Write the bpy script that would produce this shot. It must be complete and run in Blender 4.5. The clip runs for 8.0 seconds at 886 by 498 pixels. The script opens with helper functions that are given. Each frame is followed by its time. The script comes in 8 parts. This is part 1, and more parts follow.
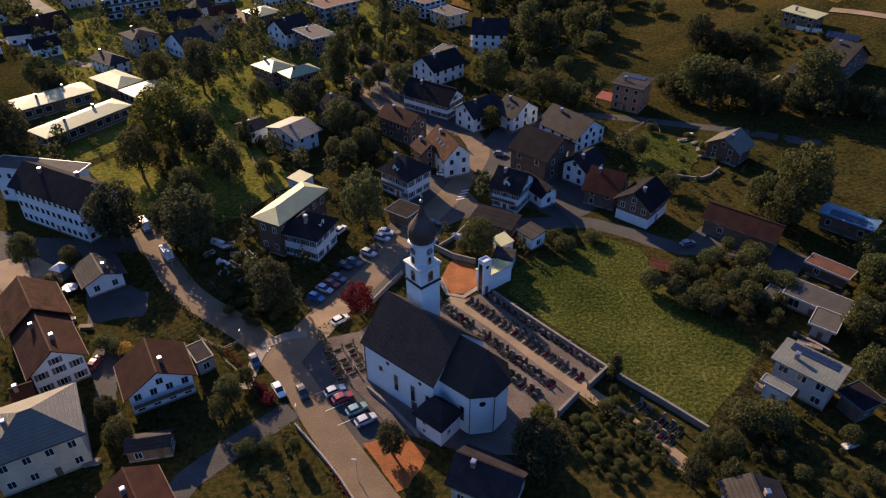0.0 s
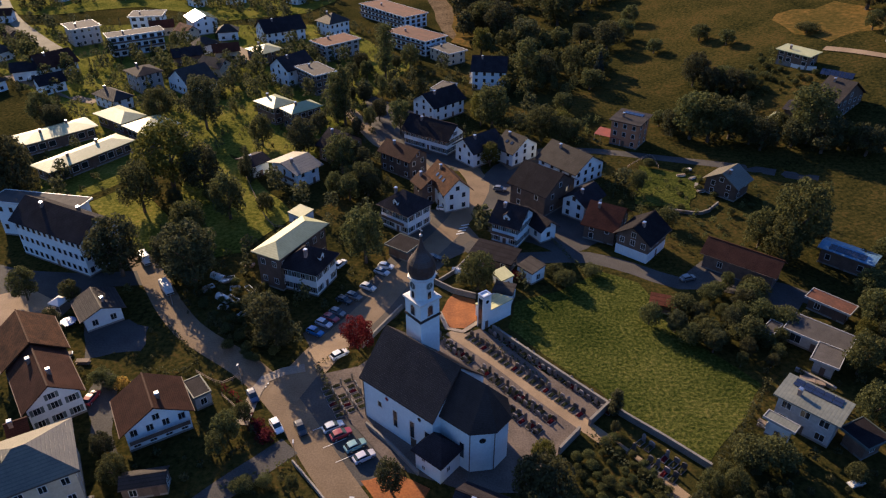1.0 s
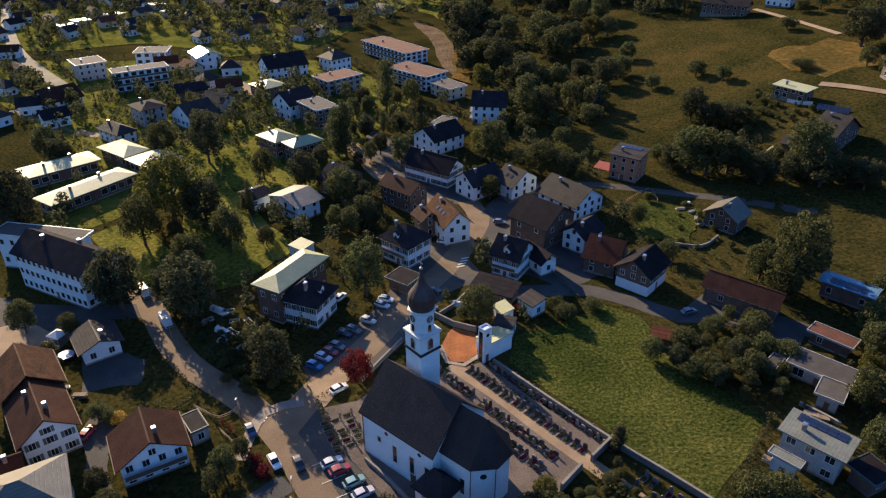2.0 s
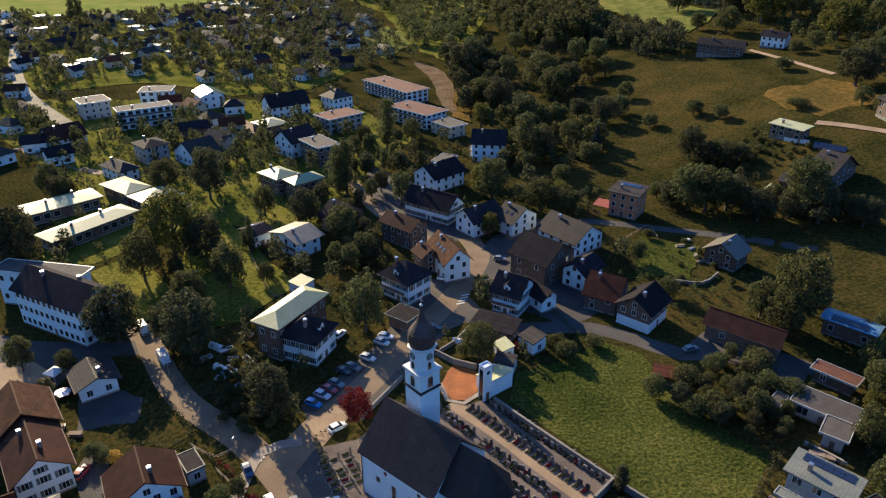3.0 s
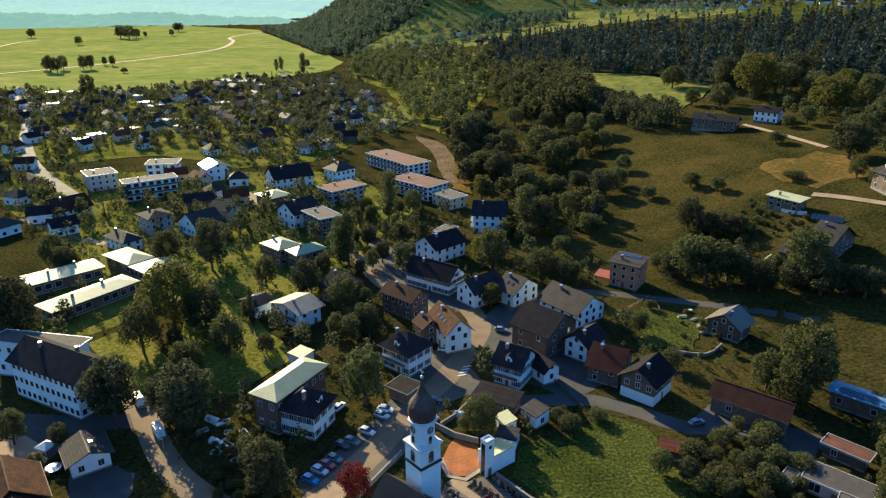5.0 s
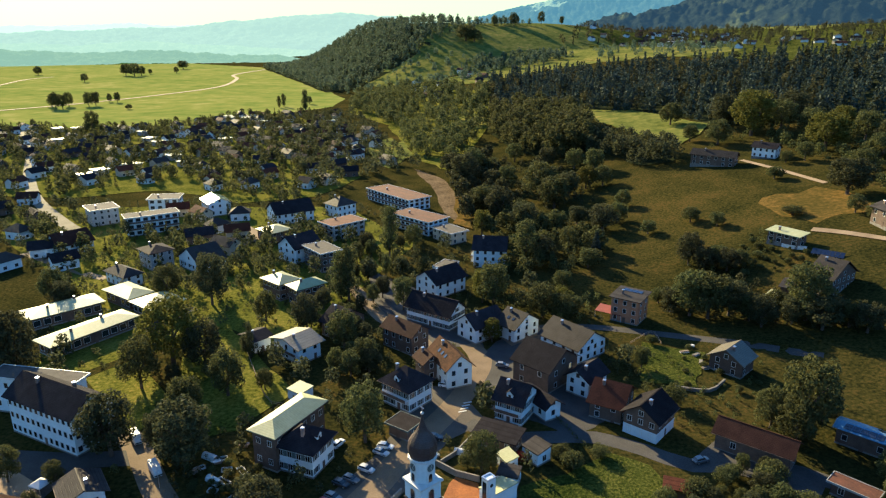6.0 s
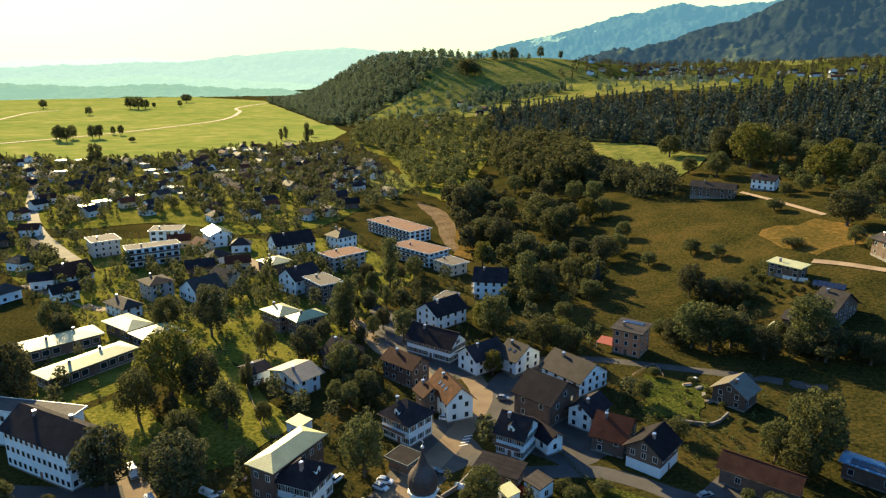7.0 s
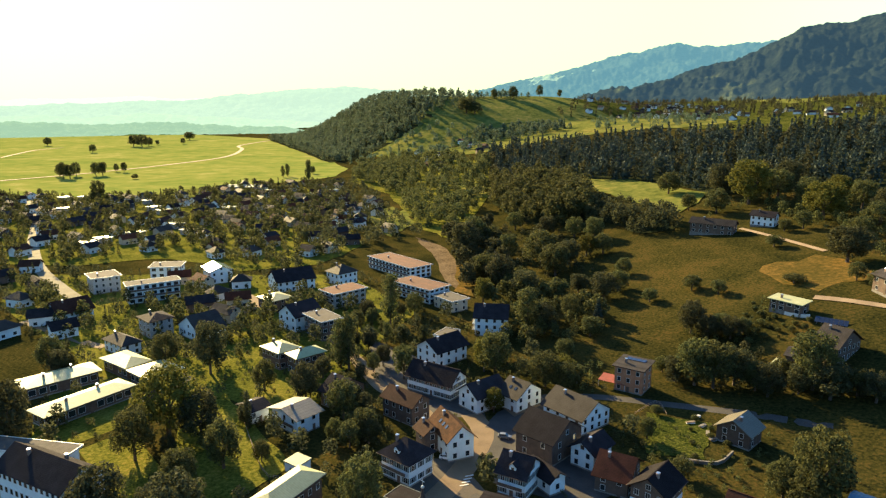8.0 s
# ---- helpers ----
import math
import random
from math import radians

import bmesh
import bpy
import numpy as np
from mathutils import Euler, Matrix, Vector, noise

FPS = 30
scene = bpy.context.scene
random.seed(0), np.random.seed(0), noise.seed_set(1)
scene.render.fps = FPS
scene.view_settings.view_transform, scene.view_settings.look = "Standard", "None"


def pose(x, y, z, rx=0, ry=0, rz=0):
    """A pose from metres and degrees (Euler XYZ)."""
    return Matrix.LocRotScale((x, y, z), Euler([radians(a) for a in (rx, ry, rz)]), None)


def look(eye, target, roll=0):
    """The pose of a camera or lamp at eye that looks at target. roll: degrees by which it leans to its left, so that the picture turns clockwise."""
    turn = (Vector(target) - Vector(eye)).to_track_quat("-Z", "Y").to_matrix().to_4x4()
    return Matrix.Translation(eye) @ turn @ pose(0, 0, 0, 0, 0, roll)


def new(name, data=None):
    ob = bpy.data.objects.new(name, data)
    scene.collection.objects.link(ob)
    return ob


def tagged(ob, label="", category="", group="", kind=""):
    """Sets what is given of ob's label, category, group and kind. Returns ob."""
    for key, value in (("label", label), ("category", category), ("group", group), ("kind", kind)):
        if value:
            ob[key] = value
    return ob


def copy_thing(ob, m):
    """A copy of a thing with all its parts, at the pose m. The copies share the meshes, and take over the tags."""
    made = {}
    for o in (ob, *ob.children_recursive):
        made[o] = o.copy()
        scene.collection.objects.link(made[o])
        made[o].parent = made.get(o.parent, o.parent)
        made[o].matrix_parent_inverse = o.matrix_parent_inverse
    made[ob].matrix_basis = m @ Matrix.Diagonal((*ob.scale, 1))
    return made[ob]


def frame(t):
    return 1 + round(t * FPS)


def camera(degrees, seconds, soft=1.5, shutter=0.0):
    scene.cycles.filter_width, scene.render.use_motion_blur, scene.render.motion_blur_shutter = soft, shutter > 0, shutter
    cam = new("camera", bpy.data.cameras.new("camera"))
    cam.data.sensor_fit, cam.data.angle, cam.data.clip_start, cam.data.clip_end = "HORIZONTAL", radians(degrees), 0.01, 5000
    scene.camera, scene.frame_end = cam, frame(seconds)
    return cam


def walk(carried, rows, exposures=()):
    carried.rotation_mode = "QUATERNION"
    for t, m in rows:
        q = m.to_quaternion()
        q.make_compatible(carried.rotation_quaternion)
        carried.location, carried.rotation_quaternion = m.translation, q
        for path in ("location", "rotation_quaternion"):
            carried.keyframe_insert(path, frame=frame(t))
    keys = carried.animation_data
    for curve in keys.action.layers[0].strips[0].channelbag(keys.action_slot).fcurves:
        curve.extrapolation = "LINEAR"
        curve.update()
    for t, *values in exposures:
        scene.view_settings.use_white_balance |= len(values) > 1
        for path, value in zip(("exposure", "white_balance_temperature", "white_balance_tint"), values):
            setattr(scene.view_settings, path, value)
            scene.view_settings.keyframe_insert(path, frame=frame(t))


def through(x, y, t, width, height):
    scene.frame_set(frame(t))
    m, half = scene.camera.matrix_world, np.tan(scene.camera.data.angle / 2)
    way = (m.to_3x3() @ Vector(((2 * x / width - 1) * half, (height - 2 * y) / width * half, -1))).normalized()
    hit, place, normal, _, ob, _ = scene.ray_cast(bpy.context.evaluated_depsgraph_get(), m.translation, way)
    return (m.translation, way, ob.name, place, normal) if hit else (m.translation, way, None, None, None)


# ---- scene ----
# ---- camera and its path: a drone that hovers and tilts up ----
EYE = 98.0
cam = camera(65.93, 8.0, 1.25)
ROWS = [
    (0.0, 0.0, -35.02, 0.19), (0.5, 0.01, -33.64, 0.17), (1.0, 0.03, -32.14, 0.12), (1.5, 0.05, -30.79, 0.12),
    (3.0, 0.10, -26.29, 0.07), (3.5, 0.13, -24.76, 0.09), (4.0, 0.15, -23.35, 0.06), (4.5, 0.17, -21.82, 0.07),
    (6.0, 0.24, -17.47, 0.07), (6.5, 0.27, -15.93, 0.05), (7.0, 0.29, -14.82, 0.07), (7.5, 0.32, -13.16, 0.07),
    (8.0, 0.33, -11.78, 0.09),
]
EXPOSURES = [(0.0, 1.12, 4880, 26), (1.5, 1.32, 4720, 20), (3.5, 1.54, 4500, 11), (4.5, 1.67, 4470, 5), (6.5, 1.88, 4930, 1), (8.0, 2.05, 5400, 0)]
walk(cam, [(t, pose(0, 0, EYE, 90 + pitch, lean, yaw)) for t, yaw, pitch, lean in ROWS], EXPOSURES)

# ---- sky and sun: low, ahead and to the left ----
SUN_AZ, SUN_EL = 32.0, 23.0
world = bpy.data.worlds.new("sky")
scene.world = world
world.use_nodes = True
wn = world.node_tree.nodes
wn.clear()
sky = wn.new("ShaderNodeTexSky")
sky.sky_type, sky.sun_disc = "NISHITA", False
sky.sun_elevation, sky.sun_rotation = radians(SUN_EL), radians(-SUN_AZ)
sky.air_density, sky.dust_density, sky.ozone_density = 1.2, 1.5, 4.0
sky.altitude = 500
bg = wn.new("ShaderNodeBackground")
bg.inputs["Strength"].default_value = 0.055
wo = wn.new("ShaderNodeOutputWorld")
# sunny haze low in the half of the sky round the sun
to_sun = Vector((-math.sin(radians(SUN_AZ)) * math.cos(radians(SUN_EL)), math.cos(radians(SUN_AZ)) * math.cos(radians(SUN_EL)), math.sin(radians(SUN_EL))))
where = wn.new("ShaderNodeTexCoord")
toward = wn.new("ShaderNodeVectorMath")
toward.operation = "DOT_PRODUCT"
toward.inputs[1].default_value = to_sun
hazy = wn.new("ShaderNodeMapRange")
hazy.interpolation_type = "SMOOTHSTEP"
hazy.inputs[1].default_value, hazy.inputs[2].default_value, hazy.inputs[3].default_value, hazy.inputs[4].default_value = 0.0, 0.65, 0.0, 0.92
rise_up = wn.new("ShaderNodeSeparateXYZ")
low_sky = wn.new("ShaderNodeMapRange")
low_sky.interpolation_type = "SMOOTHSTEP"
low_sky.inputs[1].default_value, low_sky.inputs[2].default_value, low_sky.inputs[3].default_value, low_sky.inputs[4].default_value = 0.15, 0.36, 1.0, 0.0
share = wn.new("ShaderNodeMath")
share.operation = "MULTIPLY"
world.node_tree.links.new(where.outputs["Generated"], rise_up.inputs[0])
world.node_tree.links.new(rise_up.outputs["Z"], low_sky.inputs[0])
world.node_tree.links.new(low_sky.outputs[0], share.inputs[0])
world.node_tree.links.new(hazy.outputs[0], share.inputs[1])
veil = wn.new("ShaderNodeMix")
veil.data_type = "RGBA"
veil.inputs[7].default_value = (6.2, 6.0, 2.75, 1)
world.node_tree.links.new(where.outputs["Generated"], toward.inputs[0])
world.node_tree.links.new(toward.outputs["Value"], hazy.inputs[0])
world.node_tree.links.new(share.outputs[0], veil.inputs[0])
world.node_tree.links.new(sky.outputs["Color"], veil.inputs[6])
world.node_tree.links.new(veil.outputs[2], bg.inputs["Color"])
world.node_tree.links.new(bg.outputs["Background"], wo.inputs["Surface"])
sun = new("sun", bpy.data.lights.new("sun", "SUN"))
sun.data.energy, sun.data.angle, sun.data.color = 5.0, radians(0.6), (1.0, 0.64, 0.25)
sun.matrix_world = look(to_sun * 900, (0, 0, 0))


# ---- materials ----
def shader(name):
    m = bpy.data.materials.new(name)
    m.use_nodes = True
    nt = m.node_tree
    nt.nodes.clear()
    out = nt.nodes.new("ShaderNodeOutputMaterial")
    p = nt.nodes.new("ShaderNodeBsdfPrincipled")
    nt.links.new(p.outputs[0], out.inputs[0])
    return m, nt, p, out


def noise_node(nt, vec, scale, detail=4, rough=0.55):
    n = nt.nodes.new("ShaderNodeTexNoise")
    n.inputs["Scale"].default_value, n.inputs["Detail"].default_value, n.inputs["Roughness"].default_value = scale, detail, rough
    nt.links.new(vec, n.inputs["Vector"])
    return n


def ramp(nt, fac, stops):
    r = nt.nodes.new("ShaderNodeValToRGB")
    e = r.color_ramp.elements
    while len(e) < len(stops):
        e.new(0.5)
    for el, (at, c) in zip(e, stops):
        el.position, el.color = at, (*c, 1)
    nt.links.new(fac, r.inputs[0])
    return r


def mixed(nt, fac, a, b, mode="MIX"):
    x = nt.nodes.new("ShaderNodeMix")
    x.data_type, x.blend_type = "RGBA", mode
    if isinstance(fac, float):
        x.inputs[0].default_value = fac
    else:
        nt.links.new(fac, x.inputs[0])
    nt.links.new(a, x.inputs[6])
    nt.links.new(b, x.inputs[7])
    return x.outputs[2]


def surface(name, dark, light, small=3.0, large=0.25, rough=0.85, bump=0.2, metal=0.0, vary=0.25, rows=0.0, seams=0.0, coat=0.0, spec=0.5):
    """Two colours mixed at two scales, with relief; rows: height of tile courses; seams: spacing of standing seams along x."""
    m, nt, p, out = shader(name)
    tc = nt.nodes.new("ShaderNodeTexCoord")
    vec = tc.outputs["Object"]
    a = noise_node(nt, vec, small)
    b = noise_node(nt, vec, large, 3)
    add = nt.nodes.new("ShaderNodeMath")
    add.operation = "ADD"
    nt.links.new(a.outputs["Fac"], add.inputs[0])
    nt.links.new(b.outputs["Fac"], add.inputs[1])
    half = nt.nodes.new("ShaderNodeMath")
    half.operation = "MULTIPLY"
    half.inputs[1].default_value = 0.5
    nt.links.new(add.outputs[0], half.inputs[0])
    col = ramp(nt, half.outputs[0], [(0.34, dark), (0.66, light)]).outputs[0]
    info = nt.nodes.new("ShaderNodeObjectInfo")
    mr = nt.nodes.new("ShaderNodeMapRange")
    mr.inputs[3].default_value, mr.inputs[4].default_value = 1 - vary, 1 + vary
    nt.links.new(info.outputs["Random"], mr.inputs[0])
    grey = nt.nodes.new("ShaderNodeCombineColor")
    for i in range(3):
        nt.links.new(mr.outputs[0], grey.inputs[i])
    col = mixed(nt, 1.0, col, grey.outputs[0], "MULTIPLY")
    height = a.outputs["Fac"]
    if rows or seams:
        w = nt.nodes.new("ShaderNodeTexWave")
        w.wave_type, w.bands_direction, w.wave_profile = "BANDS", "Z" if rows else "X", "SAW" if rows else "SIN"
        w.inputs["Scale"].default_value = 0.314 / (rows or seams)
        w.inputs["Distortion"].default_value = 0.25 if rows else 0.0
        nt.links.new(vec, w.inputs["Vector"])
        mm = nt.nodes.new("ShaderNodeMath")
        mm.operation = "MULTIPLY_ADD"
        mm.inputs[1].default_value = 1.6 if rows else 0.4
        nt.links.new(w.outputs["Fac"], mm.inputs[0])
        nt.links.new(height, mm.inputs[2])
        height = mm.outputs[0]
        shade = ramp(nt, w.outputs["Fac"], [(0.0, (0.55, 0.55, 0.55) if rows else (0.85, 0.85, 0.85)), (0.35, (1, 1, 1))])
        col = mixed(nt, 1.0, col, shade.outputs[0], "MULTIPLY")
    nt.links.new(col, p.inputs["Base Color"])
    p.inputs["Roughness"].default_value, p.inputs["Metallic"].default_value = rough, metal
    p.inputs["Specular IOR Level"].default_value = spec
    if coat:
        p.inputs["Coat Weight"].default_value, p.inputs["Coat Roughness"].default_value = coat, 0.08
    if bump:
        bn = nt.nodes.new("ShaderNodeBump")
        bn.inputs["Strength"].default_value, bn.inputs["Distance"].default_value = bump, 0.08
        nt.links.new(height, bn.inputs["Height"])
        nt.links.new(bn.outputs[0], p.inputs["Normal"])
    return m


def leafy(name, dark, light, through=0.35):
    m, nt, p, out = shader(name)
    geo = nt.nodes.new("ShaderNodeNewGeometry")
    info = nt.nodes.new("ShaderNodeObjectInfo")
    tc = nt.nodes.new("ShaderNodeTexCoord")
    n = noise_node(nt, tc.outputs["Object"], 0.45, 3)
    add = nt.nodes.new("ShaderNodeMath")
    add.operation = "ADD"
    nt.links.new(geo.outputs["Random Per Island"], add.inputs[0])
    nt.links.new(n.outputs["Fac"], add.inputs[1])
    half = nt.nodes.new("ShaderNodeMath")
    half.operation = "MULTIPLY"
    half.inputs[1].default_value = 0.5
    nt.links.new(add.outputs[0], half.inputs[0])
    col = ramp(nt, half.outputs[0], [(0.2, dark), (0.85, light)]).outputs[0]
    hsv = nt.nodes.new("ShaderNodeHueSaturation")
    mr = nt.nodes.new("ShaderNodeMapRange")
    mr.inputs[3].default_value, mr.inputs[4].default_value = 0.82, 1.2
    nt.links.new(info.outputs["Random"], mr.inputs[0])
    mr2 = nt.nodes.new("ShaderNodeMapRange")
    mr2.inputs[3].default_value, mr2.inputs[4].default_value = 0.492, 0.515
    nt.links.new(info.outputs["Random"], mr2.inputs[0])
    nt.links.new(mr.outputs[0], hsv.inputs["Value"])
    nt.links.new(mr2.outputs[0], hsv.inputs["Hue"])
    nt.links.new(col, hsv.inputs["Color"])
    nt.links.new(hsv.outputs[0], p.inputs["Base Color"])
    p.inputs["Roughness"].default_value = 0.8
    p.inputs["Specular IOR Level"].default_value = 0.06
    tr = nt.nodes.new("ShaderNodeBsdfTranslucent")
    nt.links.new(hsv.outputs[0], tr.inputs["Color"])
    mx = nt.nodes.new("ShaderNodeMixShader")
    mx.inputs[0].default_value = through
    nt.links.new(p.outputs[0], mx.inputs[1])
    nt.links.new(tr.outputs[0], mx.inputs[2])
    nt.links.new(mx.outputs[0], out.inputs[0])
    return m


def land(name, stops, fine, broad, bump=0.5, dist=0.25):
    """Ground cover: colour from broad patches and fine mottling."""
    m, nt, p, out = shader(name)
    geo = nt.nodes.new("ShaderNodeNewGeometry")
    a = noise_node(nt, geo.outputs["Position"], fine, 6, 0.65)
    b = noise_node(nt, geo.outputs["Position"], broad, 4)
    add = nt.nodes.new("ShaderNodeMath")
    add.operation = "MULTIPLY_ADD"
    add.inputs[1].default_value = 0.85
    nt.links.new(a.outputs["Fac"], add.inputs[0])
    h = nt.nodes.new("ShaderNodeMath")
    h.operation = "MULTIPLY"
    h.inputs[1].default_value = 0.5
    nt.links.new(b.outputs["Fac"], h.inputs[0])
    nt.links.new(h.outputs[0], add.inputs[2])
    col = ramp(nt, add.outputs[0], stops).outputs[0]
    nt.links.new(col, p.inputs["Base Color"])
    p.inputs["Roughness"].default_value = 1.0
    p.inputs["Specular IOR Level"].default_value = 0.0
    bn = nt.nodes.new("ShaderNodeBump")
    bn.inputs["Strength"].default_value, bn.inputs["Distance"].default_value = bump, dist
    nt.links.new(a.outputs["Fac"], bn.inputs["Height"])
    nt.links.new(bn.outputs[0], p.inputs["Normal"])
    return m


def pane_glass(name, tint, rough=0.06):
    m, nt, p, out = shader(name)
    p.inputs["Base Color"].default_value = (*tint, 1)
    p.inputs["Roughness"].default_value = rough
    p.inputs["Specular IOR Level"].default_value = 0.8
    return m


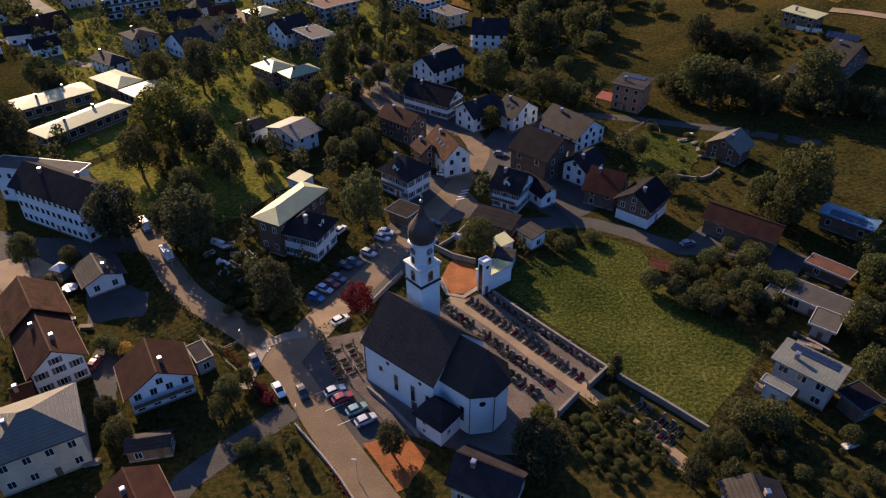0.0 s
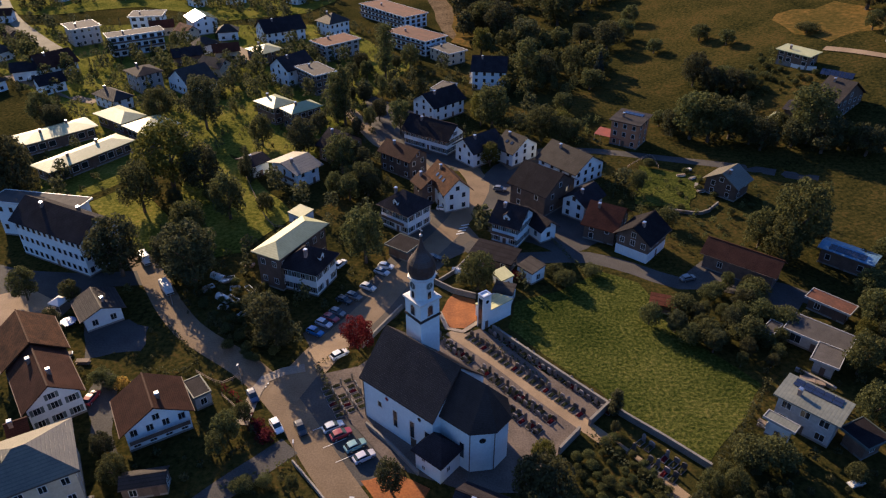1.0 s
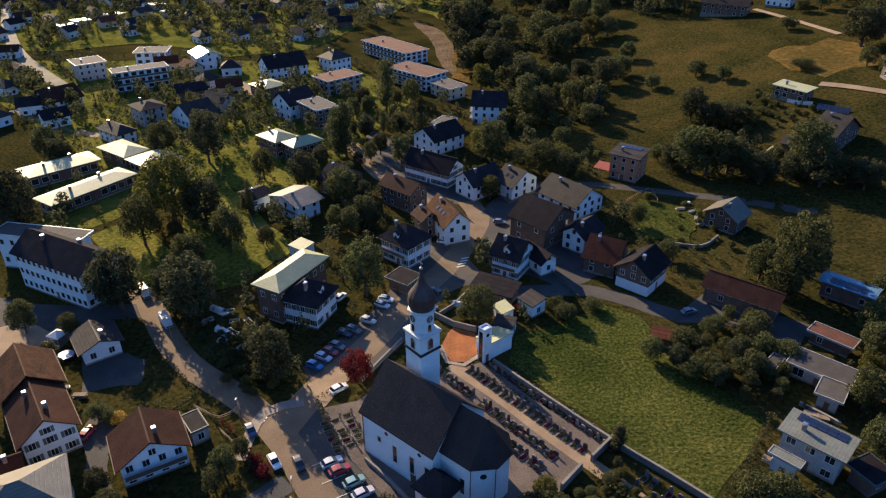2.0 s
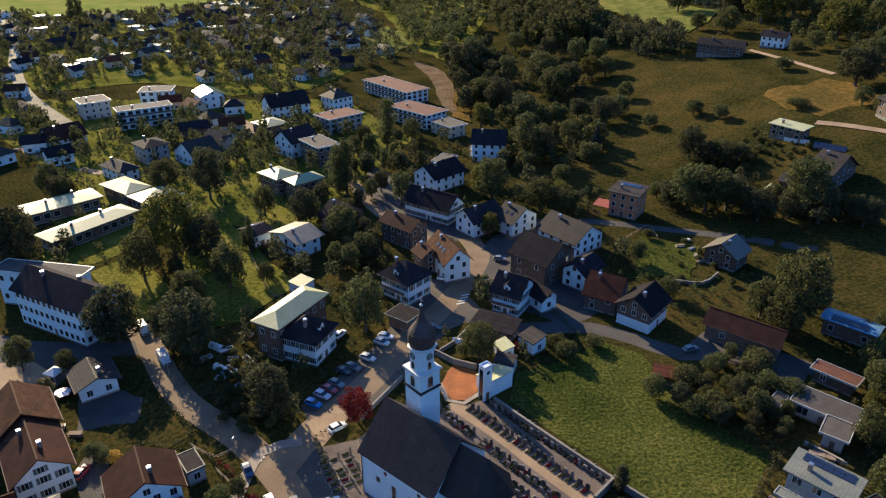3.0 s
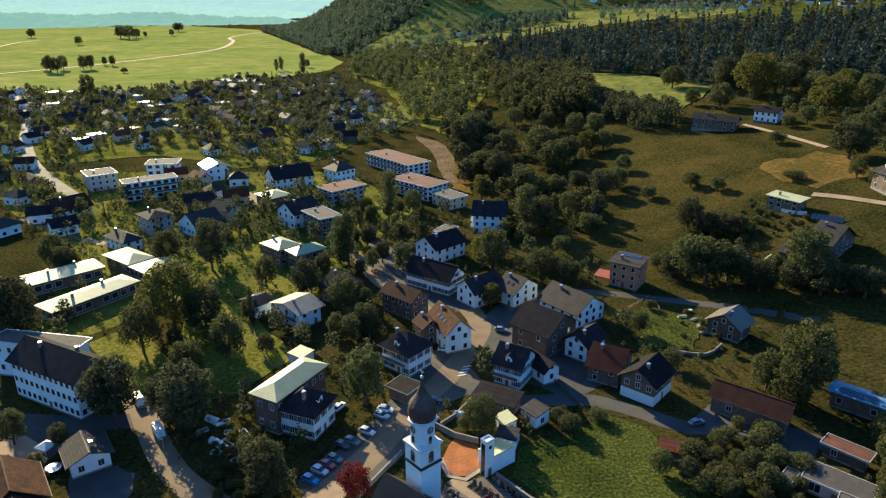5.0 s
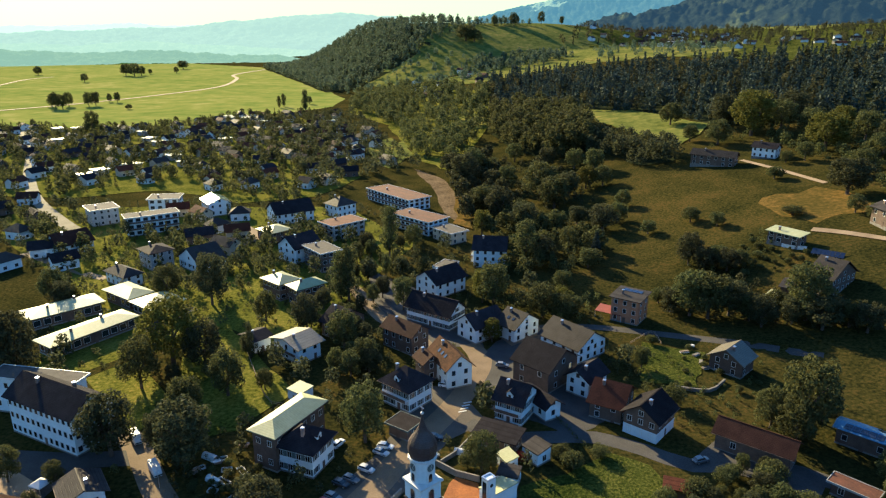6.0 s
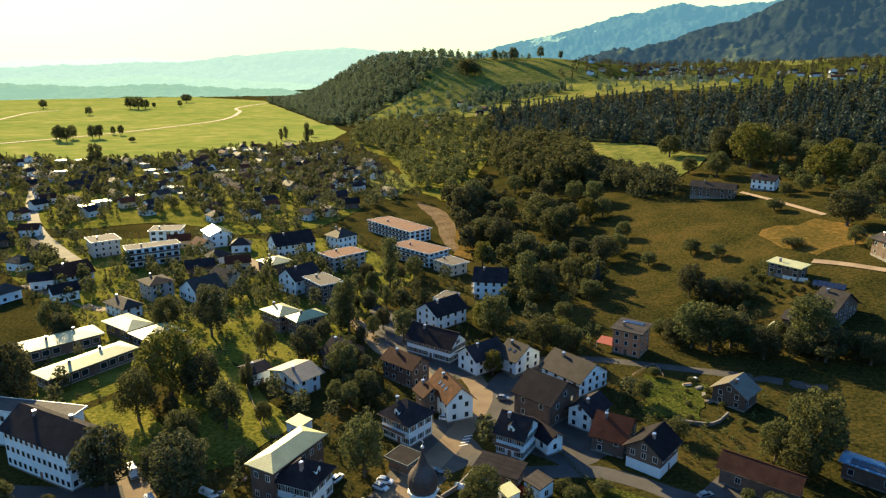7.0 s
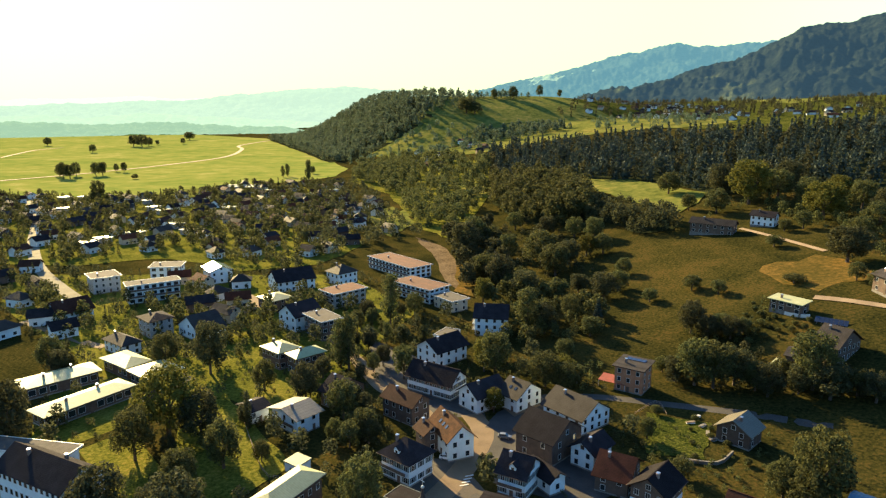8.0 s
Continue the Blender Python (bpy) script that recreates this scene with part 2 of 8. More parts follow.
M = {
    "white": surface("white_render", (0.55, 0.61, 0.635), (0.69, 0.745, 0.765), 2.0, 0.3, 0.9, 0.08, vary=0.06),
    "cream": surface("cream_render", (0.42, 0.36, 0.26), (0.56, 0.49, 0.36), 2.0, 0.3, 0.9, 0.08, vary=0.1),
    "grey": surface("grey_render", (0.26, 0.26, 0.26), (0.38, 0.38, 0.37), 2.0, 0.3, 0.9, 0.08, vary=0.12),
    "timber": surface("dark_timber", (0.06, 0.04, 0.03), (0.15, 0.1, 0.07), 6.0, 0.6, 0.8, 0.3, vary=0.25),
    "larch": surface("orange_larch", (0.26, 0.11, 0.05), (0.42, 0.2, 0.1), 5.0, 0.6, 0.75, 0.3, vary=0.1),
    "r_dark": surface("anthracite_tiles", (0.014, 0.012, 0.015), (0.036, 0.032, 0.036), 4.0, 0.35, 0.7, 0.5, vary=0.3, rows=0.22, spec=0.03),
    "r_brown": surface("brown_tiles", (0.026, 0.012, 0.009), (0.068, 0.031, 0.02), 5.0, 0.35, 0.7, 0.6, vary=0.2, rows=0.22, spec=0.06),
    "r_red": surface("red_tiles", (0.05, 0.018, 0.011), (0.13, 0.045, 0.024), 5.0, 0.35, 0.7, 0.6, vary=0.2, rows=0.22, spec=0.06),
    "r_grey": surface("grey_fibre_cement", (0.024, 0.021, 0.02), (0.056, 0.049, 0.045), 4.0, 0.3, 0.65, 0.4, vary=0.2, rows=0.3, spec=0.08),
    # glossier copy of the grey tiles, base lightened and warmed for sun glare
    "r_gloss": surface("sun_glare_grey_tiles", (0.09, 0.08, 0.058), (0.17, 0.15, 0.105), 4.0, 0.3, 0.4, 0.4, vary=0.1, rows=0.3, spec=0.6),
    "r_pale": surface("pale_sheet_metal", (0.31, 0.32, 0.16), (0.44, 0.44, 0.24), 1.5, 0.2, 0.5, 0.2, metal=0.0, vary=0.1, seams=0.6, spec=0.3),
    "r_rust": surface("lichened_rust_tiles", (0.03, 0.018, 0.013), (0.115, 0.055, 0.027), 2.2, 0.5, 0.75, 0.6, vary=0.1, rows=0.22, spec=0.05),
    "shine": surface("smooth_worn_asphalt", (0.13, 0.12, 0.09), (0.24, 0.22, 0.16), 2.0, 0.1, 0.85, 0.1, vary=0.05, spec=0.05),
    "r_zinc": surface("dull_zinc_sheet", (0.12, 0.13, 0.115), (0.2, 0.21, 0.18), 1.5, 0.2, 0.6, 0.2, vary=0.1, seams=0.6, spec=0.2),
    "r_blue": surface("blue_sheet_metal", (0.1, 0.18, 0.28), (0.16, 0.27, 0.4), 1.5, 0.2, 0.45, 0.25, metal=0.2, vary=0.1, seams=0.8),
    "r_gravel": surface("roof_gravel", (0.034, 0.03, 0.028), (0.078, 0.07, 0.064), 5.0, 0.4, 0.95, 0.4, vary=0.15),
    "r_sedum": surface("red_sedum", (0.05, 0.018, 0.01), (0.13, 0.045, 0.022), 2.0, 0.35, 0.95, 0.5, vary=0.1),
    "trim": surface("white_trim", (0.5, 0.5, 0.48), (0.64, 0.64, 0.62), 3.0, 0.4, 0.5, 0.05, vary=0.05),
    "shutter": surface("grey_green_shutter", (0.06, 0.08, 0.08), (0.1, 0.13, 0.13), 6.0, 0.5, 0.6, 0.1, vary=0.2),
    "stone": surface("weathered_stone", (0.13, 0.12, 0.105), (0.26, 0.24, 0.21), 4.0, 0.5, 0.9, 0.5, vary=0.25),
    "headstone": surface("polished_headstone", (0.05, 0.045, 0.045), (0.2, 0.18, 0.17), 6.0, 0.8, 0.35, 0.1, vary=0.6),
    "chimney": surface("sooty_brick", (0.14, 0.1, 0.08), (0.28, 0.2, 0.16), 8.0, 0.6, 0.9, 0.4, vary=0.3),
    "metal": surface("zinc_sheet", (0.5, 0.5, 0.5), (0.66, 0.66, 0.66), 3.0, 0.5, 0.3, 0.05, metal=0.9, vary=0.1),
    "copper": surface("dark_shingled_copper", (0.035, 0.022, 0.02), (0.075, 0.05, 0.045), 5.0, 0.5, 0.55, 0.5, vary=0.05, rows=0.3),
    "asphalt": surface("asphalt", (0.12, 0.088, 0.055), (0.22, 0.165, 0.105), 3.0, 0.12, 0.85, 0.25, vary=0.08, spec=0.1),
    # dark asphalt of bays and yards; on the lanes its darkness stands in for shade
    "dark_asphalt": surface("dark_asphalt", (0.035, 0.034, 0.034), (0.085, 0.08, 0.074), 3.0, 0.15, 0.9, 0.3, vary=0.08, spec=0.2),
    "r_church": surface("church_slates", (0.022, 0.017, 0.017), (0.052, 0.04, 0.037), 4.0, 0.35, 0.6, 0.5, vary=0.05, rows=0.25, spec=0.18),
    "yard_gravel": surface("churchyard_gravel", (0.07, 0.058, 0.05), (0.17, 0.14, 0.12), 3.0, 0.15, 0.95, 0.3, vary=0.08, spec=0.1),
    # darker copy of the street asphalt, with the shade on the square in its colour
    "shade_asphalt": surface("shade_toned_asphalt", (0.065, 0.058, 0.05), (0.125, 0.11, 0.09), 3.0, 0.12, 0.85, 0.25, vary=0.08, spec=0.1),
    "paving": surface("pale_paving", (0.17, 0.14, 0.11), (0.31, 0.26, 0.2), 3.0, 0.15, 0.9, 0.3, vary=0.08),
    "gravel": surface("tan_gravel", (0.17, 0.12, 0.07), (0.3, 0.22, 0.13), 6.0, 0.2, 0.95, 0.4, vary=0.08),
    "clay": surface("orange_clay_court", (0.14, 0.042, 0.006), (0.33, 0.115, 0.018), 2.5, 0.25, 0.95, 0.6, vary=0.08),
    "grass": land("lawn", [(0.5, (0.011, 0.013, 0.005)), (0.62, (0.027, 0.027, 0.008)), (0.72, (0.045, 0.04, 0.011)), (0.86, (0.08, 0.054, 0.016))], 0.9, 0.045, 0.7, 0.4),
    "meadow": land("meadow", [(0.5, (0.015, 0.024, 0.005)), (0.64, (0.043, 0.053, 0.01)), (0.74, (0.08, 0.085, 0.017)), (0.86, (0.15, 0.135, 0.034))], 1.3, 0.05, 1.0, 0.6),
    "dry": land("dry_grass", [(0.5, (0.05, 0.045, 0.012)), (0.68, (0.1, 0.07, 0.018)), (0.85, (0.19, 0.11, 0.03))], 0.5, 0.03, 0.8),
    "plain": land("valley_meadow", [(0.45, (0.105, 0.145, 0.024)), (0.6, (0.165, 0.2, 0.042)), (0.72, (0.21, 0.225, 0.05)), (0.85, (0.29, 0.275, 0.085))], 0.03, 0.006, 0.2),
    "pasture": land("slope_pasture", [(0.45, (0.05, 0.064, 0.015)), (0.62, (0.105, 0.12, 0.028)), (0.74, (0.15, 0.15, 0.036)), (0.86, (0.22, 0.19, 0.055))], 0.12, 0.02, 0.4),
    # sunlight put into the colour: a brighter, yellower copy of the lawn grass
    "orchard": land("sunlit_tone_lawn", [(0.48, (0.03, 0.038, 0.007)), (0.62, (0.085, 0.092, 0.014)), (0.74, (0.14, 0.135, 0.022)), (0.86, (0.22, 0.18, 0.042))], 0.9, 0.06, 0.8, 0.4),
    "soil": land("bare_soil", [(0.5, (0.06, 0.045, 0.026)), (0.85, (0.2, 0.15, 0.09))], 0.8, 0.1, 0.8),
    # woodland soil darkened further: shade under the crowns is in this colour
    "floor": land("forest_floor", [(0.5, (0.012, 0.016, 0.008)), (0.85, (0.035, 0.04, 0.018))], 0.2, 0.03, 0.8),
    "bark": surface("bark", (0.05, 0.035, 0.025), (0.12, 0.09, 0.065), 8.0, 0.8, 0.95, 0.6, vary=0.2),
    "leaf": leafy("broad_leaves", (0.041, 0.049, 0.021), (0.13, 0.132, 0.044), 0.4),
    "leaf_yellow": leafy("yellow_green_leaves", (0.05, 0.056, 0.012), (0.15, 0.135, 0.028), 0.4),
    "leaf_dark": leafy("dark_leaves", (0.031, 0.036, 0.02), (0.098, 0.096, 0.04), 0.36),
    # air haze put into the leaf colour of distant woods: paler and bluer
    "leaf_hazed": leafy("haze_tinted_leaves", (0.06, 0.088, 0.058), (0.14, 0.17, 0.1), 0.35),
    "leaf_red": leafy("copper_leaves", (0.05, 0.008, 0.012), (0.15, 0.02, 0.03)),
    "leaf_gold": leafy("golden_leaves", (0.28, 0.17, 0.03), (0.5, 0.32, 0.06)),
    "needle": leafy("needles", (0.026, 0.038, 0.032), (0.062, 0.078, 0.058), 0.2),
    "pane": pane_glass("window_pane", (0.02, 0.025, 0.03)),
    "solar": pane_glass("solar_cells", (0.015, 0.02, 0.045), 0.12),
    "mirror_roof": surface("smooth_metal_roof", (0.7, 0.7, 0.68), (0.8, 0.8, 0.78), 2.0, 0.3, 0.12, 0.02, metal=1.0, vary=0.02),
    "rubber": surface("rubber", (0.015, 0.015, 0.015), (0.03, 0.03, 0.03), 8.0, 1.0, 0.8, 0.1),
    "awning": surface("red_awning_cloth", (0.15, 0.026, 0.018), (0.24, 0.045, 0.03), 4.0, 0.5, 0.8, 0.1, vary=0.05),
    "fence": surface("weathered_boards", (0.14, 0.1, 0.07), (0.28, 0.22, 0.16), 7.0, 0.8, 0.9, 0.3, vary=0.2),
}


# ---- mesh helpers ----
def mesh_from(name, verts, faces, material, smooth=False):
    me = bpy.data.meshes.new(name)
    me.from_pydata([tuple(v) for v in verts], [], [tuple(f) for f in faces])
    me.materials.append(material)
    me.validate()
    me.update()
    bm = bmesh.new()
    bm.from_mesh(me)
    bmesh.ops.recalc_face_normals(bm, faces=bm.faces)
    bm.to_mesh(me)
    bm.free()
    if smooth:
        me.shade_smooth()
    return me


def part(name, bm, material, parent, label=""):
    me = bpy.data.meshes.new(name)
    bmesh.ops.recalc_face_normals(bm, faces=bm.faces)
    bm.to_mesh(me)
    bm.free()
    me.materials.append(material)
    return piece(name, me, parent, label)


def piece(name, me, parent, label="", m=None):
    ob = new(name, me)
    ob.parent = parent
    if m is not None:
        ob.matrix_basis = m
    if label:
        tagged(ob, label)
    return ob


def thing(name, m, label, category, group="", kind=""):
    return tagged(place_empty(name, m), label, category, group, kind)


def place_empty(name, m):
    ob = new(name)
    ob.matrix_basis = m
    return ob


def box(bm, x0, x1, y0, y1, z0, z1, m=None):
    vs = [bm.verts.new(p) for p in ((x0, y0, z0), (x1, y0, z0), (x1, y1, z0), (x0, y1, z0), (x0, y0, z1), (x1, y0, z1), (x1, y1, z1), (x0, y1, z1))]
    for f in ((3, 2, 1, 0), (4, 5, 6, 7), (0, 1, 5, 4), (1, 2, 6, 5), (2, 3, 7, 6), (3, 0, 4, 7)):
        bm.faces.new([vs[i] for i in f])
    if m is not None:
        bmesh.ops.transform(bm, matrix=m, verts=vs)
    return vs


def solid(bm, rings, closed=True):
    """Loft through rings of equal count, capped."""
    loops = [[bm.verts.new(p) for p in r] for r in rings]
    n = len(loops[0])
    for a, b in zip(loops, loops[1:]):
        for i in range(n):
            bm.faces.new((a[i], a[(i + 1) % n], b[(i + 1) % n], b[i]))
    bm.faces.new(loops[0][::-1])
    bm.faces.new(loops[-1])
    return loops


# ---- the lie of the land ----
SCALE = EYE / 85.0


def step(a, b, v):
    v = np.clip((v - a) / (b - a), 0, 1)
    return v * v * (3 - 2 * v)


def land_height(x, y):
    """Valley floor, the slope that rises to the right, and the wooded knoll beyond."""
    x, y = np.asarray(x, float) / SCALE, np.asarray(y, float) / SCALE
    foot = np.interp(y, (0, 150, 243, 350, 650, 1050, 1950), (120, 75, 32, 12, -70, -160, -470))
    s = x - foot
    hill = np.where(s > 0, 0.17 * s * step(0, 110, s), 0.0)
    hill = np.where(hill > 60, 60 + 0.35 * (hill - 60), hill)
    left = -160 - (y - 1050) * 0.35
    knoll = 103 * step(830, 1270, y) * step(0, 190, x - left) * (1 - 0.3 * step(150, 500, x)) * (1 - step(1500, 2100, y))
    return SCALE * np.maximum(hill, knoll)


def ground_z(x, y):
    return float(land_height(x, y))


def sheet(name, xs, ys, material, lift=0.0):
    gx, gy = np.meshgrid(xs, ys)
    z = land_height(gx, gy) + lift
    v = np.stack([gx, gy, z], -1).reshape(-1, 3)
    n = len(xs)
    i = (np.arange(len(ys) - 1)[:, None] * n + np.arange(n - 1)[None]).ravel()
    me = bpy.data.meshes.new(name)
    me.from_pydata(v.tolist(), [], np.stack([i, i + 1, i + n + 1, i + n], -1).tolist())
    me.materials.append(material)
    me.shade_smooth()
    return new(name, me)


def spread(a, b, fine, far):
    """Coordinates that are fine near zero and coarse far off."""
    out, v = [], 0.0
    while v < b:
        out.append(v)
        v += fine + max(0.0, v - 420) * far
    out.append(b)
    neg, v = [], -fine
    while v > a:
        neg.append(v)
        v -= fine + max(0.0, -v - 420) * far
    neg.append(a)
    return np.array(sorted(neg) + out)


ground = tagged(sheet("ground", spread(-4600, 4600, 7.0, 0.03), spread(-900, 4700, 7.0, 0.02), M["grass"]), "green and yellowed grass on the valley floor and slope", "ground", kind="structure")


KEEP_HOUSES, KEEP_ROADS, KEEP_AREAS = [], [], []


def is_clear(x, y):
    """Free of houses, roads and paved or tended areas."""
    if any((x - a) ** 2 + (y - b) ** 2 < r * r for a, b, r in KEEP_HOUSES):
        return False
    if any((x - a) ** 2 + (y - b) ** 2 < r * r for a, b, r in KEEP_ROADS):
        return False
    return not any(inside(x, y, area) for area in KEEP_AREAS)


def patch(name, pts, material, lift, label, category, cell=0.0):
    """A level area draped on the land, given by its outline."""
    if name == "lawn" or category in ("graveyard", "courtyard", "meadow", "square", "car park", "yard", "path", "verge"):
        KEEP_AREAS.append(list(pts))
    bm = bmesh.new()
    f = bm.faces.new([bm.verts.new((x, y, 0)) for x, y in pts])
    bmesh.ops.triangulate(bm, faces=[f])
    for _ in range(8 if cell else 0):
        long = [e for e in bm.edges if e.calc_length() > cell]
        if not long:
            break
        bmesh.ops.subdivide_edges(bm, edges=long, cuts=1)
        bmesh.ops.triangulate(bm, faces=[g for g in bm.faces if len(g.verts) > 3])
    for v in bm.verts:
        if cell:
            v.co.x += min(cell * 0.2, 5.0) * noise.noise(Vector((v.co.x * 0.13 / cell * 8, v.co.y * 0.13 / cell * 8, 3.0)))
            v.co.y += min(cell * 0.2, 5.0) * noise.noise(Vector((v.co.x * 0.13 / cell * 8, v.co.y * 0.13 / cell * 8, 9.0)))
        v.co.z = ground_z(v.co.x, v.co.y) + lift
    for g in bm.faces:
        g.normal_update()
        if g.normal.z < 0:
            g.normal_flip()
    me = bpy.data.meshes.new(name)
    bm.to_mesh(me)
    bm.free()
    me.materials.append(material)
    return tagged(new(name, me), label, category, kind="structure")


def curve_points(pts, gap=4.0):
    out = []
    P = [Vector((*p, 0)) for p in pts]
    P = [2 * P[0] - P[1]] + P + [2 * P[-1] - P[-2]]
    for i in range(1, len(P) - 2):
        n = max(1, int((P[i + 1] - P[i]).length / gap))
        for k in range(n):
            t = k / n
            out.append(0.5 * (2 * P[i] + (P[i + 1] - P[i - 1]) * t + (2 * P[i - 1] - 5 * P[i] + 4 * P[i + 1] - P[i + 2]) * t * t + (3 * P[i] - P[i - 1] - 3 * P[i + 1] + P[i + 2]) * t ** 3))
    out.append(P[-2])
    return out


def ribbon(name, pts, width, material, lift, label, category, kind="structure"):
    c = curve_points(pts)
    KEEP_ROADS.extend((p.x, p.y, width / 2 + 1.2) for p in c)
    v, f = [], []
    for i, p in enumerate(c):
        d = (c[min(i + 1, len(c) - 1)] - c[max(i - 1, 0)]).normalized()
        s = Vector((-d.y, d.x, 0))
        for k in (-0.5, 0.5):
            q = p + s * width * k
            v.append((q.x, q.y, ground_z(q.x, q.y) + lift))
        if i:
            f.append((2 * i - 2, 2 * i - 1, 2 * i + 1, 2 * i))
    return tagged(new(name, mesh_from(name, v, f, material)), label, category, kind=kind)


def strip_wall(name, pts, width, height, material, label, category, kind="", bottom=-0.4):
    """A wall, hedge or kerb of even section along a line."""
    c = curve_points(pts, 3.0)
    bm = bmesh.new()
    rings = []
    for i, p in enumerate(c):
        d = (c[min(i + 1, len(c) - 1)] - c[max(i - 1, 0)]).normalized()
        s = Vector((-d.y, d.x, 0)) * width / 2
        z = ground_z(p.x, p.y)
        rings.append([(p + s) + Vector((0, 0, z + bottom)), (p - s) + Vector((0, 0, z + bottom)), (p - s) + Vector((0, 0, z + height)), (p + s) + Vector((0, 0, z + height))])
    solid(bm, rings)
    bmesh.ops.recalc_face_normals(bm, faces=bm.faces)
    me = bpy.data.meshes.new(name)
    bm.to_mesh(me)
    bm.free()
    me.materials.append(material)
    return tagged(new(name, me), label, category, kind=kind)


# ---- houses ----
def lattice(bm, xs, zs, holes, y0, y1):
    """A flat frame in one piece: cells of a grid in x and z, less the holes, from y0 to y1."""
    vs = {}

    def v(i, j, k):
        if (i, j, k) not in vs:
            vs[(i, j, k)] = bm.verts.new((xs[i], (y0, y1)[k], zs[j]))
        return vs[(i, j, k)]

    full = {(i, j) for i in range(len(xs) - 1) for j in range(len(zs) - 1)} - set(holes)
    for i, j in full:
        bm.faces.new((v(i, j, 0), v(i + 1, j, 0), v(i + 1, j + 1, 0), v(i, j + 1, 0)))
        bm.faces.new((v(i, j + 1, 1), v(i + 1, j + 1, 1), v(i + 1, j, 1), v(i, j, 1)))
        for di, dj, a, b in ((-1, 0, (i, j), (i, j + 1)), (1, 0, (i + 1, j + 1), (i + 1, j)), (0, -1, (i + 1, j), (i, j)), (0, 1, (i, j + 1), (i + 1, j + 1))):
            if (i + di, j + dj) not in full:
                bm.faces.new((v(*a, 0), v(*b, 0), v(*b, 1), v(*a, 1)))


def window_meshes():
    made = {}

    def get(w, h):
        if (w, h) not in made:
            bm = bmesh.new()
            b = 0.09
            lattice(bm, [-w / 2 - b, -w / 2, -0.03, 0.03, w / 2, w / 2 + b], [-b, 0, h, h + b], [(1, 1), (3, 1)], -0.07, 0.06)
            fr = bpy.data.meshes.new("window")
            bm.to_mesh(fr)
            bm.free()
            fr.materials.append(M["trim"])
            bm = bmesh.new()
            box(bm, -w / 2, w / 2, -0.02, 0.05, 0, h)
            pa = bpy.data.meshes.new("pane")
            bm.to_mesh(pa)
            bm.free()
            pa.materials.append(M["pane"])
            bm = bmesh.new()
            box(bm, -w / 4, w / 4, -0.06, 0.0, 0, h)
            sh = bpy.data.meshes.new("shutter")
            bm.to_mesh(sh)
            bm.free()
            sh.materials.append(M["shutter"])
            # the window of a farther house: frame and sunk pane in one mesh
            bm = bmesh.new()
            xs, zs = (-w / 2 - b, -w / 2, w / 2, w / 2 + b), (-b, 0, h, h + b)
            g = [[bm.verts.new((x, -0.07, z)) for z in zs] for x in xs]
            for i in range(3):
                for j in range(3):
                    if (i, j) != (1, 1):
                        bm.faces.new((g[i][j], g[i + 1][j], g[i + 1][j + 1], g[i][j + 1]))
            rim = [g[1][1], g[2][1], g[2][2], g[1][2]]
            sunk = [bm.verts.new((v.co.x, -0.015, v.co.z)) for v in rim]
            out = [g[0][0], g[3][0], g[3][3], g[0][3]]
            edge = [g[0][0], g[1][0], g[2][0], g[3][0], g[3][1], g[3][2], g[3][3], g[2][3], g[1][3], g[0][3], g[0][2], g[0][1]]
            back = [bm.verts.new((v.co.x, 0.06, v.co.z)) for v in edge]
            for i in range(12):
                bm.faces.new((edge[i], back[i], back[(i + 1) % 12], edge[(i + 1) % 12]))
            for i in range(4):
                bm.faces.new((rim[i], rim[(i + 1) % 4], sunk[(i + 1) % 4], sunk[i]))
            bm.faces.new(sunk).material_index = 1
            one = bpy.data.meshes.new("window")
            bm.to_mesh(one)
            bm.free()
            one.materials.append(M["trim"])
            one.materials.append(M["pane"])
            made[(w, h)] = fr, pa, sh, one
        return made[(w, h)]

    return get


window_mesh = window_meshes()


def add_window(parent, m, w=1.0, h=1.3, shutters=False, plain=False):
    fr, pa, sh, one = window_mesh(w, h)
    if plain:
        return piece("window", one, parent, "", m)
    ob = piece("window", fr, parent, "", m)
    piece("pane", pa, ob, "dark reflecting glass")
    if shutters:
        for k in (-1, 1):
            piece("shutter", sh, ob, "", pose(k * w * 0.8, 0, 0))
    return ob


def gable_roof(L, W, eave, rise, over):
    """Inverted V shell with ridge along x."""
    bm = bmesh.new()
    t = 0.28
    rings = []
    for x in (-L / 2, L / 2):
        rings.append([(x, -W / 2, eave), (x, 0, eave + rise), (x, W / 2, eave), (x, W / 2, eave - t * 0.7), (x, 0, eave + rise - t), (x, -W / 2, eave - t * 0.7)])
    solid(bm, rings)
    return bm


def hip_roof(L, W, eave, rise, ridge=None):
    bm = bmesh.new()
    r = max(0.05, (L - W) / 2 if ridge is None else ridge)
    lo = [(-L / 2, -W / 2, eave - 0.22), (L / 2, -W / 2, eave - 0.22), (L / 2, W / 2, eave - 0.22), (-L / 2, W / 2, eave - 0.22)]
    a = [bm.verts.new(p) for p in lo]
    b = [bm.verts.new((x, y, eave)) for x, y, z in lo]
    p, q = bm.verts.new((-r, 0, eave + rise)), bm.verts.new((r, 0, eave + rise))
    bm.faces.new(a[::-1])
    for i in range(4):
        bm.faces.new((a[i], a[(i + 1) % 4], b[(i + 1) % 4], b[i]))
    bm.faces.new((b[0], b[1], q, p))
    bm.faces.new((b[1], b[2], q))
    bm.faces.new((b[2], b[3], p, q))
    bm.faces.new((b[3], b[0], p))
    return bm


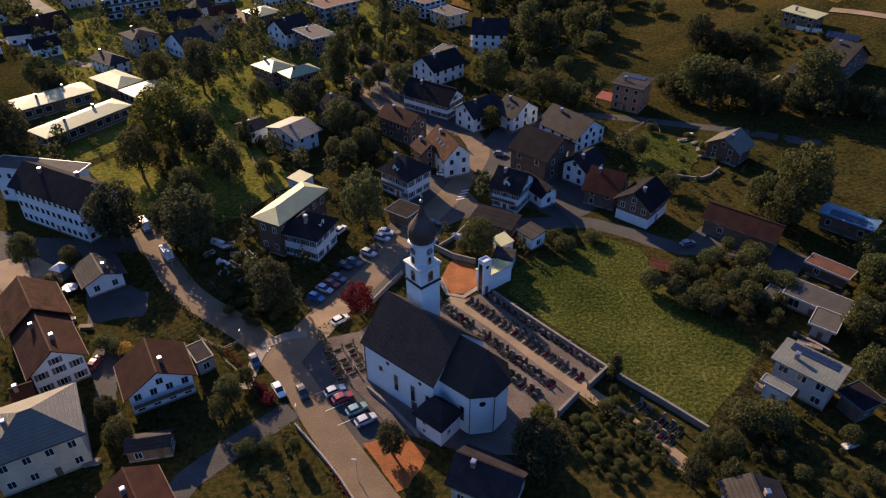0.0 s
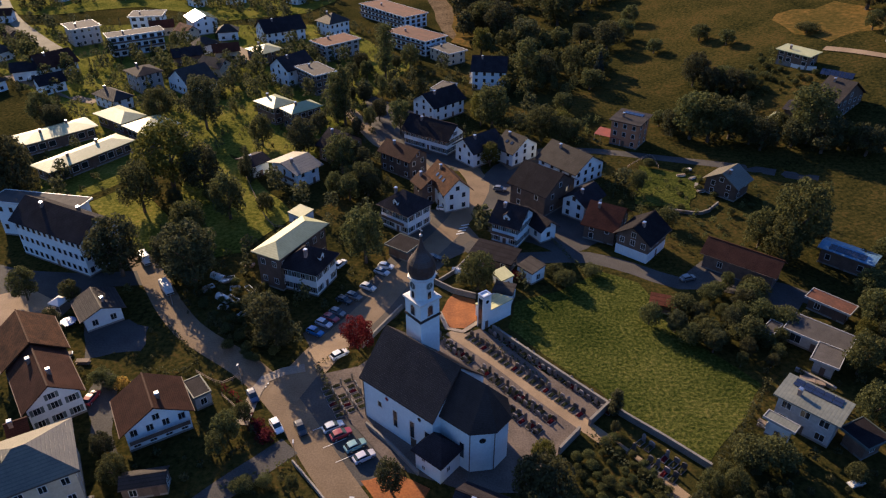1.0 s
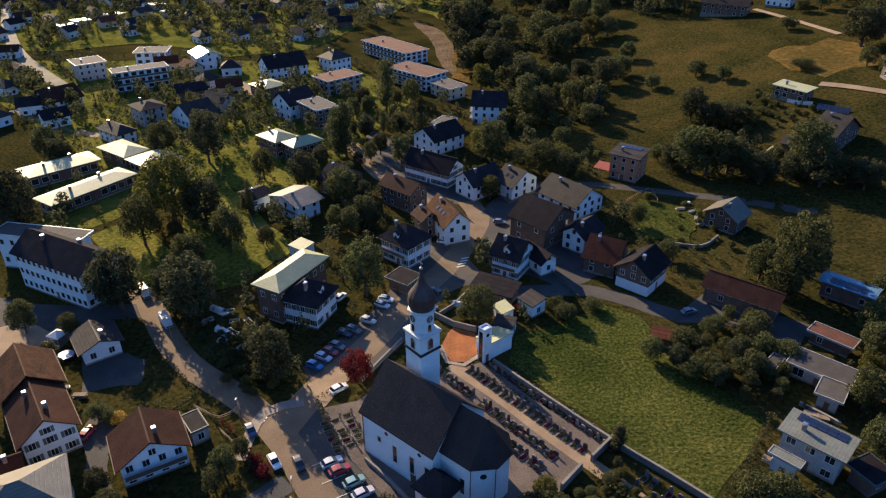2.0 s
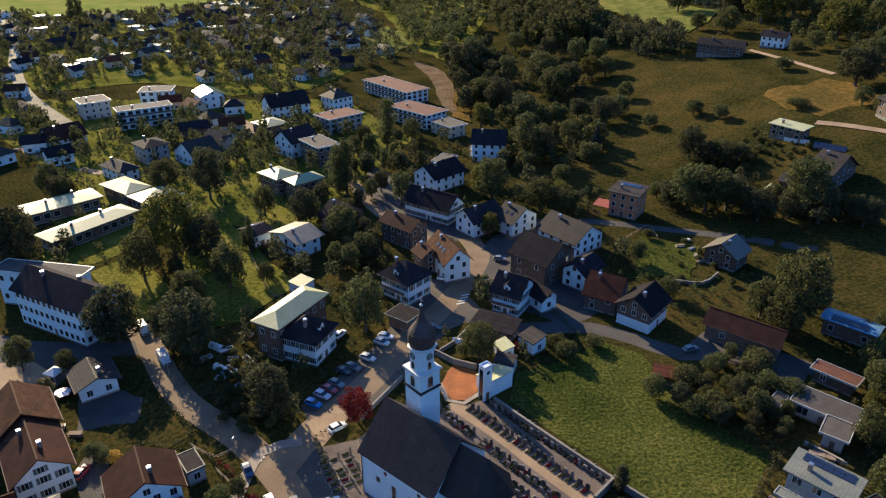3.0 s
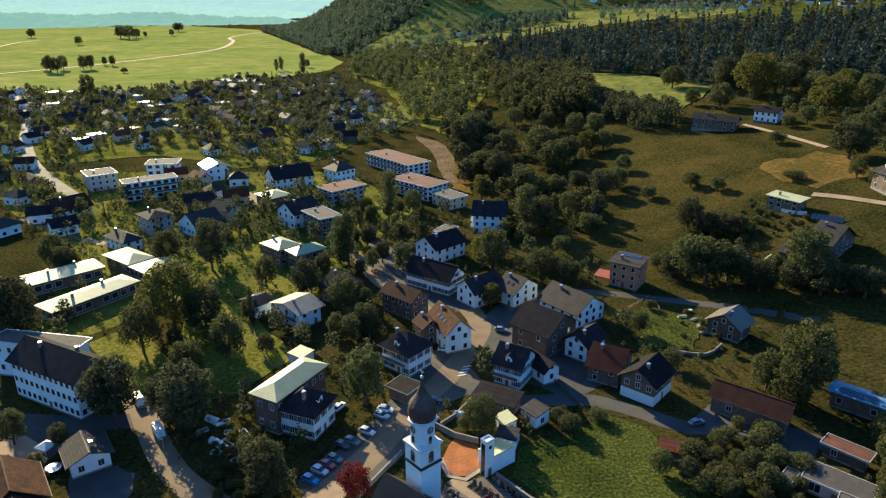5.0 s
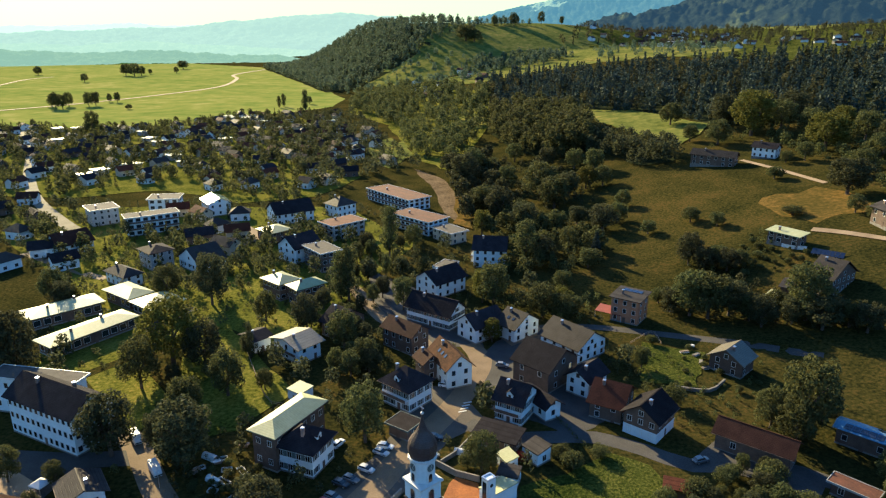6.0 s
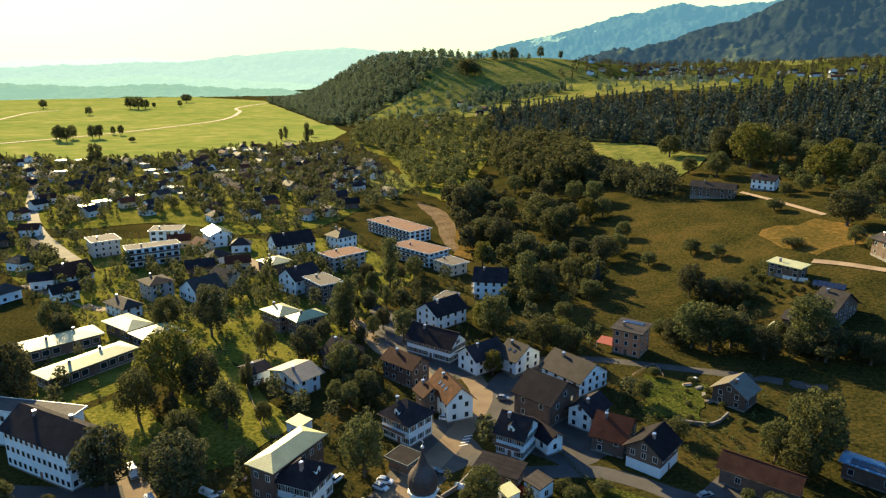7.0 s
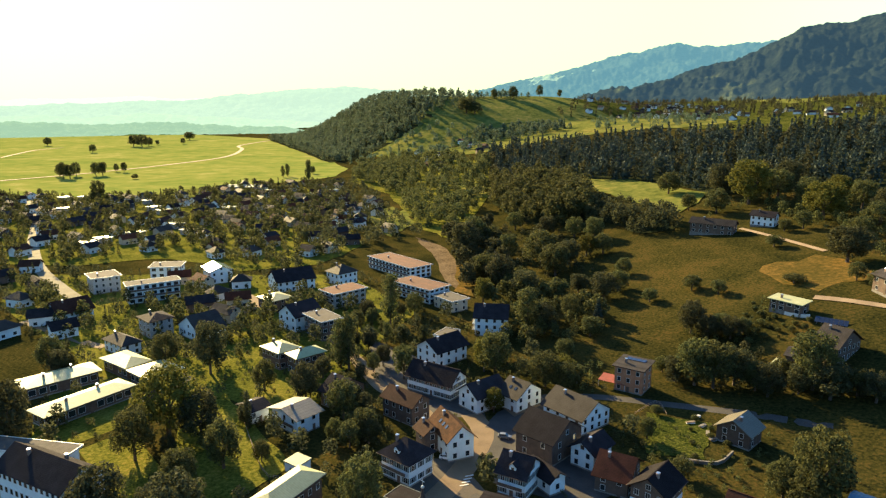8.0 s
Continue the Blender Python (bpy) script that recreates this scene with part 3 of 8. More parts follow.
def chimney(parent, x, y, z, h=1.5, w=0.7):
    bm = bmesh.new()
    sq = lambda r, z: [(-r, -r, z), (r, -r, z), (r, r, z), (-r, r, z)]
    solid(bm, [sq(w / 2, -1.2), sq(w / 2, h), sq(w / 2 + 0.08, h + 0.02), sq(w / 2 + 0.08, h + 0.12)])
    ob = part("chimney", bm, M["chimney"], parent)
    ob.location = (x, y, z)
    bm = bmesh.new()
    solid(bm, [sq(0.12, h + 0.1), sq(0.12, h + 0.3), sq(w / 2 + 0.1, h + 0.32), sq(w / 2, h + 0.46)])
    part("cowl", bm, M["metal"], ob, "bright metal chimney cowl")
    return ob


def house(label, x, y, rot, L, W, eave, rise=3.0, roof="gable", axis="x", wall="white", tiles="r_dark", floors=2, over=0.9, chim=1, shutters=False, cols=0.0, z0=None, name="house", category="house", plain=False, skylights=0, sparse=False, lower='', balcony=(), dormers=0, panels=0, winw=1.15, winh=1.5):
    if axis == "y":
        L, W, rot = W, L, rot + 90
    if roof == "gable" and rise >= 2.4 and tiles != "mirror_roof":
        rise = max(rise, 0.31 * W)
    KEEP_HOUSES.append((x, y, 0.25 * (L + W) + 1.8))
    z = ground_z(x, y) if z0 is None else z0
    plain = plain or (math.hypot(x, y) > 165 and not shutters)
    ob = thing(name, pose(x, y, z, 0, 0, rot), label, category)
    l, w = L / 2 - over, W / 2 - (over if roof != "flat" else over)
    slope = rise / (W / 2)
    if roof == "flat":
        top = eave
    elif roof == "hip":
        top = eave - 0.1
    else:
        top = eave + over * slope - 0.3
    bm = bmesh.new()
    if roof == "gable":
        apex = eave + rise - 0.35
        solid(bm, [[(sx * l, -w, -2.5), (sx * l, w, -2.5), (sx * l, w, top), (sx * l, 0, apex), (sx * l, -w, top)] for sx in (-1, 1)])
    elif roof == "shed":
        hi = top + slope * 0.5 * (2 * w)
        solid(bm, [[(sx * l, -w, -2.5), (sx * l, w, -2.5), (sx * l, w, hi), (sx * l, -w, top)] for sx in (-1, 1)])
    else:
        box(bm, -l, l, -w, w, -2.5, top)
    part("wall", bm, M[wall], ob)
    if not sparse:
        bm = bmesh.new()
        box(bm, -l - 0.04, l + 0.04, -w - 0.04, w + 0.04, -2.4, 0.45)
        part("plinth", bm, M["stone"], ob)
    if roof == "gable":
        r = part("roof", gable_roof(L, W, eave, rise, over), M[tiles], ob)
        if not plain:
            bm = bmesh.new()
            box(bm, -L / 2, L / 2, -0.16, 0.16, eave + rise - 0.06, eave + rise + 0.1)
            part("ridge", bm, M[tiles], r)
    elif roof == "hip":
        r = part("roof", hip_roof(L, W, eave, rise), M[tiles], ob)
    elif roof == "shed":
        bm = bmesh.new()
        solid(bm, [[(sx * L / 2, -W / 2, eave), (sx * L / 2, W / 2, eave + rise), (sx * L / 2, W / 2, eave + rise - 0.3), (sx * L / 2, -W / 2, eave - 0.3)] for sx in (-1, 1)])
        r = part("roof", bm, M[tiles], ob)
    else:
        bm = bmesh.new()
        box(bm, -L / 2 + 0.25, L / 2 - 0.25, -W / 2 + 0.25, W / 2 - 0.25, top - 0.3, top + 0.06)
        r = part("roof", bm, M[tiles], ob)
        bm = bmesh.new()
        e = 0.16
        lattice(bm, [-L / 2, -L / 2 + e, L / 2 - e, L / 2], [-W / 2, -W / 2 + e, W / 2 - e, W / 2], [(1, 1)], top - 0.35, top + 0.16)
        bmesh.ops.transform(bm, matrix=Matrix(((1, 0, 0, 0), (0, 0, 1, 0), (0, 1, 0, 0), (0, 0, 0, 1))), verts=bm.verts)
        part("parapet", bm, M["shutter" if tiles == "r_dark" else "grey" if math.hypot(x, y) < 165 else "trim"], r, "metal roof edge")
    if roof in ("gable", "hip") and not plain:
        for s in (-1, 1):
            bm = bmesh.new()
            box(bm, -L / 2, L / 2, s * (W / 2 + 0.07) - 0.07, s * (W / 2 + 0.07) + 0.07, eave - 0.24, eave - 0.1)
            part("gutter", bm, M["timber"], r)
    if lower:
        bm = bmesh.new()
        box(bm, -l - 0.05, l + 0.05, -w - 0.05, w + 0.05, -2.4, eave / max(1, floors) * 0.95)
        part("base_storey", bm, M[lower], ob, "white rendered base storey")
    for side, level in balcony:
        run, depth = ((2 * l, w), (2 * w, l))[side % 2]
        zz = eave / max(1, floors) * level
        hold = pose(0, 0, 0, 0, 0, 90 * side)
        bm = bmesh.new()
        box(bm, -run / 2 + 0.3, run / 2 - 0.3, -depth - 1.3, -depth + 0.02, zz - 0.1, zz + 0.08)
        bal = part("balcony", bm, M["trim"], ob, "balcony slab with boarded railing")
        bal.matrix_basis = hold
        bm = bmesh.new()
        solid(bm, [[(x, -depth - 1.3, zz + 0.08), (x, -depth - 1.24, zz + 0.08), (x, -depth - 1.24, zz + 1.0), (x, -depth - 1.3, zz + 1.0)] for x in (-run / 2 + 0.3, run / 2 - 0.3)])
        part("railing", bm, M["timber"], bal, "dark boarded railing")
    for k in range(dormers):
        dx = (k - (dormers - 1) / 2) * L / (dormers + 0.6)
        dy = -W / 2 * 0.72
        dz = eave + rise * 0.28
        bm = bmesh.new()
        solid(bm, [[(dx - 0.9, y, dz - 0.9), (dx + 0.9, y, dz - 0.9), (dx + 0.9, y, dz + 1.1), (dx, y, dz + 1.9), (dx - 0.9, y, dz + 1.1)] for y in (dy, dy + W * 0.28)])
        dm = part("dormer", bm, M[wall], r)
        bm = bmesh.new()
        solid(bm, [[(dx - 1.15, y, dz + 0.95), (dx, y, dz + 2.05), (dx + 1.15, y, dz + 0.95), (dx + 1.15, y, dz + 0.8), (dx, y, dz + 1.85), (dx - 1.15, y, dz + 0.8)] for y in (dy - 0.25, dy + W * 0.3)])
        part("dormer_roof", bm, M[tiles], dm)
        add_window(dm, pose(dx, dy, dz - 0.3), 0.8, 1.0, False, True)
    # windows, floor by floor on each side
    fh = (top if roof != "gable" else min(top, eave + 0.4)) / max(1, floors)
    gap = cols or (2.6 if not plain else 3.0)
    for side, (run, depth, turn) in enumerate(((2 * l, w, 0), (2 * w, l, 90), (2 * l, w, 180), (2 * w, l, 270))):
        n = max(1, int((run - 0.8) / gap))
        if sparse and side > 1:
            continue
        for f in range(1 if sparse else floors):
            zz = f * fh + max(0.75, (fh - winh) * 0.5)
            if zz + winh > top - 0.05:
                zz = top - winh - 0.15
            for c in range(n):
                cx = (c + 0.5) * run / n - run / 2
                if f == 0 and side == 0 and c == n // 2 and not sparse:
                    bm = bmesh.new()
                    box(bm, cx - 0.5, cx + 0.5, -depth - 0.08, -depth + 0.02, 0.0, 2.1)
                    part("door", bm, M["timber"], ob, "dark wooden door")
                    continue
                add_window(ob, pose(0, 0, 0, 0, 0, turn) @ pose(cx, -depth, zz), winw, winh, shutters, plain)
        if roof == "gable" and turn in (90, 270) and rise > 2.2:
            add_window(ob, pose(0, 0, 0, 0, 0, turn) @ pose(0, -depth, eave + 0.45), winw, winh * 0.9, shutters, plain)
    for k in range(chim):
        cx = L * (0.18 if k else -0.2)
        cy = W * (0.12 if k else -0.1)
        if roof == "flat":
            zz = top
        elif roof == "shed":
            zz = eave + rise * 0.5
        else:
            zz = eave + rise * (1 - abs(cy) / (W / 2)) - 0.2
        chimney(ob, cx, cy, zz, 1.1)
    ang = math.degrees(math.atan2(rise, W / 2))
    for k in range(skylights):
        bm = bmesh.new()
        box(bm, -0.45, 0.45, -0.6, 0.6, -0.05, 0.09)
        s = part("skylight", bm, M["pane"], r, "roof window of dark glass")
        s.matrix_basis = pose((k - (skylights - 1) / 2) * 2.2, -W / 4, eave + rise / 2 + 0.02, ang, 0, 0)
    for k in range(panels):
        bm = bmesh.new()
        box(bm, -0.82, 0.82, -0.5, 0.5, 0.0, 0.05)
        s = part("solar_panel", bm, M["solar"], r, "dark blue solar panel")
        i, j = k % ((panels + 1) // 2), k // ((panels + 1) // 2)
        if roof == "shed":
            s.matrix_basis = pose((i - (panels // 2 - 1) / 2) * 1.75, W * 0.2 + j * 1.1, eave + rise * (0.7 + j * 1.1 / W) + 0.12, math.degrees(math.atan2(rise, W)), 0, 0)
        else:
            s.matrix_basis = pose((i - (panels // 2 - 1) / 2) * 1.75, -W / 4 - j * 1.05 + 0.5, eave + rise * (0.5 - (j * 1.05 - 0.5) / (W / 2)) + 0.1, ang, 0, 0)
    return ob


# ---- trees ----
def crown_quads(rng, lobes, per, size, squash=1.0):
    """Small leaf cards thrown over the shells of many lobes."""
    v = []
    for (cx, cy, cz, r) in lobes:
        n = max(6, int(per * (r ** 1.6)))
        d = rng.normal(size=(n, 3))
        d /= np.linalg.norm(d, axis=1)[:, None]
        rad = r * (0.72 + 0.36 * rng.random(n))
        c = np.array([cx, cy, cz]) + d * rad[:, None] * np.array([1, 1, squash])
        nrm = d + 0.55 * rng.normal(size=(n, 3))
        nrm /= np.linalg.norm(nrm, axis=1)[:, None]
        ref = rng.normal(size=(n, 3))
        a = np.cross(nrm, ref)
        a /= np.linalg.norm(a, axis=1)[:, None]
        b = np.cross(nrm, a)
        s = size * (0.6 + 0.8 * rng.random(n))[:, None]
        q = np.stack([c - a * s * 0.5, c + b * s * 0.32 - a * s * 0.1, c + a * s * 0.5, c - b * s * 0.32 + a * s * 0.1], 1)
        v.append(q)
    return np.concatenate(v).reshape(-1, 3)


def quads_mesh(name, v, material):
    me = bpy.data.meshes.new(name)
    me.from_pydata(v.tolist(), [], np.arange(len(v)).reshape(-1, 4).tolist())
    me.materials.append(material)
    return me


def limb(bm, a, b, ra, rb, n=6):
    a, b = Vector(a), Vector(b)
    d = (b - a).normalized()
    s = d.orthogonal().normalized()
    t = d.cross(s)
    solid(bm, [[p + (s * math.cos(k * math.tau / n) + t * math.sin(k * math.tau / n)) * r for k in range(n)] for p, r in ((a, ra), (b, rb))])


TREE_KINDS = {}


def tree_kind(key, seed, shape, material, per, size):
    """Unit trees: 10 m high for the crown kinds, copied at other sizes."""
    rng = np.random.default_rng(seed)
    bm = bmesh.new()
    lobes = []
    if shape == "broad":
        limb(bm, (0, 0, -0.6), (0.1, 0, 3.2), 0.34, 0.22)
        for k in range(7):
            a = k * 2.4 + rng.random()
            limb(bm, (0.1, 0, 2.4 + 0.2 * k), (math.cos(a) * 2.2, math.sin(a) * 2.2, 5.0 + 0.35 * k), 0.14, 0.04, 5)
        for k in range(40):
            a, z = k * 2.399 + rng.random(), 2.6 + 6.2 * (k + rng.random()) / 40
            r = (0.35 + 0.65 * math.sqrt(rng.random())) * 3.1 * math.sqrt(max(0.04, 1 - ((z - 5.3) / 4.1) ** 2))
            lobes.append((math.cos(a) * r, math.sin(a) * r, z, 0.75 + 0.6 * rng.random()))
    elif shape == "tall":
        limb(bm, (0, 0, -0.6), (0, 0.1, 5.5), 0.26, 0.1)
        for k in range(6):
            a = k * 2.4
            limb(bm, (0, 0, 2.0 + k * 0.7), (math.cos(a) * 1.3, math.sin(a) * 1.3, 4.0 + k * 0.8), 0.1, 0.03, 5)
        for k in range(24):
            z = 1.8 + 7.6 * (k + rng.random()) / 24
            r = 1.7 * math.sqrt(max(0.05, 1 - ((z - 5.2) / 4.9) ** 2)) * rng.random()
            a = k * 2.399
            lobes.append((math.cos(a) * r, math.sin(a) * r, z, 0.65 + 0.55 * rng.random()))
    elif shape == "conifer":
        limb(bm, (0, 0, -0.6), (0, 0, 9.3), 0.24, 0.03)
        for k in range(15):
            z = 1.0 + 8.6 * k / 15
            r = 2.1 * (1 - z / 10.2)
            for j in range(5 if z < 6 else 3):
                a = j * math.tau / (5 if z < 6 else 3) + k * 0.7
                lobes.append((math.cos(a) * r * 0.75, math.sin(a) * r * 0.75, z, 0.28 + 0.5 * r / 2.1))
    elif shape == "column":
        limb(bm, (0, 0, -0.6), (0, 0, 9), 0.15, 0.03)
        for k in range(20):
            z = 0.7 + 8.8 * k / 20
            lobes.append((0.15 * rng.normal(), 0.15 * rng.normal(), z, 0.3 + 0.5 * math.sin(math.pi * min(1, (z + 0.8) / 11))))
    else:
        limb(bm, (0, 0, -0.6), (0, 0, 4), 0.3, 0.1)
        for k in range(12):
            a, r = k * 2.399, 3.2 * math.sqrt((k + 0.5) / 12)
            limb(bm, (0, 0, 0.5), (math.cos(a) * r * 0.8, math.sin(a) * r * 0.8, 5), 0.1, 0.03, 4)
            lobes.append((math.cos(a) * r, math.sin(a) * r, 3.6 + 3.5 * rng.random() * (1 - r / 4.2), 1.7 + 1.1 * rng.random()))
    me = bpy.data.meshes.new("trunk")
    bmesh.ops.recalc_face_normals(bm, faces=bm.faces)
    bm.to_mesh(me)
    bm.free()
    me.materials.append(M["bark"])
    TREE_KINDS[key] = me, quads_mesh("crown", crown_quads(rng, lobes, per, size), M[material])


for n in range(3):
    tree_kind("broad%d" % n, 11 + n, "broad", "leaf", 120, 0.4)
    tree_kind("tall%d" % n, 31 + n, "tall", "leaf", 150, 0.34)
    tree_kind("bush%d" % n, 41 + n, "bush", "leaf", 75, 0.55)
for n in range(2):
    tree_kind("dark%d" % n, 21 + n, "broad", "leaf_dark", 120, 0.4)
    tree_kind("spruce%d" % n, 51 + n, "conifer", "needle", 150, 0.38)
tree_kind("yellow0", 61, "broad", "leaf_yellow", 120, 0.4)
tree_kind("column0", 62, "column", "leaf_dark", 160, 0.3)
tree_kind("copper0", 63, "broad", "leaf_red", 130, 0.36)
tree_kind("gold0", 64, "bush", "leaf_gold", 30, 0.8)
tree_kind("redbush0", 65, "bush", "leaf_red", 30, 0.8)
TREE_LABELS = {
    "broad": ("broad-leaved tree with a full green crown", "tree"), "tall": ("tall slender green tree with an upright crown", "tree"),
    "dark": ("dark green broad tree with a dense crown", "tree"), "spruce": ("dark pointed spruce with drooping branches", "conifer"),
    "yellow": ("yellow-green sunlit tree with a round crown", "tree"), "column": ("narrow dark columnar cypress on the grass", "conifer"),
    "copper": ("copper-leaved tree with dark red foliage", "tree"), "bush": ("rounded green garden shrub on the lawn", "shrub"),
    "gold": ("golden yellow clipped shrub in a garden", "shrub"), "redbush": ("low shrub with dark red leaves", "shrub"),
}
count_trees = [0]


def tree(kind, x, y, h, wide=1.0, group="", z=None):
    """A tree h metres high; wide stretches its crown."""
    n = count_trees[0]
    count_trees[0] += 1
    keys = [k for k in TREE_KINDS if k[:-1] == kind]
    key = keys[n % len(keys)]
    label, cat = TREE_LABELS[kind]
    name = "shrub" if cat == "shrub" else "tree"
    s = h / (10.0 if cat != "shrub" else 8.5)
    m = pose(x, y, ground_z(x, y) if z is None else z, 0, 0, (n * 137.5) % 360)
    ob = thing(name, m, label, cat, group)
    ob.scale = (s * wide, s * wide, s)
    trunk, crown = TREE_KINDS[key]
    piece("trunk", trunk, ob)
    piece("crown", crown, ob)
    return ob


def inside(x, y, poly):
    r = False
    for (x0, y0), (x1, y1) in zip(poly, poly[1:] + poly[:1]):
        if (y0 > y) != (y1 > y) and x < (x1 - x0) * (y - y0) / (y1 - y0) + x0:
            r = not r
    return r


def scatter(poly, count, seed, gap):
    """Points thrown into an outline, no two nearer than gap."""
    rng = random.Random(seed)
    xs, ys = [p[0] for p in poly], [p[1] for p in poly]
    out, cells = [], {}
    for _ in range(count * 30):
        if len(out) >= count:
            break
        x, y = rng.uniform(min(xs), max(xs)), rng.uniform(min(ys), max(ys))
        if not inside(x, y, poly):
            continue
        c = (int(x // gap), int(y // gap))
        if any((x - a) ** 2 + (y - b) ** 2 < gap * gap for i in (-1, 0, 1) for j in (-1, 0, 1) for a, b in cells.get((c[0] + i, c[1] + j), ())):
            continue
        cells.setdefault(c, []).append((x, y))
        out.append((x, y))
    return out


def grove(kinds, poly, count, seed, gap, low, high, group):
    rng = random.Random(seed + 7)
    for x, y in scatter(poly, count, seed, gap):
        tree(rng.choice(kinds), x, y, rng.uniform(low, high), rng.uniform(0.85, 1.2), group)


def forest(name, poly, count, seed, gap, low, high, conifers, label, material="leaf", density=1.0, leaf=0.11, clear=False):
    """A wood too dense to count: small crowns joined into one mesh."""
    rng = np.random.default_rng(seed)
    all_v = []
    for x, y in scatter(poly, count, seed, gap):
        h = rng.uniform(low, high)
        if clear and not is_clear(x, y):
            continue
        z = ground_z(x, y)
        lobes = []
        if rng.random() < conifers:
            for k in range(11):
                f = k / 11
                r = h * 0.15 * (1.03 - f) ** 0.9
                a = rng.random() * math.tau
                lobes.append((x + math.cos(a) * r * 0.35, y + math.sin(a) * r * 0.35, z + h * (0.12 + 0.87 * f), r * rng.uniform(0.75, 1.1)))
            v = crown_quads(rng, lobes, 7 * density, h * leaf)
        else:
            w = h * rng.uniform(0.26, 0.36)
            for k in range(13):
                a, f = k * 2.399 + rng.random(), (k + rng.random()) / 13
                r = w * (0.45 + 0.5 * rng.random()) * math.sqrt(max(0.03, 1 - (2 * f - 0.85) ** 2 / 1.33))
                lobes.append((x + math.cos(a) * r, y + math.sin(a) * r, z + h * (0.24 + 0.62 * f), h * rng.uniform(0.11, 0.16)))
            v = crown_quads(rng, lobes, 6 * density, h * leaf)
        all_v.append(v)
    me = quads_mesh(name, np.concatenate(all_v), M[material])
    return tagged(new(name, me), label, "forest", kind="stuff")


# ---- the church ----
CH = pose(-15.3, 95.4, 0, 0, 0, -40)
church = thing("church", CH, "white village church with dark steep roof and onion-domed tower", "church")
NL, NW, EV, RG = 17.3, 14.6, 10.2, 17.6
CV0, CV1 = 2.1, 12.5
bm = bmesh.new()
solid(bm, [[(x, 0, -1), (x, NW, -1), (x, NW, EV), (x, NW / 2, RG - 0.4), (x, 0, EV)] for x in (0, NL)])
part("nave_wall", bm, M["white"], church)
apse = [(NL - 1, CV0), (24.0, CV0), (26.9, 5.3), (26.9, 9.3), (24.0, CV1), (NL - 1, CV1)]
bm = bmesh.new()
solid(bm, [[(x, y, z) for x, y in apse] for z in (-1, EV)])
part("choir_wall", bm, M["white"], church)
bm = bmesh.new()
o = 0.45
zo = EV - 0.35
solid(bm, [[(x, -o, zo), (x, NW / 2, RG), (x, NW + o, zo), (x, NW + o, zo - 0.3), (x, NW / 2, RG - 0.45), (x, -o, zo - 0.3)] for x in (-o, NL + o)])
part("nave_roof", bm, M["r_church"], church)
# choir roof: a ridge that ends in a fan over the apse
bm = bmesh.new()
cy, cz = NW / 2, RG - 0.9
low = [(NL - 0.5, CV0 - o), (24.1, CV0 - o), (27.4, 5.1), (27.4, 9.5), (24.1, CV1 + o), (NL - 0.5, CV1 + o)]
lo = [bm.verts.new((x, y, zo - 0.25)) for x, y in low]
hi = [bm.verts.new((x, y, zo)) for x, y in low]
r0, r1 = bm.verts.new((NL - 0.5, cy, cz)), bm.verts.new((23.2, cy, cz))
bm.faces.new(lo[::-1])
for i in range(6):
    bm.faces.new((lo[i], lo[(i + 1) % 6], hi[(i + 1) % 6], hi[i]))
bm.faces.new((hi[0], hi[1], r1, r0))
for i in (1, 2, 3):
    bm.faces.new((hi[i], hi[i + 1], r1))
bm.faces.new((hi[4], hi[5], r0, r1))
bm.faces.new((hi[5], hi[0], r0))
part("choir_roof", bm, M["r_church"], church)
# cornice under the eaves
bm = bmesh.new()
for y in (-0.12, NW):
    box(bm, 0, NL, y, y + 0.12, EV - 1.1, EV - 0.75)
part("cornice", bm, M["trim"], church)


def tall_window(parent, m, w, h, round_top=True):
    n = 8
    out = [(-w / 2, 0), (w / 2, 0), (w / 2, h)] + ([(math.cos(k * math.pi / n) * w / 2, h + math.sin(k * math.pi / n) * w / 2) for k in range(1, n)] if round_top else []) + [(-w / 2, h)]
    bm = bmesh.new()
    solid(bm, [[(x, y, z) for x, z in out] for y in (-0.03, 0.05)])
    g = part("window", bm, M["pane"], parent, "tall dark leaded church window")
    g.matrix_basis = m
    k = 1 + 0.36 / w
    bm = bmesh.new()
    a = [[bm.verts.new((x * s, y, (z - h / 2) * (1 + (s - 1) * w / h) + h / 2)) for x, z in out] for s in (1.0, k) for y in (-0.08,)]
    b = [[bm.verts.new((v.co.x, 0.05, v.co.z)) for v in r] for r in a]
    N = len(out)
    for i in range(N):
        j = (i + 1) % N
        bm.faces.new((a[0][i], a[0][j], a[1][j], a[1][i]))
        bm.faces.new((a[1][i], a[1][j], b[1][j], b[1][i]))
        bm.faces.new((a[0][j], a[0][i], b[0][i], b[0][j]))
    part("surround", bm, M["trim"], g)
    return g


def disc(parent, name, m, r, depth, material, label=""):
    bm = bmesh.new()
    solid(bm, [[(math.cos(k * math.tau / 20) * r, y, math.sin(k * math.tau / 20) * r) for k in range(20)] for y in (-depth, 0.05)])
    ob = part(name, bm, material, parent, label)
    ob.matrix_basis = m
    return ob


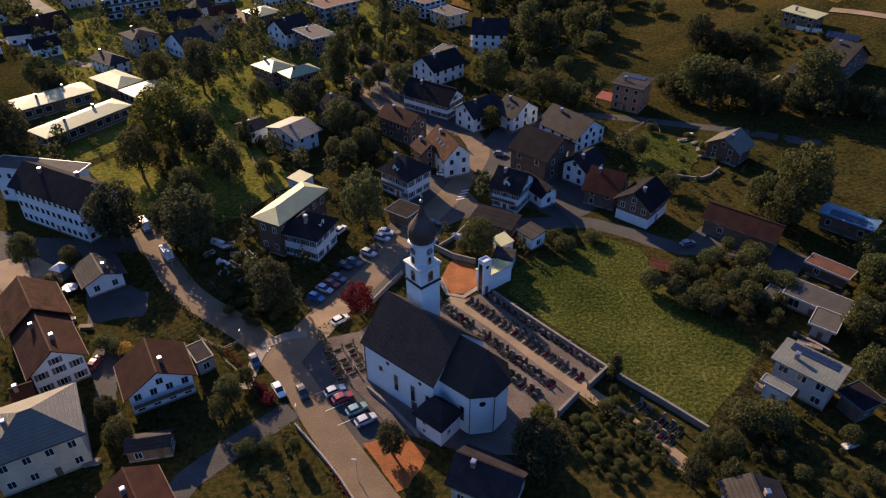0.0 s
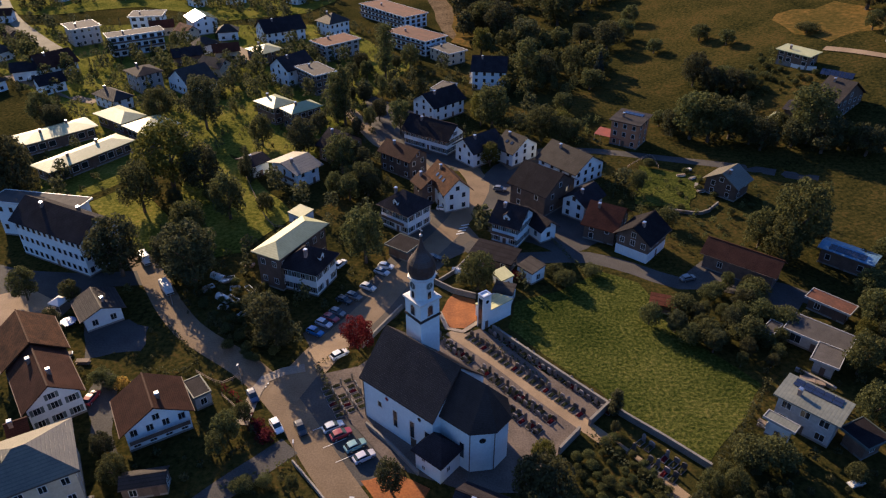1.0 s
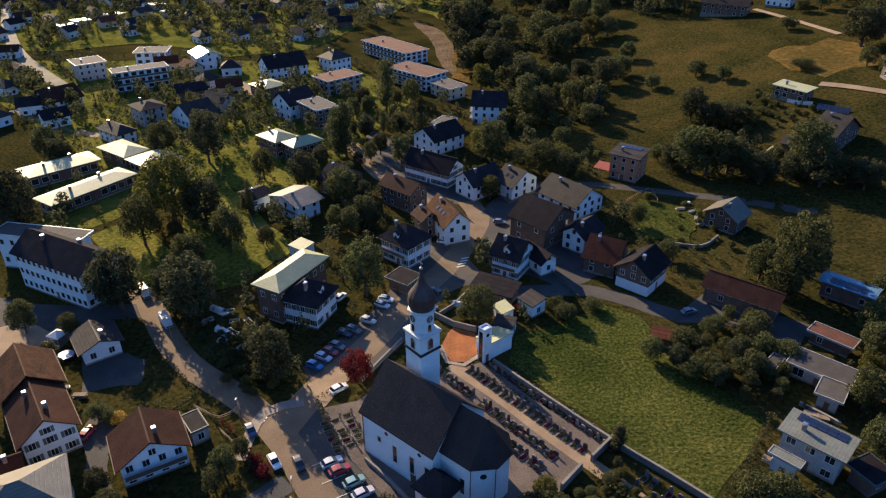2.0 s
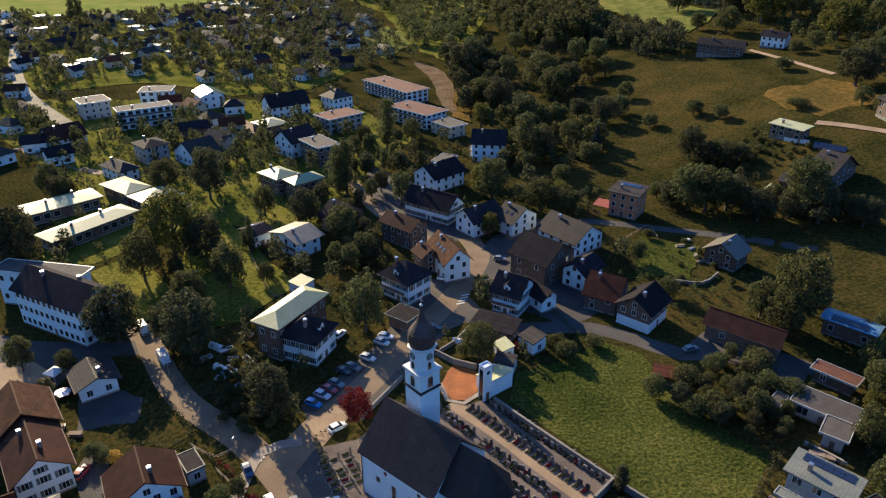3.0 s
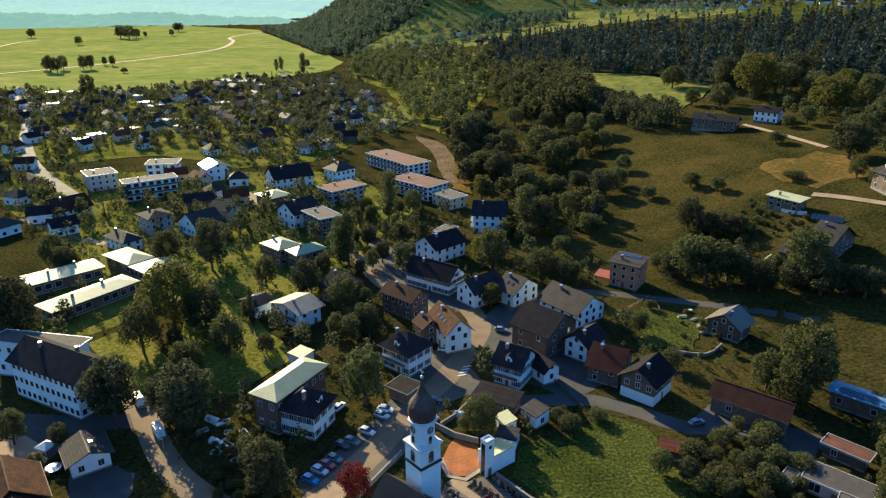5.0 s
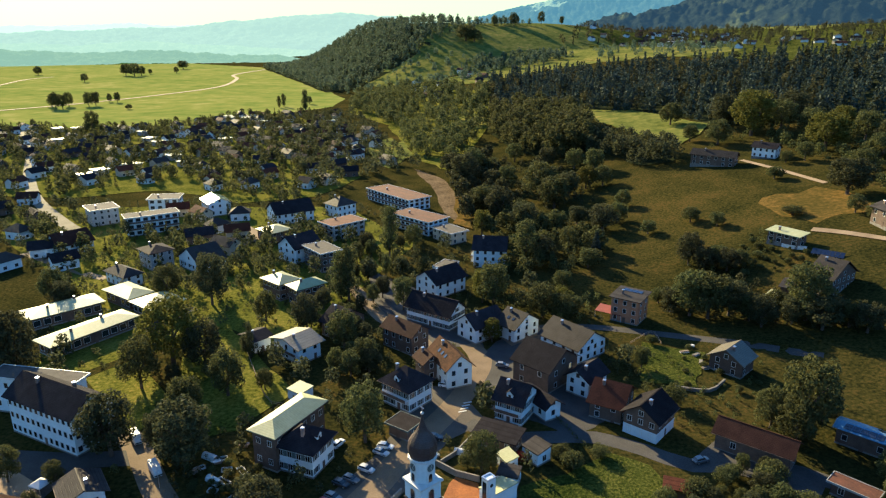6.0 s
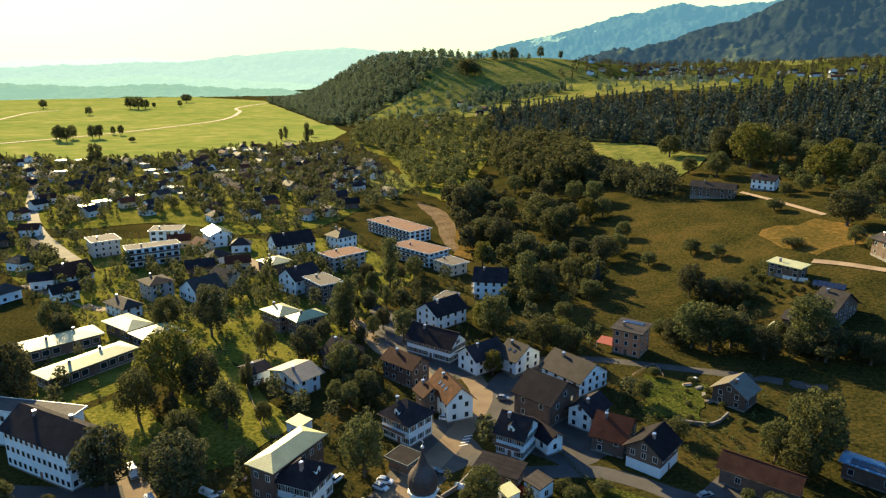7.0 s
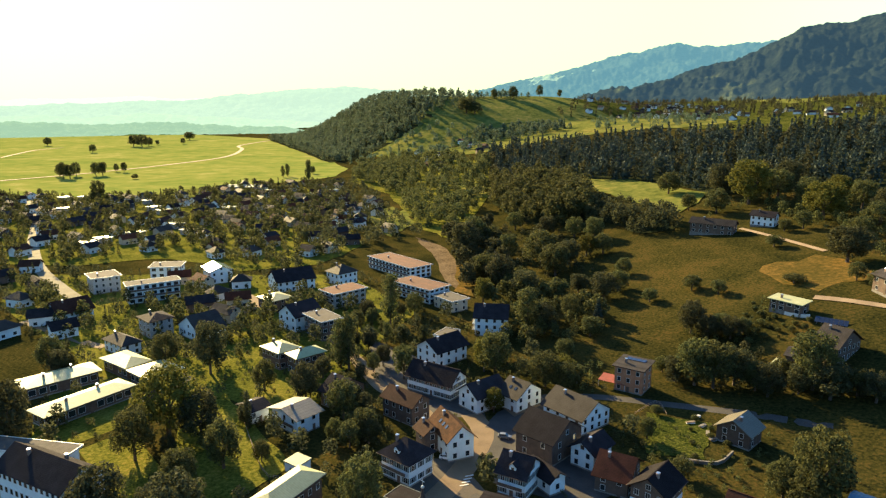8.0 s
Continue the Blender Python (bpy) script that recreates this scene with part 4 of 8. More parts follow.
for x, z, w, h in ((4.3, 5.0, 0.9, 1.3), (8.2, 2.4, 1.0, 4.0), (12.4, 2.4, 1.0, 4.0), (16.0, 2.6, 1.0, 3.6)):
    tall_window(church, pose(x, 0, z), w, h, False)
    tall_window(church, pose(x, NW, z, 0, 0, 180), w, h, False)
for x in (6.2, 14.2):
    disc(church, "oculus", pose(x, 0, 8.1), 0.42, 0.06, M["pane"], "small round dark window")
tall_window(church, pose(22.2, CV0, 2.6), 1.0, 3.6, False)
tall_window(church, pose(22.2, CV1, 2.6, 0, 0, 180), 1.0, 3.6, False)
disc(church, "oculus", pose(25.45, 3.7, 7.6, 0, 0, 47.8), 0.6, 0.06, M["pane"], "oval dark window in the apse")
bm = bmesh.new()
box(bm, 12.0, 13.3, -0.1, 0.02, 0, 2.3)
part("door", bm, M["timber"], church, "dark side door")
for x, y in ((0.15, -0.08), (24.0, CV0 - 0.1), (26.95, 5.2)):
    bm = bmesh.new()
    box(bm, x - 0.06, x + 0.06, y - 0.06, y + 0.06, 0, EV - 0.3)
    part("downpipe", bm, M["timber"], church, "dark downpipe")
# sacristy: low annex against the choir
sac = thing("sacristy", CH @ pose(18.9, -0.6, 0), "low white sacristy with a dark hipped roof", "annex")
bm = bmesh.new()
box(bm, -2.9, 2.9, -2.6, 2.7, -1, 4.6)
part("wall", bm, M["white"], sac)
bm = hip_roof(7.0, 6.4, 4.6, 3.4, 0.9)
part("roof", bm, M["r_dark"], sac)
for z in (0.9, 3.0):
    add_window(sac, pose(-1.0, -2.6, z), 0.6, 0.8)
add_window(sac, pose(2.9, -0.5, 1.6, 0, 0, 90), 0.7, 1.0)
# tower: square shaft, belfry and octagonal clock stage under the onion
TW = 4.45
tower = piece("tower", None, church, "", pose(5.0, 11.6, 0, 0, 0, -9))


def ring8(r, z, cut=0.29):
    c = r * (1 - 2 * cut)
    return [(r, -c, z), (r, c, z), (c, r, z), (-c, r, z), (-r, c, z), (-r, -c, z), (-c, -r, z), (c, -r, z)]


def square(r, z):
    return [(-r, -r, z), (r, -r, z), (r, r, z), (-r, r, z)]


bm = bmesh.new()
solid(bm, [square(TW / 2, -1), square(TW / 2, 24.2)])
part("shaft", bm, M["white"], tower)
for z, e, h in ((20.4, 0.22, 0.35), (24.2, 0.32, 0.35)):
    bm = bmesh.new()
    solid(bm, [square(TW / 2 + 0.05, z - 0.15), square(TW / 2 + e, z), square(TW / 2 + e, z + h), square(TW / 2 - 0.2, z + h + 0.25)])
    part("cornice", bm, M["r_grey"] if z < 22 else M["trim"], tower)
bm = bmesh.new()
solid(bm, [ring8(2.05, 24.2), ring8(2.05, 29.0)])
part("clock_stage", bm, M["white"], tower)
bm = bmesh.new()
solid(bm, [ring8(2.1, 28.7), ring8(2.45, 29.0), ring8(2.45, 29.25), ring8(1.9, 29.5)])
part("cornice", bm, M["trim"], tower)
for k in range(4):
    turn = pose(0, 0, 0, 0, 0, 90 * k)
    tall_window(tower, turn @ pose(0, -TW / 2, 21.2), 1.15, 1.7)
    c = disc(tower, "clock", turn @ pose(0, -2.05, 27.7), 0.85, 0.1, M["trim"], "round white church clock with dark rim")
    disc(c, "dial", pose(0, -0.1, 0), 0.7, 0.03, M["shutter"])
    for a, l in ((25, 0.6), (160, 0.45)):
        bm = bmesh.new()
        box(bm, -0.04, 0.04, -0.16, -0.13, 0, l)
        hnd = part("pointer", bm, M["trim"], c)
        hnd.rotation_euler = (0, radians(a), 0)
    tall_window(tower, turn @ pose(0, -2.05, 24.9), 0.8, 1.2)
prof = [(2.3, 29.4), (2.55, 30.2), (2.62, 31.0), (2.45, 31.9), (2.05, 32.7), (1.5, 33.4), (1.0, 34.1), (0.65, 34.9), (0.4, 35.7), (0.22, 36.5), (0.1, 37.1)]
bm = bmesh.new()
solid(bm, [[(math.cos((k + 0.5) * math.tau / 16) * r, math.sin((k + 0.5) * math.tau / 16) * r, z) for k in range(16)] for r, z in prof])
dome = part("onion_dome", bm, M["copper"], tower, "dark shingled onion dome")
bm = bmesh.new()
bmesh.ops.create_icosphere(bm, subdivisions=2, radius=0.32)
bmesh.ops.translate(bm, verts=bm.verts, vec=(0, 0, 37.3))
part("ball", bm, M["metal"], dome, "bright metal ball")
bm = bmesh.new()
box(bm, -0.05, 0.05, -0.05, 0.05, 37.5, 39.0)
box(bm, -0.45, 0.45, -0.05, 0.05, 38.3, 38.42)
part("cross", bm, M["metal"], dome, "thin metal cross")


# ---- cars, hedges, graves ----
PAINTS = {
    "silver": (0.5, 0.52, 0.54), "white": (0.75, 0.75, 0.75), "black": (0.015, 0.016, 0.02), "navy": (0.02, 0.035, 0.09), "red": (0.25, 0.02, 0.025),
    "blue": (0.03, 0.14, 0.4), "teal": (0.2, 0.34, 0.36), "grey": (0.14, 0.145, 0.15), "lilac": (0.5, 0.5, 0.58),
}
PAINT_MATS = {k: surface("car_paint_" + k, tuple(c * 0.9 for c in v), v, 2.0, 0.4, 0.35, 0.0, vary=0.05, coat=0.7) for k, v in PAINTS.items()}


def car_meshes():
    def loft(sections, material, name):
        bm = bmesh.new()
        solid(bm, [[(x, -w, z0), (x, w, z0), (x, w * 0.97, z1 * 0.85 + z0 * 0.15), (x, w * 0.84, z1), (x, -w * 0.84, z1), (x, -w * 0.97, z1 * 0.85 + z0 * 0.15)] for x, w, z0, z1 in sections])
        bmesh.ops.recalc_face_normals(bm, faces=bm.faces)
        me = bpy.data.meshes.new(name)
        bm.to_mesh(me)
        bm.free()
        me.materials.append(material)
        return me

    bodies = {k: loft([(-2.1, 0.74, 0.42, 0.78), (-1.95, 0.84, 0.3, 0.92), (-0.7, 0.88, 0.26, 0.96), (0.8, 0.88, 0.26, 0.94), (1.75, 0.82, 0.28, 0.8), (2.08, 0.7, 0.4, 0.66)], m, "body") for k, m in PAINT_MATS.items()}
    glass = loft([(-1.85, 0.7, 0.88, 0.95), (-1.45, 0.74, 0.88, 1.36), (0.15, 0.74, 0.88, 1.42), (1.0, 0.74, 0.88, 0.95)], M["pane"], "glasshouse")
    roofs = {k: loft([(-1.42, 0.66, 1.34, 1.41), (-0.6, 0.68, 1.38, 1.48), (0.2, 0.66, 1.38, 1.46)], m, "roof") for k, m in PAINT_MATS.items()}
    bm = bmesh.new()
    solid(bm, [[(math.cos(k * math.tau / 14) * r, y, math.sin(k * math.tau / 14) * r) for k in range(14)] for r, y in ((0.27, -0.1), (0.32, -0.08), (0.32, 0.08), (0.27, 0.1))])
    wheel = bpy.data.meshes.new("wheel")
    bm.to_mesh(wheel)
    bm.free()
    wheel.materials.append(M["rubber"])
    bm = bmesh.new()
    solid(bm, [[(math.cos(k * math.tau / 10) * 0.19, y, math.sin(k * math.tau / 10) * 0.19) for k in range(10)] for y in (-0.115, 0.115)])
    rim = bpy.data.meshes.new("rim")
    bm.to_mesh(rim)
    bm.free()
    rim.materials.append(M["metal"])
    bm = bmesh.new()
    box(bm, -0.06, 0.06, -0.16, 0.16, -0.07, 0.07)
    lamp = bpy.data.meshes.new("headlight")
    bm.to_mesh(lamp)
    bm.free()
    lamp.materials.append(M["trim"])
    return bodies, roofs, glass, wheel, rim, lamp


CAR = car_meshes()


def car(x, y, heading, paint, label=""):
    bodies, roofs, glass, wheel, rim, lamp = CAR
    ob = thing("car", pose(x, y, ground_z(x, y) + 0.07, 0, 0, heading), label or "parked %s hatchback on the asphalt" % paint, "car", "parked cars")
    b = piece("body", bodies[paint], ob)
    piece("glasshouse", glass, ob, "dark car windows")
    piece("roof", roofs[paint], ob)
    for i in (-1, 1):
        for j in (-1, 1):
            w = piece("wheel", wheel, ob, "", pose(i * 1.3, j * 0.8, 0.32))
            piece("rim", rim, w)
        piece("headlight", lamp, b, "", pose(1.98, i * 0.5, 0.6))
    return ob


def van(x, y, heading, label):
    ob = thing("van", pose(x, y, ground_z(x, y) + 0.05, 0, 0, heading), label, "van", "parked cars")
    bm = bmesh.new()
    solid(bm, [[(xx, -w, 0.35), (xx, w, 0.35), (xx, w * 0.94, z), (xx, -w * 0.94, z)] for xx, w, z in ((-2.7, 0.95, 2.2), (-2.6, 1.0, 2.35), (1.2, 1.0, 2.35), (1.9, 0.98, 1.35), (2.7, 0.9, 1.0))])
    part("body", bm, M["trim"], ob)
    bm = bmesh.new()
    box(bm, 1.25, 1.95, -0.88, 0.88, 1.4, 2.0, pose(0.18, 0, -0.1, 0, 28, 0))
    part("windscreen", bm, M["pane"], ob)
    for i in (-1.7, 1.7):
        for j in (-0.9, 0.9):
            piece("wheel", CAR[3], ob, "", pose(i, j, 0.34))
    return ob


def hedge(pts, width, height, material, label):
    rng = np.random.default_rng(int(abs(pts[0][0] * 7 + pts[0][1])))
    lobes = []
    for p in curve_points(pts, 0.9):
        z = ground_z(p.x, p.y)
        for k in range(max(1, int(height / 0.9))):
            lobes.append((p.x + rng.normal() * 0.15 * width, p.y + rng.normal() * 0.15 * width, z + height * (k + 0.55) / max(1, int(height / 0.9)), 0.55 * max(width, 0.9) * (0.85 + 0.3 * rng.random())))
    return tagged(new("hedge", quads_mesh("hedge", crown_quads(rng, lobes, 26, 0.45), M[material])), label, "hedge")


def grave_meshes():
    out = []
    for k in range(3):
        bm = bmesh.new()
        w, h = ((0.5, 1.3), (0.38, 1.65), (0.58, 1.1))[k]
        top = [(-w, 0), (w, 0), (w, h * 0.8), (w * 0.5, h), (-w * 0.5, h), (-w, h * 0.8)] if k != 1 else [(-w, 0), (w, 0), (w * 0.85, h * 0.9), (0.0, h * 1.05), (-w * 0.85, h * 0.9)]
        solid(bm, [[(x, y, z) for x, z in top] for y in (-0.12, 0.12)])
        bmesh.ops.recalc_face_normals(bm, faces=bm.faces)
        me = bpy.data.meshes.new("headstone")
        bm.to_mesh(me)
        bm.free()
        me.materials.append(M["headstone"])
        out.append(me)
    bm = bmesh.new()
    lattice(bm, [-0.55, -0.45, 0.45, 0.55], [-1.9, -1.8, -0.15, -0.05], [(1, 1)], -0.05, 0.16)
    bmesh.ops.transform(bm, matrix=Matrix(((1, 0, 0, 0), (0, 0, 1, 0), (0, 1, 0, 0), (0, 0, 0, 1))), verts=bm.verts)
    kerb = bpy.data.meshes.new("kerb")
    bmesh.ops.recalc_face_normals(bm, faces=bm.faces)
    bm.to_mesh(kerb)
    bm.free()
    kerb.materials.append(M["headstone"])
    rng = np.random.default_rng(5)
    beds = []
    for k in range(2):
        v = [(-0.42 + 0.14 * i, -1.78 + 0.165 * j, 0.05 + (0.0 if i in (0, 6) or j in (0, 9) else rng.uniform(0.1, 0.42))) for j in range(10) for i in range(7)]
        f = [(7 * j + i, 7 * j + i + 1, 7 * j + i + 8, 7 * j + i + 7) for j in range(9) for i in range(6)]
        beds.append(mesh_from("planting", v, f, M[("leaf_dark", "leaf_red")[k]]))
    return out, kerb, beds


GRAVES = grave_meshes()


def grave(x, y, turn, n):
    stones, kerb, beds = GRAVES
    ob = thing("grave", pose(x, y, ground_z(x, y) + 0.05, 0, 0, turn), "dark polished headstone over a planted grave bed", "grave", "graves of the churchyard")
    piece("headstone", stones[n % 3], ob)
    piece("kerb", kerb, ob)
    piece("planting", beds[0 if n % 5 else 1], ob)
    return ob


def grave_rows(a, b, offsets, gap, seed, turn_extra=0):
    rng = random.Random(seed)
    a, b = Vector(a), Vector(b)
    d = (b - a).normalized()
    s = Vector((-d.y, d.x))
    turn = math.degrees(math.atan2(d.y, d.x))
    n = 0
    for off, lo, hi, flip in offsets:
        for k in range(int((b - a).length * (hi - lo) / gap)):
            n += 1
            if rng.random() < 0.1:
                continue
            p = a + d * ((b - a).length * lo + k * gap + rng.uniform(-0.15, 0.15)) + s * (off + rng.uniform(-0.12, 0.12))
            grave(p.x, p.y, turn + (180 if flip else 0) + rng.uniform(-4, 4), n)


# ---- the far village: plain houses of a few makes ----
def far_house_kinds():
    out = []
    rng = random.Random(3)
    for k, (wallm, roofm, roof) in enumerate((("white", "r_dark", "gable"), ("white", "r_brown", "gable"), ("cream", "r_red", "gable"), ("grey", "r_pale", "flat"), ("white", "r_grey", "hip"), ("timber", "r_dark", "gable"), ("cream", "r_grey", "gable"))):
        label = {"gable": "small gabled village house with %s walls", "flat": "small flat-roofed village house with %s walls", "hip": "small hip-roofed village house with %s walls"}[roof] % wallm
        ob = house(label, 0, -300 - 30 * k, 0, rng.uniform(11, 14), rng.uniform(9, 11), 4.4, 3.2 if roof != "flat" else 0.0, roof, wall=wallm, tiles=roofm, plain=True, sparse=True, chim=0, cols=4.5, winw=1.5, winh=1.4, z0=0)
        out.append(ob)
    return out


def far_village(poly, count, seed, gap, group):
    rng = random.Random(seed)
    for x, y in scatter(poly, count, seed, gap):
        src = rng.choice(FAR)
        m = pose(x, y, ground_z(x, y), 0, 0, rng.choice((-40, 50, -25, 65, 20)) + rng.uniform(-8, 8))
        tagged(copy_thing(src, m), group=group)


def far_houses(poly, count, seed, gap, label):
    """Houses too far off to tell apart: gabled bodies with roofs, joined."""
    rng = random.Random(seed)
    v, f, mats = [], [], []
    for x, y in scatter(poly, count, seed, gap):
        m = pose(x, y, ground_z(x, y), 0, 0, rng.choice((-40, 50, -25, 65, 20)) + rng.uniform(-8, 8))
        l, w, e, r = rng.uniform(4.5, 7.5), rng.uniform(4, 5.5), rng.uniform(3.6, 6.0), rng.uniform(2.0, 3.6)
        wall, tile = rng.choice((0, 0, 1, 2)), rng.choice((3, 3, 4, 5))
        for sx, o, top in ((l, 0.0, 0), (l + 0.8, 0.9, 1)):
            k = len(v)
            for side in (-sx, sx):
                if top:
                    section = [(-w - o, e - 0.4), (0, e + r), (w + o, e - 0.4), (w + o, e - 0.65), (0, e + r - 0.3), (-w - o, e - 0.65)]
                else:
                    section = [(-w, -2), (w, -2), (w, e), (0, e + r - 0.3), (-w, e)]
                v += [m @ Vector((side, a, b)) for a, b in section]
            n = len(section)
            f += [tuple(range(k, k + n))[::-1], tuple(range(k + n, k + 2 * n))] + [(k + i, k + (i + 1) % n, k + n + (i + 1) % n, k + n + i) for i in range(n)]
            mats += [tile if top else wall] * (n + 2)
    me = bpy.data.meshes.new("far_houses")
    me.from_pydata([tuple(p) for p in v], [], f)
    for key in ("white", "cream", "timber", "r_dark", "r_brown", "r_grey"):
        me.materials.append(M[key])
    me.polygons.foreach_set("material_index", mats)
    me.validate()
    return tagged(new("far_houses", me), label, "houses", kind="stuff")


def stripe(x, y, rot, l, w):
    bm = bmesh.new()
    box(bm, -l / 2, l / 2, -w / 2, w / 2, 0.1, 0.106)
    ob = tagged(part("stripe", bm, M["trim"], None), "worn white painted stripe on the road", "marking", "road stripes")
    ob.matrix_basis = pose(x, y, ground_z(x, y), 0, 0, rot)
    return ob


def street_lamp(x, y):
    ob = thing("street_lamp", pose(x, y, ground_z(x, y), 0, 0, x * 37 % 360), "slim grey metal street lamp at the roadside", "street lamp", "street lamps")
    bm = bmesh.new()
    limb(bm, (0, 0, -0.3), (0, 0, 5.6), 0.07, 0.045, 8)
    part("pole", bm, M["metal"], ob)
    bm = bmesh.new()
    solid(bm, [[(-0.1, -0.12, 5.6), (0.7, -0.14, 5.72), (0.7, 0.14, 5.72), (-0.1, 0.12, 5.6)], [(-0.1, -0.1, 5.72), (0.65, -0.1, 5.82), (0.65, 0.1, 5.82), (-0.1, 0.1, 5.72)]])
    part("head", bm, M["trim"], ob)
    return ob


# ---- small things of gardens and yards ----
def polytunnel(x, y, rot):
    ob = thing("polytunnel", pose(x, y, ground_z(x, y) + 0.02, 0, 0, rot), "small white plastic garden tunnel on the soil", "greenhouse", "garden tunnels")
    bm = bmesh.new()
    arc = [(math.cos(k * math.pi / 8) * 1.0, math.sin(k * math.pi / 8) * 1.2) for k in range(9)]
    solid(bm, [[(xx, yy, zz) for yy, zz in arc] for xx in (-2.0, 2.0)])
    c = part("cover", bm, M["trim"], ob)
    for xx in (-2.03, -0.7, 0.7, 2.03):
        bm = bmesh.new()
        solid(bm, [[(xx + o, yy * 1.02, zz * 1.02) for yy, zz in arc] for o in (-0.03, 0.03)])
        part("hoop", bm, M["metal"], c)
    return ob


def panel_array(x, y, rot):
    ob = thing("solar_array", pose(x, y, ground_z(x, y), 0, 0, rot), "row of dark blue solar panels on a bank", "solar array")
    for k in range(7):
        bm = bmesh.new()
        box(bm, -0.78, 0.78, -1.6, 1.6, 0.0, 0.06)
        p = part("panel", bm, M["solar"], ob)
        p.matrix_basis = pose((k - 3) * 1.65, 0, 1.2, 28, 0, 0)
        for yy, h in ((-1.1, 0.65), (1.1, 1.7)):
            bm = bmesh.new()
            box(bm, -0.05, 0.05, -0.05, 0.05, -0.4, h)
            q = part("post", bm, M["metal"], ob)
            q.location = ((k - 3) * 1.65, yy, 0)
    return ob


def awning(x, y, rot):
    ob = thing("awning", pose(x, y, ground_z(x, y), 0, 0, rot), "red cloth awning over a terrace with pale posts", "awning")
    bm = bmesh.new()
    solid(bm, [[(xx, -2.6, 2.4), (xx, 2.6, 3.3), (xx, 2.6, 3.38), (xx, -2.6, 2.48)] for xx in (-5.0, 5.0)])
    part("cloth", bm, M["awning"], ob)
    for i in (-4.8, 4.8):
        for j, h in ((-2.4, 2.42), (2.4, 3.25)):
            bm = bmesh.new()
            box(bm, i - 0.06, i + 0.06, j - 0.06, j + 0.06, -0.3, h)
            part("post", bm, M["trim"], ob)
    return ob


def pavilion(x, y, rot):
    ob = thing("garden_pavilion", pose(x, y, ground_z(x, y), 0, 0, rot), "small white tent pavilion with a pointed top", "pavilion")
    bm = bmesh.new()
    a = [bm.verts.new(p) for p in ((-1.7, -1.7, 2.2), (1.7, -1.7, 2.2), (1.7, 1.7, 2.2), (-1.7, 1.7, 2.2))]
    t = bm.verts.new((0, 0, 3.2))
    b = [bm.verts.new((v.co.x, v.co.y, 1.95)) for v in a]
    for i in range(4):
        bm.faces.new((a[i], a[(i + 1) % 4], t))
        bm.faces.new((b[i], b[(i + 1) % 4], a[(i + 1) % 4], a[i]))
    part("canopy", bm, M["trim"], ob)
    for i in (-1.6, 1.6):
        for j in (-1.6, 1.6):
            bm = bmesh.new()
            box(bm, i - 0.04, i + 0.04, j - 0.04, j + 0.04, -0.2, 2.15)
            part("post", bm, M["metal"], ob)
    return ob


def garden_frame(x, y, rot, l, w):
    """A raised bed: a board frame filled with plants."""
    ob = thing("raised_bed", pose(x, y, ground_z(x, y) + 0.16, 0, 0, rot), "raised garden bed in a pale board frame", "garden bed", "raised beds of the garden")
    for sx, sy, a, b in ((0, -1, l, 0.06), (0, 1, l, 0.06), (-1, 0, 0.06, w), (1, 0, 0.06, w)):
        bm = bmesh.new()
        cx, cy = sx * (l / 2 - 0.03), sy * (w / 2 - 0.03)
        box(bm, cx - a / 2, cx + a / 2, cy - (b if sx == 0 else w - 0.12) / 2, cy + (b if sx == 0 else w - 0.12) / 2, -0.3, 0.35)
        part("board", bm, M["trim"], ob)
    rng = np.random.default_rng(int(abs(x * 13 + y)))
    lobes = [(rng.uniform(-l, l) * 0.42, rng.uniform(-w, w) * 0.36, 0.3, 0.28) for _ in range(int(l * w * 2.5))]
    piece("planting", quads_mesh("planting", crown_quads(rng, lobes, 60, 0.22), M["leaf"]), ob)
    return ob


def trampoline(x, y):
    ob = thing("trampoline", pose(x, y, ground_z(x, y)), "round garden trampoline with a blue rim", "trampoline")
    bm = bmesh.new()
    solid(bm, [[(math.cos(k * math.tau / 24) * r, math.sin(k * math.tau / 24) * r, z) for k in range(24)] for r, z in ((1.75, 0.7), (1.8, 0.76), (1.75, 0.8))])
    part("rim", bm, PAINT_MATS["blue"], ob)
    for k in range(4):
        bm = bmesh.new()
        limb(bm, (math.cos(k * 1.571) * 1.6, math.sin(k * 1.571) * 1.6, -0.1), (math.cos(k * 1.571) * 1.6, math.sin(k * 1.571) * 1.6, 0.72), 0.04, 0.04)
        part("leg", bm, M["metal"], ob)
    return ob


def wood_pile(x, y, rot):
    rng = random.Random(int(x * 13 + y * 7))
    ob = thing("wood_pile", pose(x, y, ground_z(x, y), 0, 0, rot), "stack of weathered boards beside the garden", "wood pile", "stacks of boards")
    z = 0.0
    for k in range(4):
        h = rng.uniform(0.14, 0.26)
        bm = bmesh.new()
        l, w = rng.uniform(0.9, 1.5), rng.uniform(0.4, 0.7)
        box(bm, -l, l, -w, w, z - (0.2 if not k else 0), z + h)
        b = part("board", bm, M[rng.choice(("fence", "stone", "trim", "fence"))], ob)
        b.rotation_euler = (0, 0, radians(rng.uniform(-8, 8)))
        z += h
    return ob


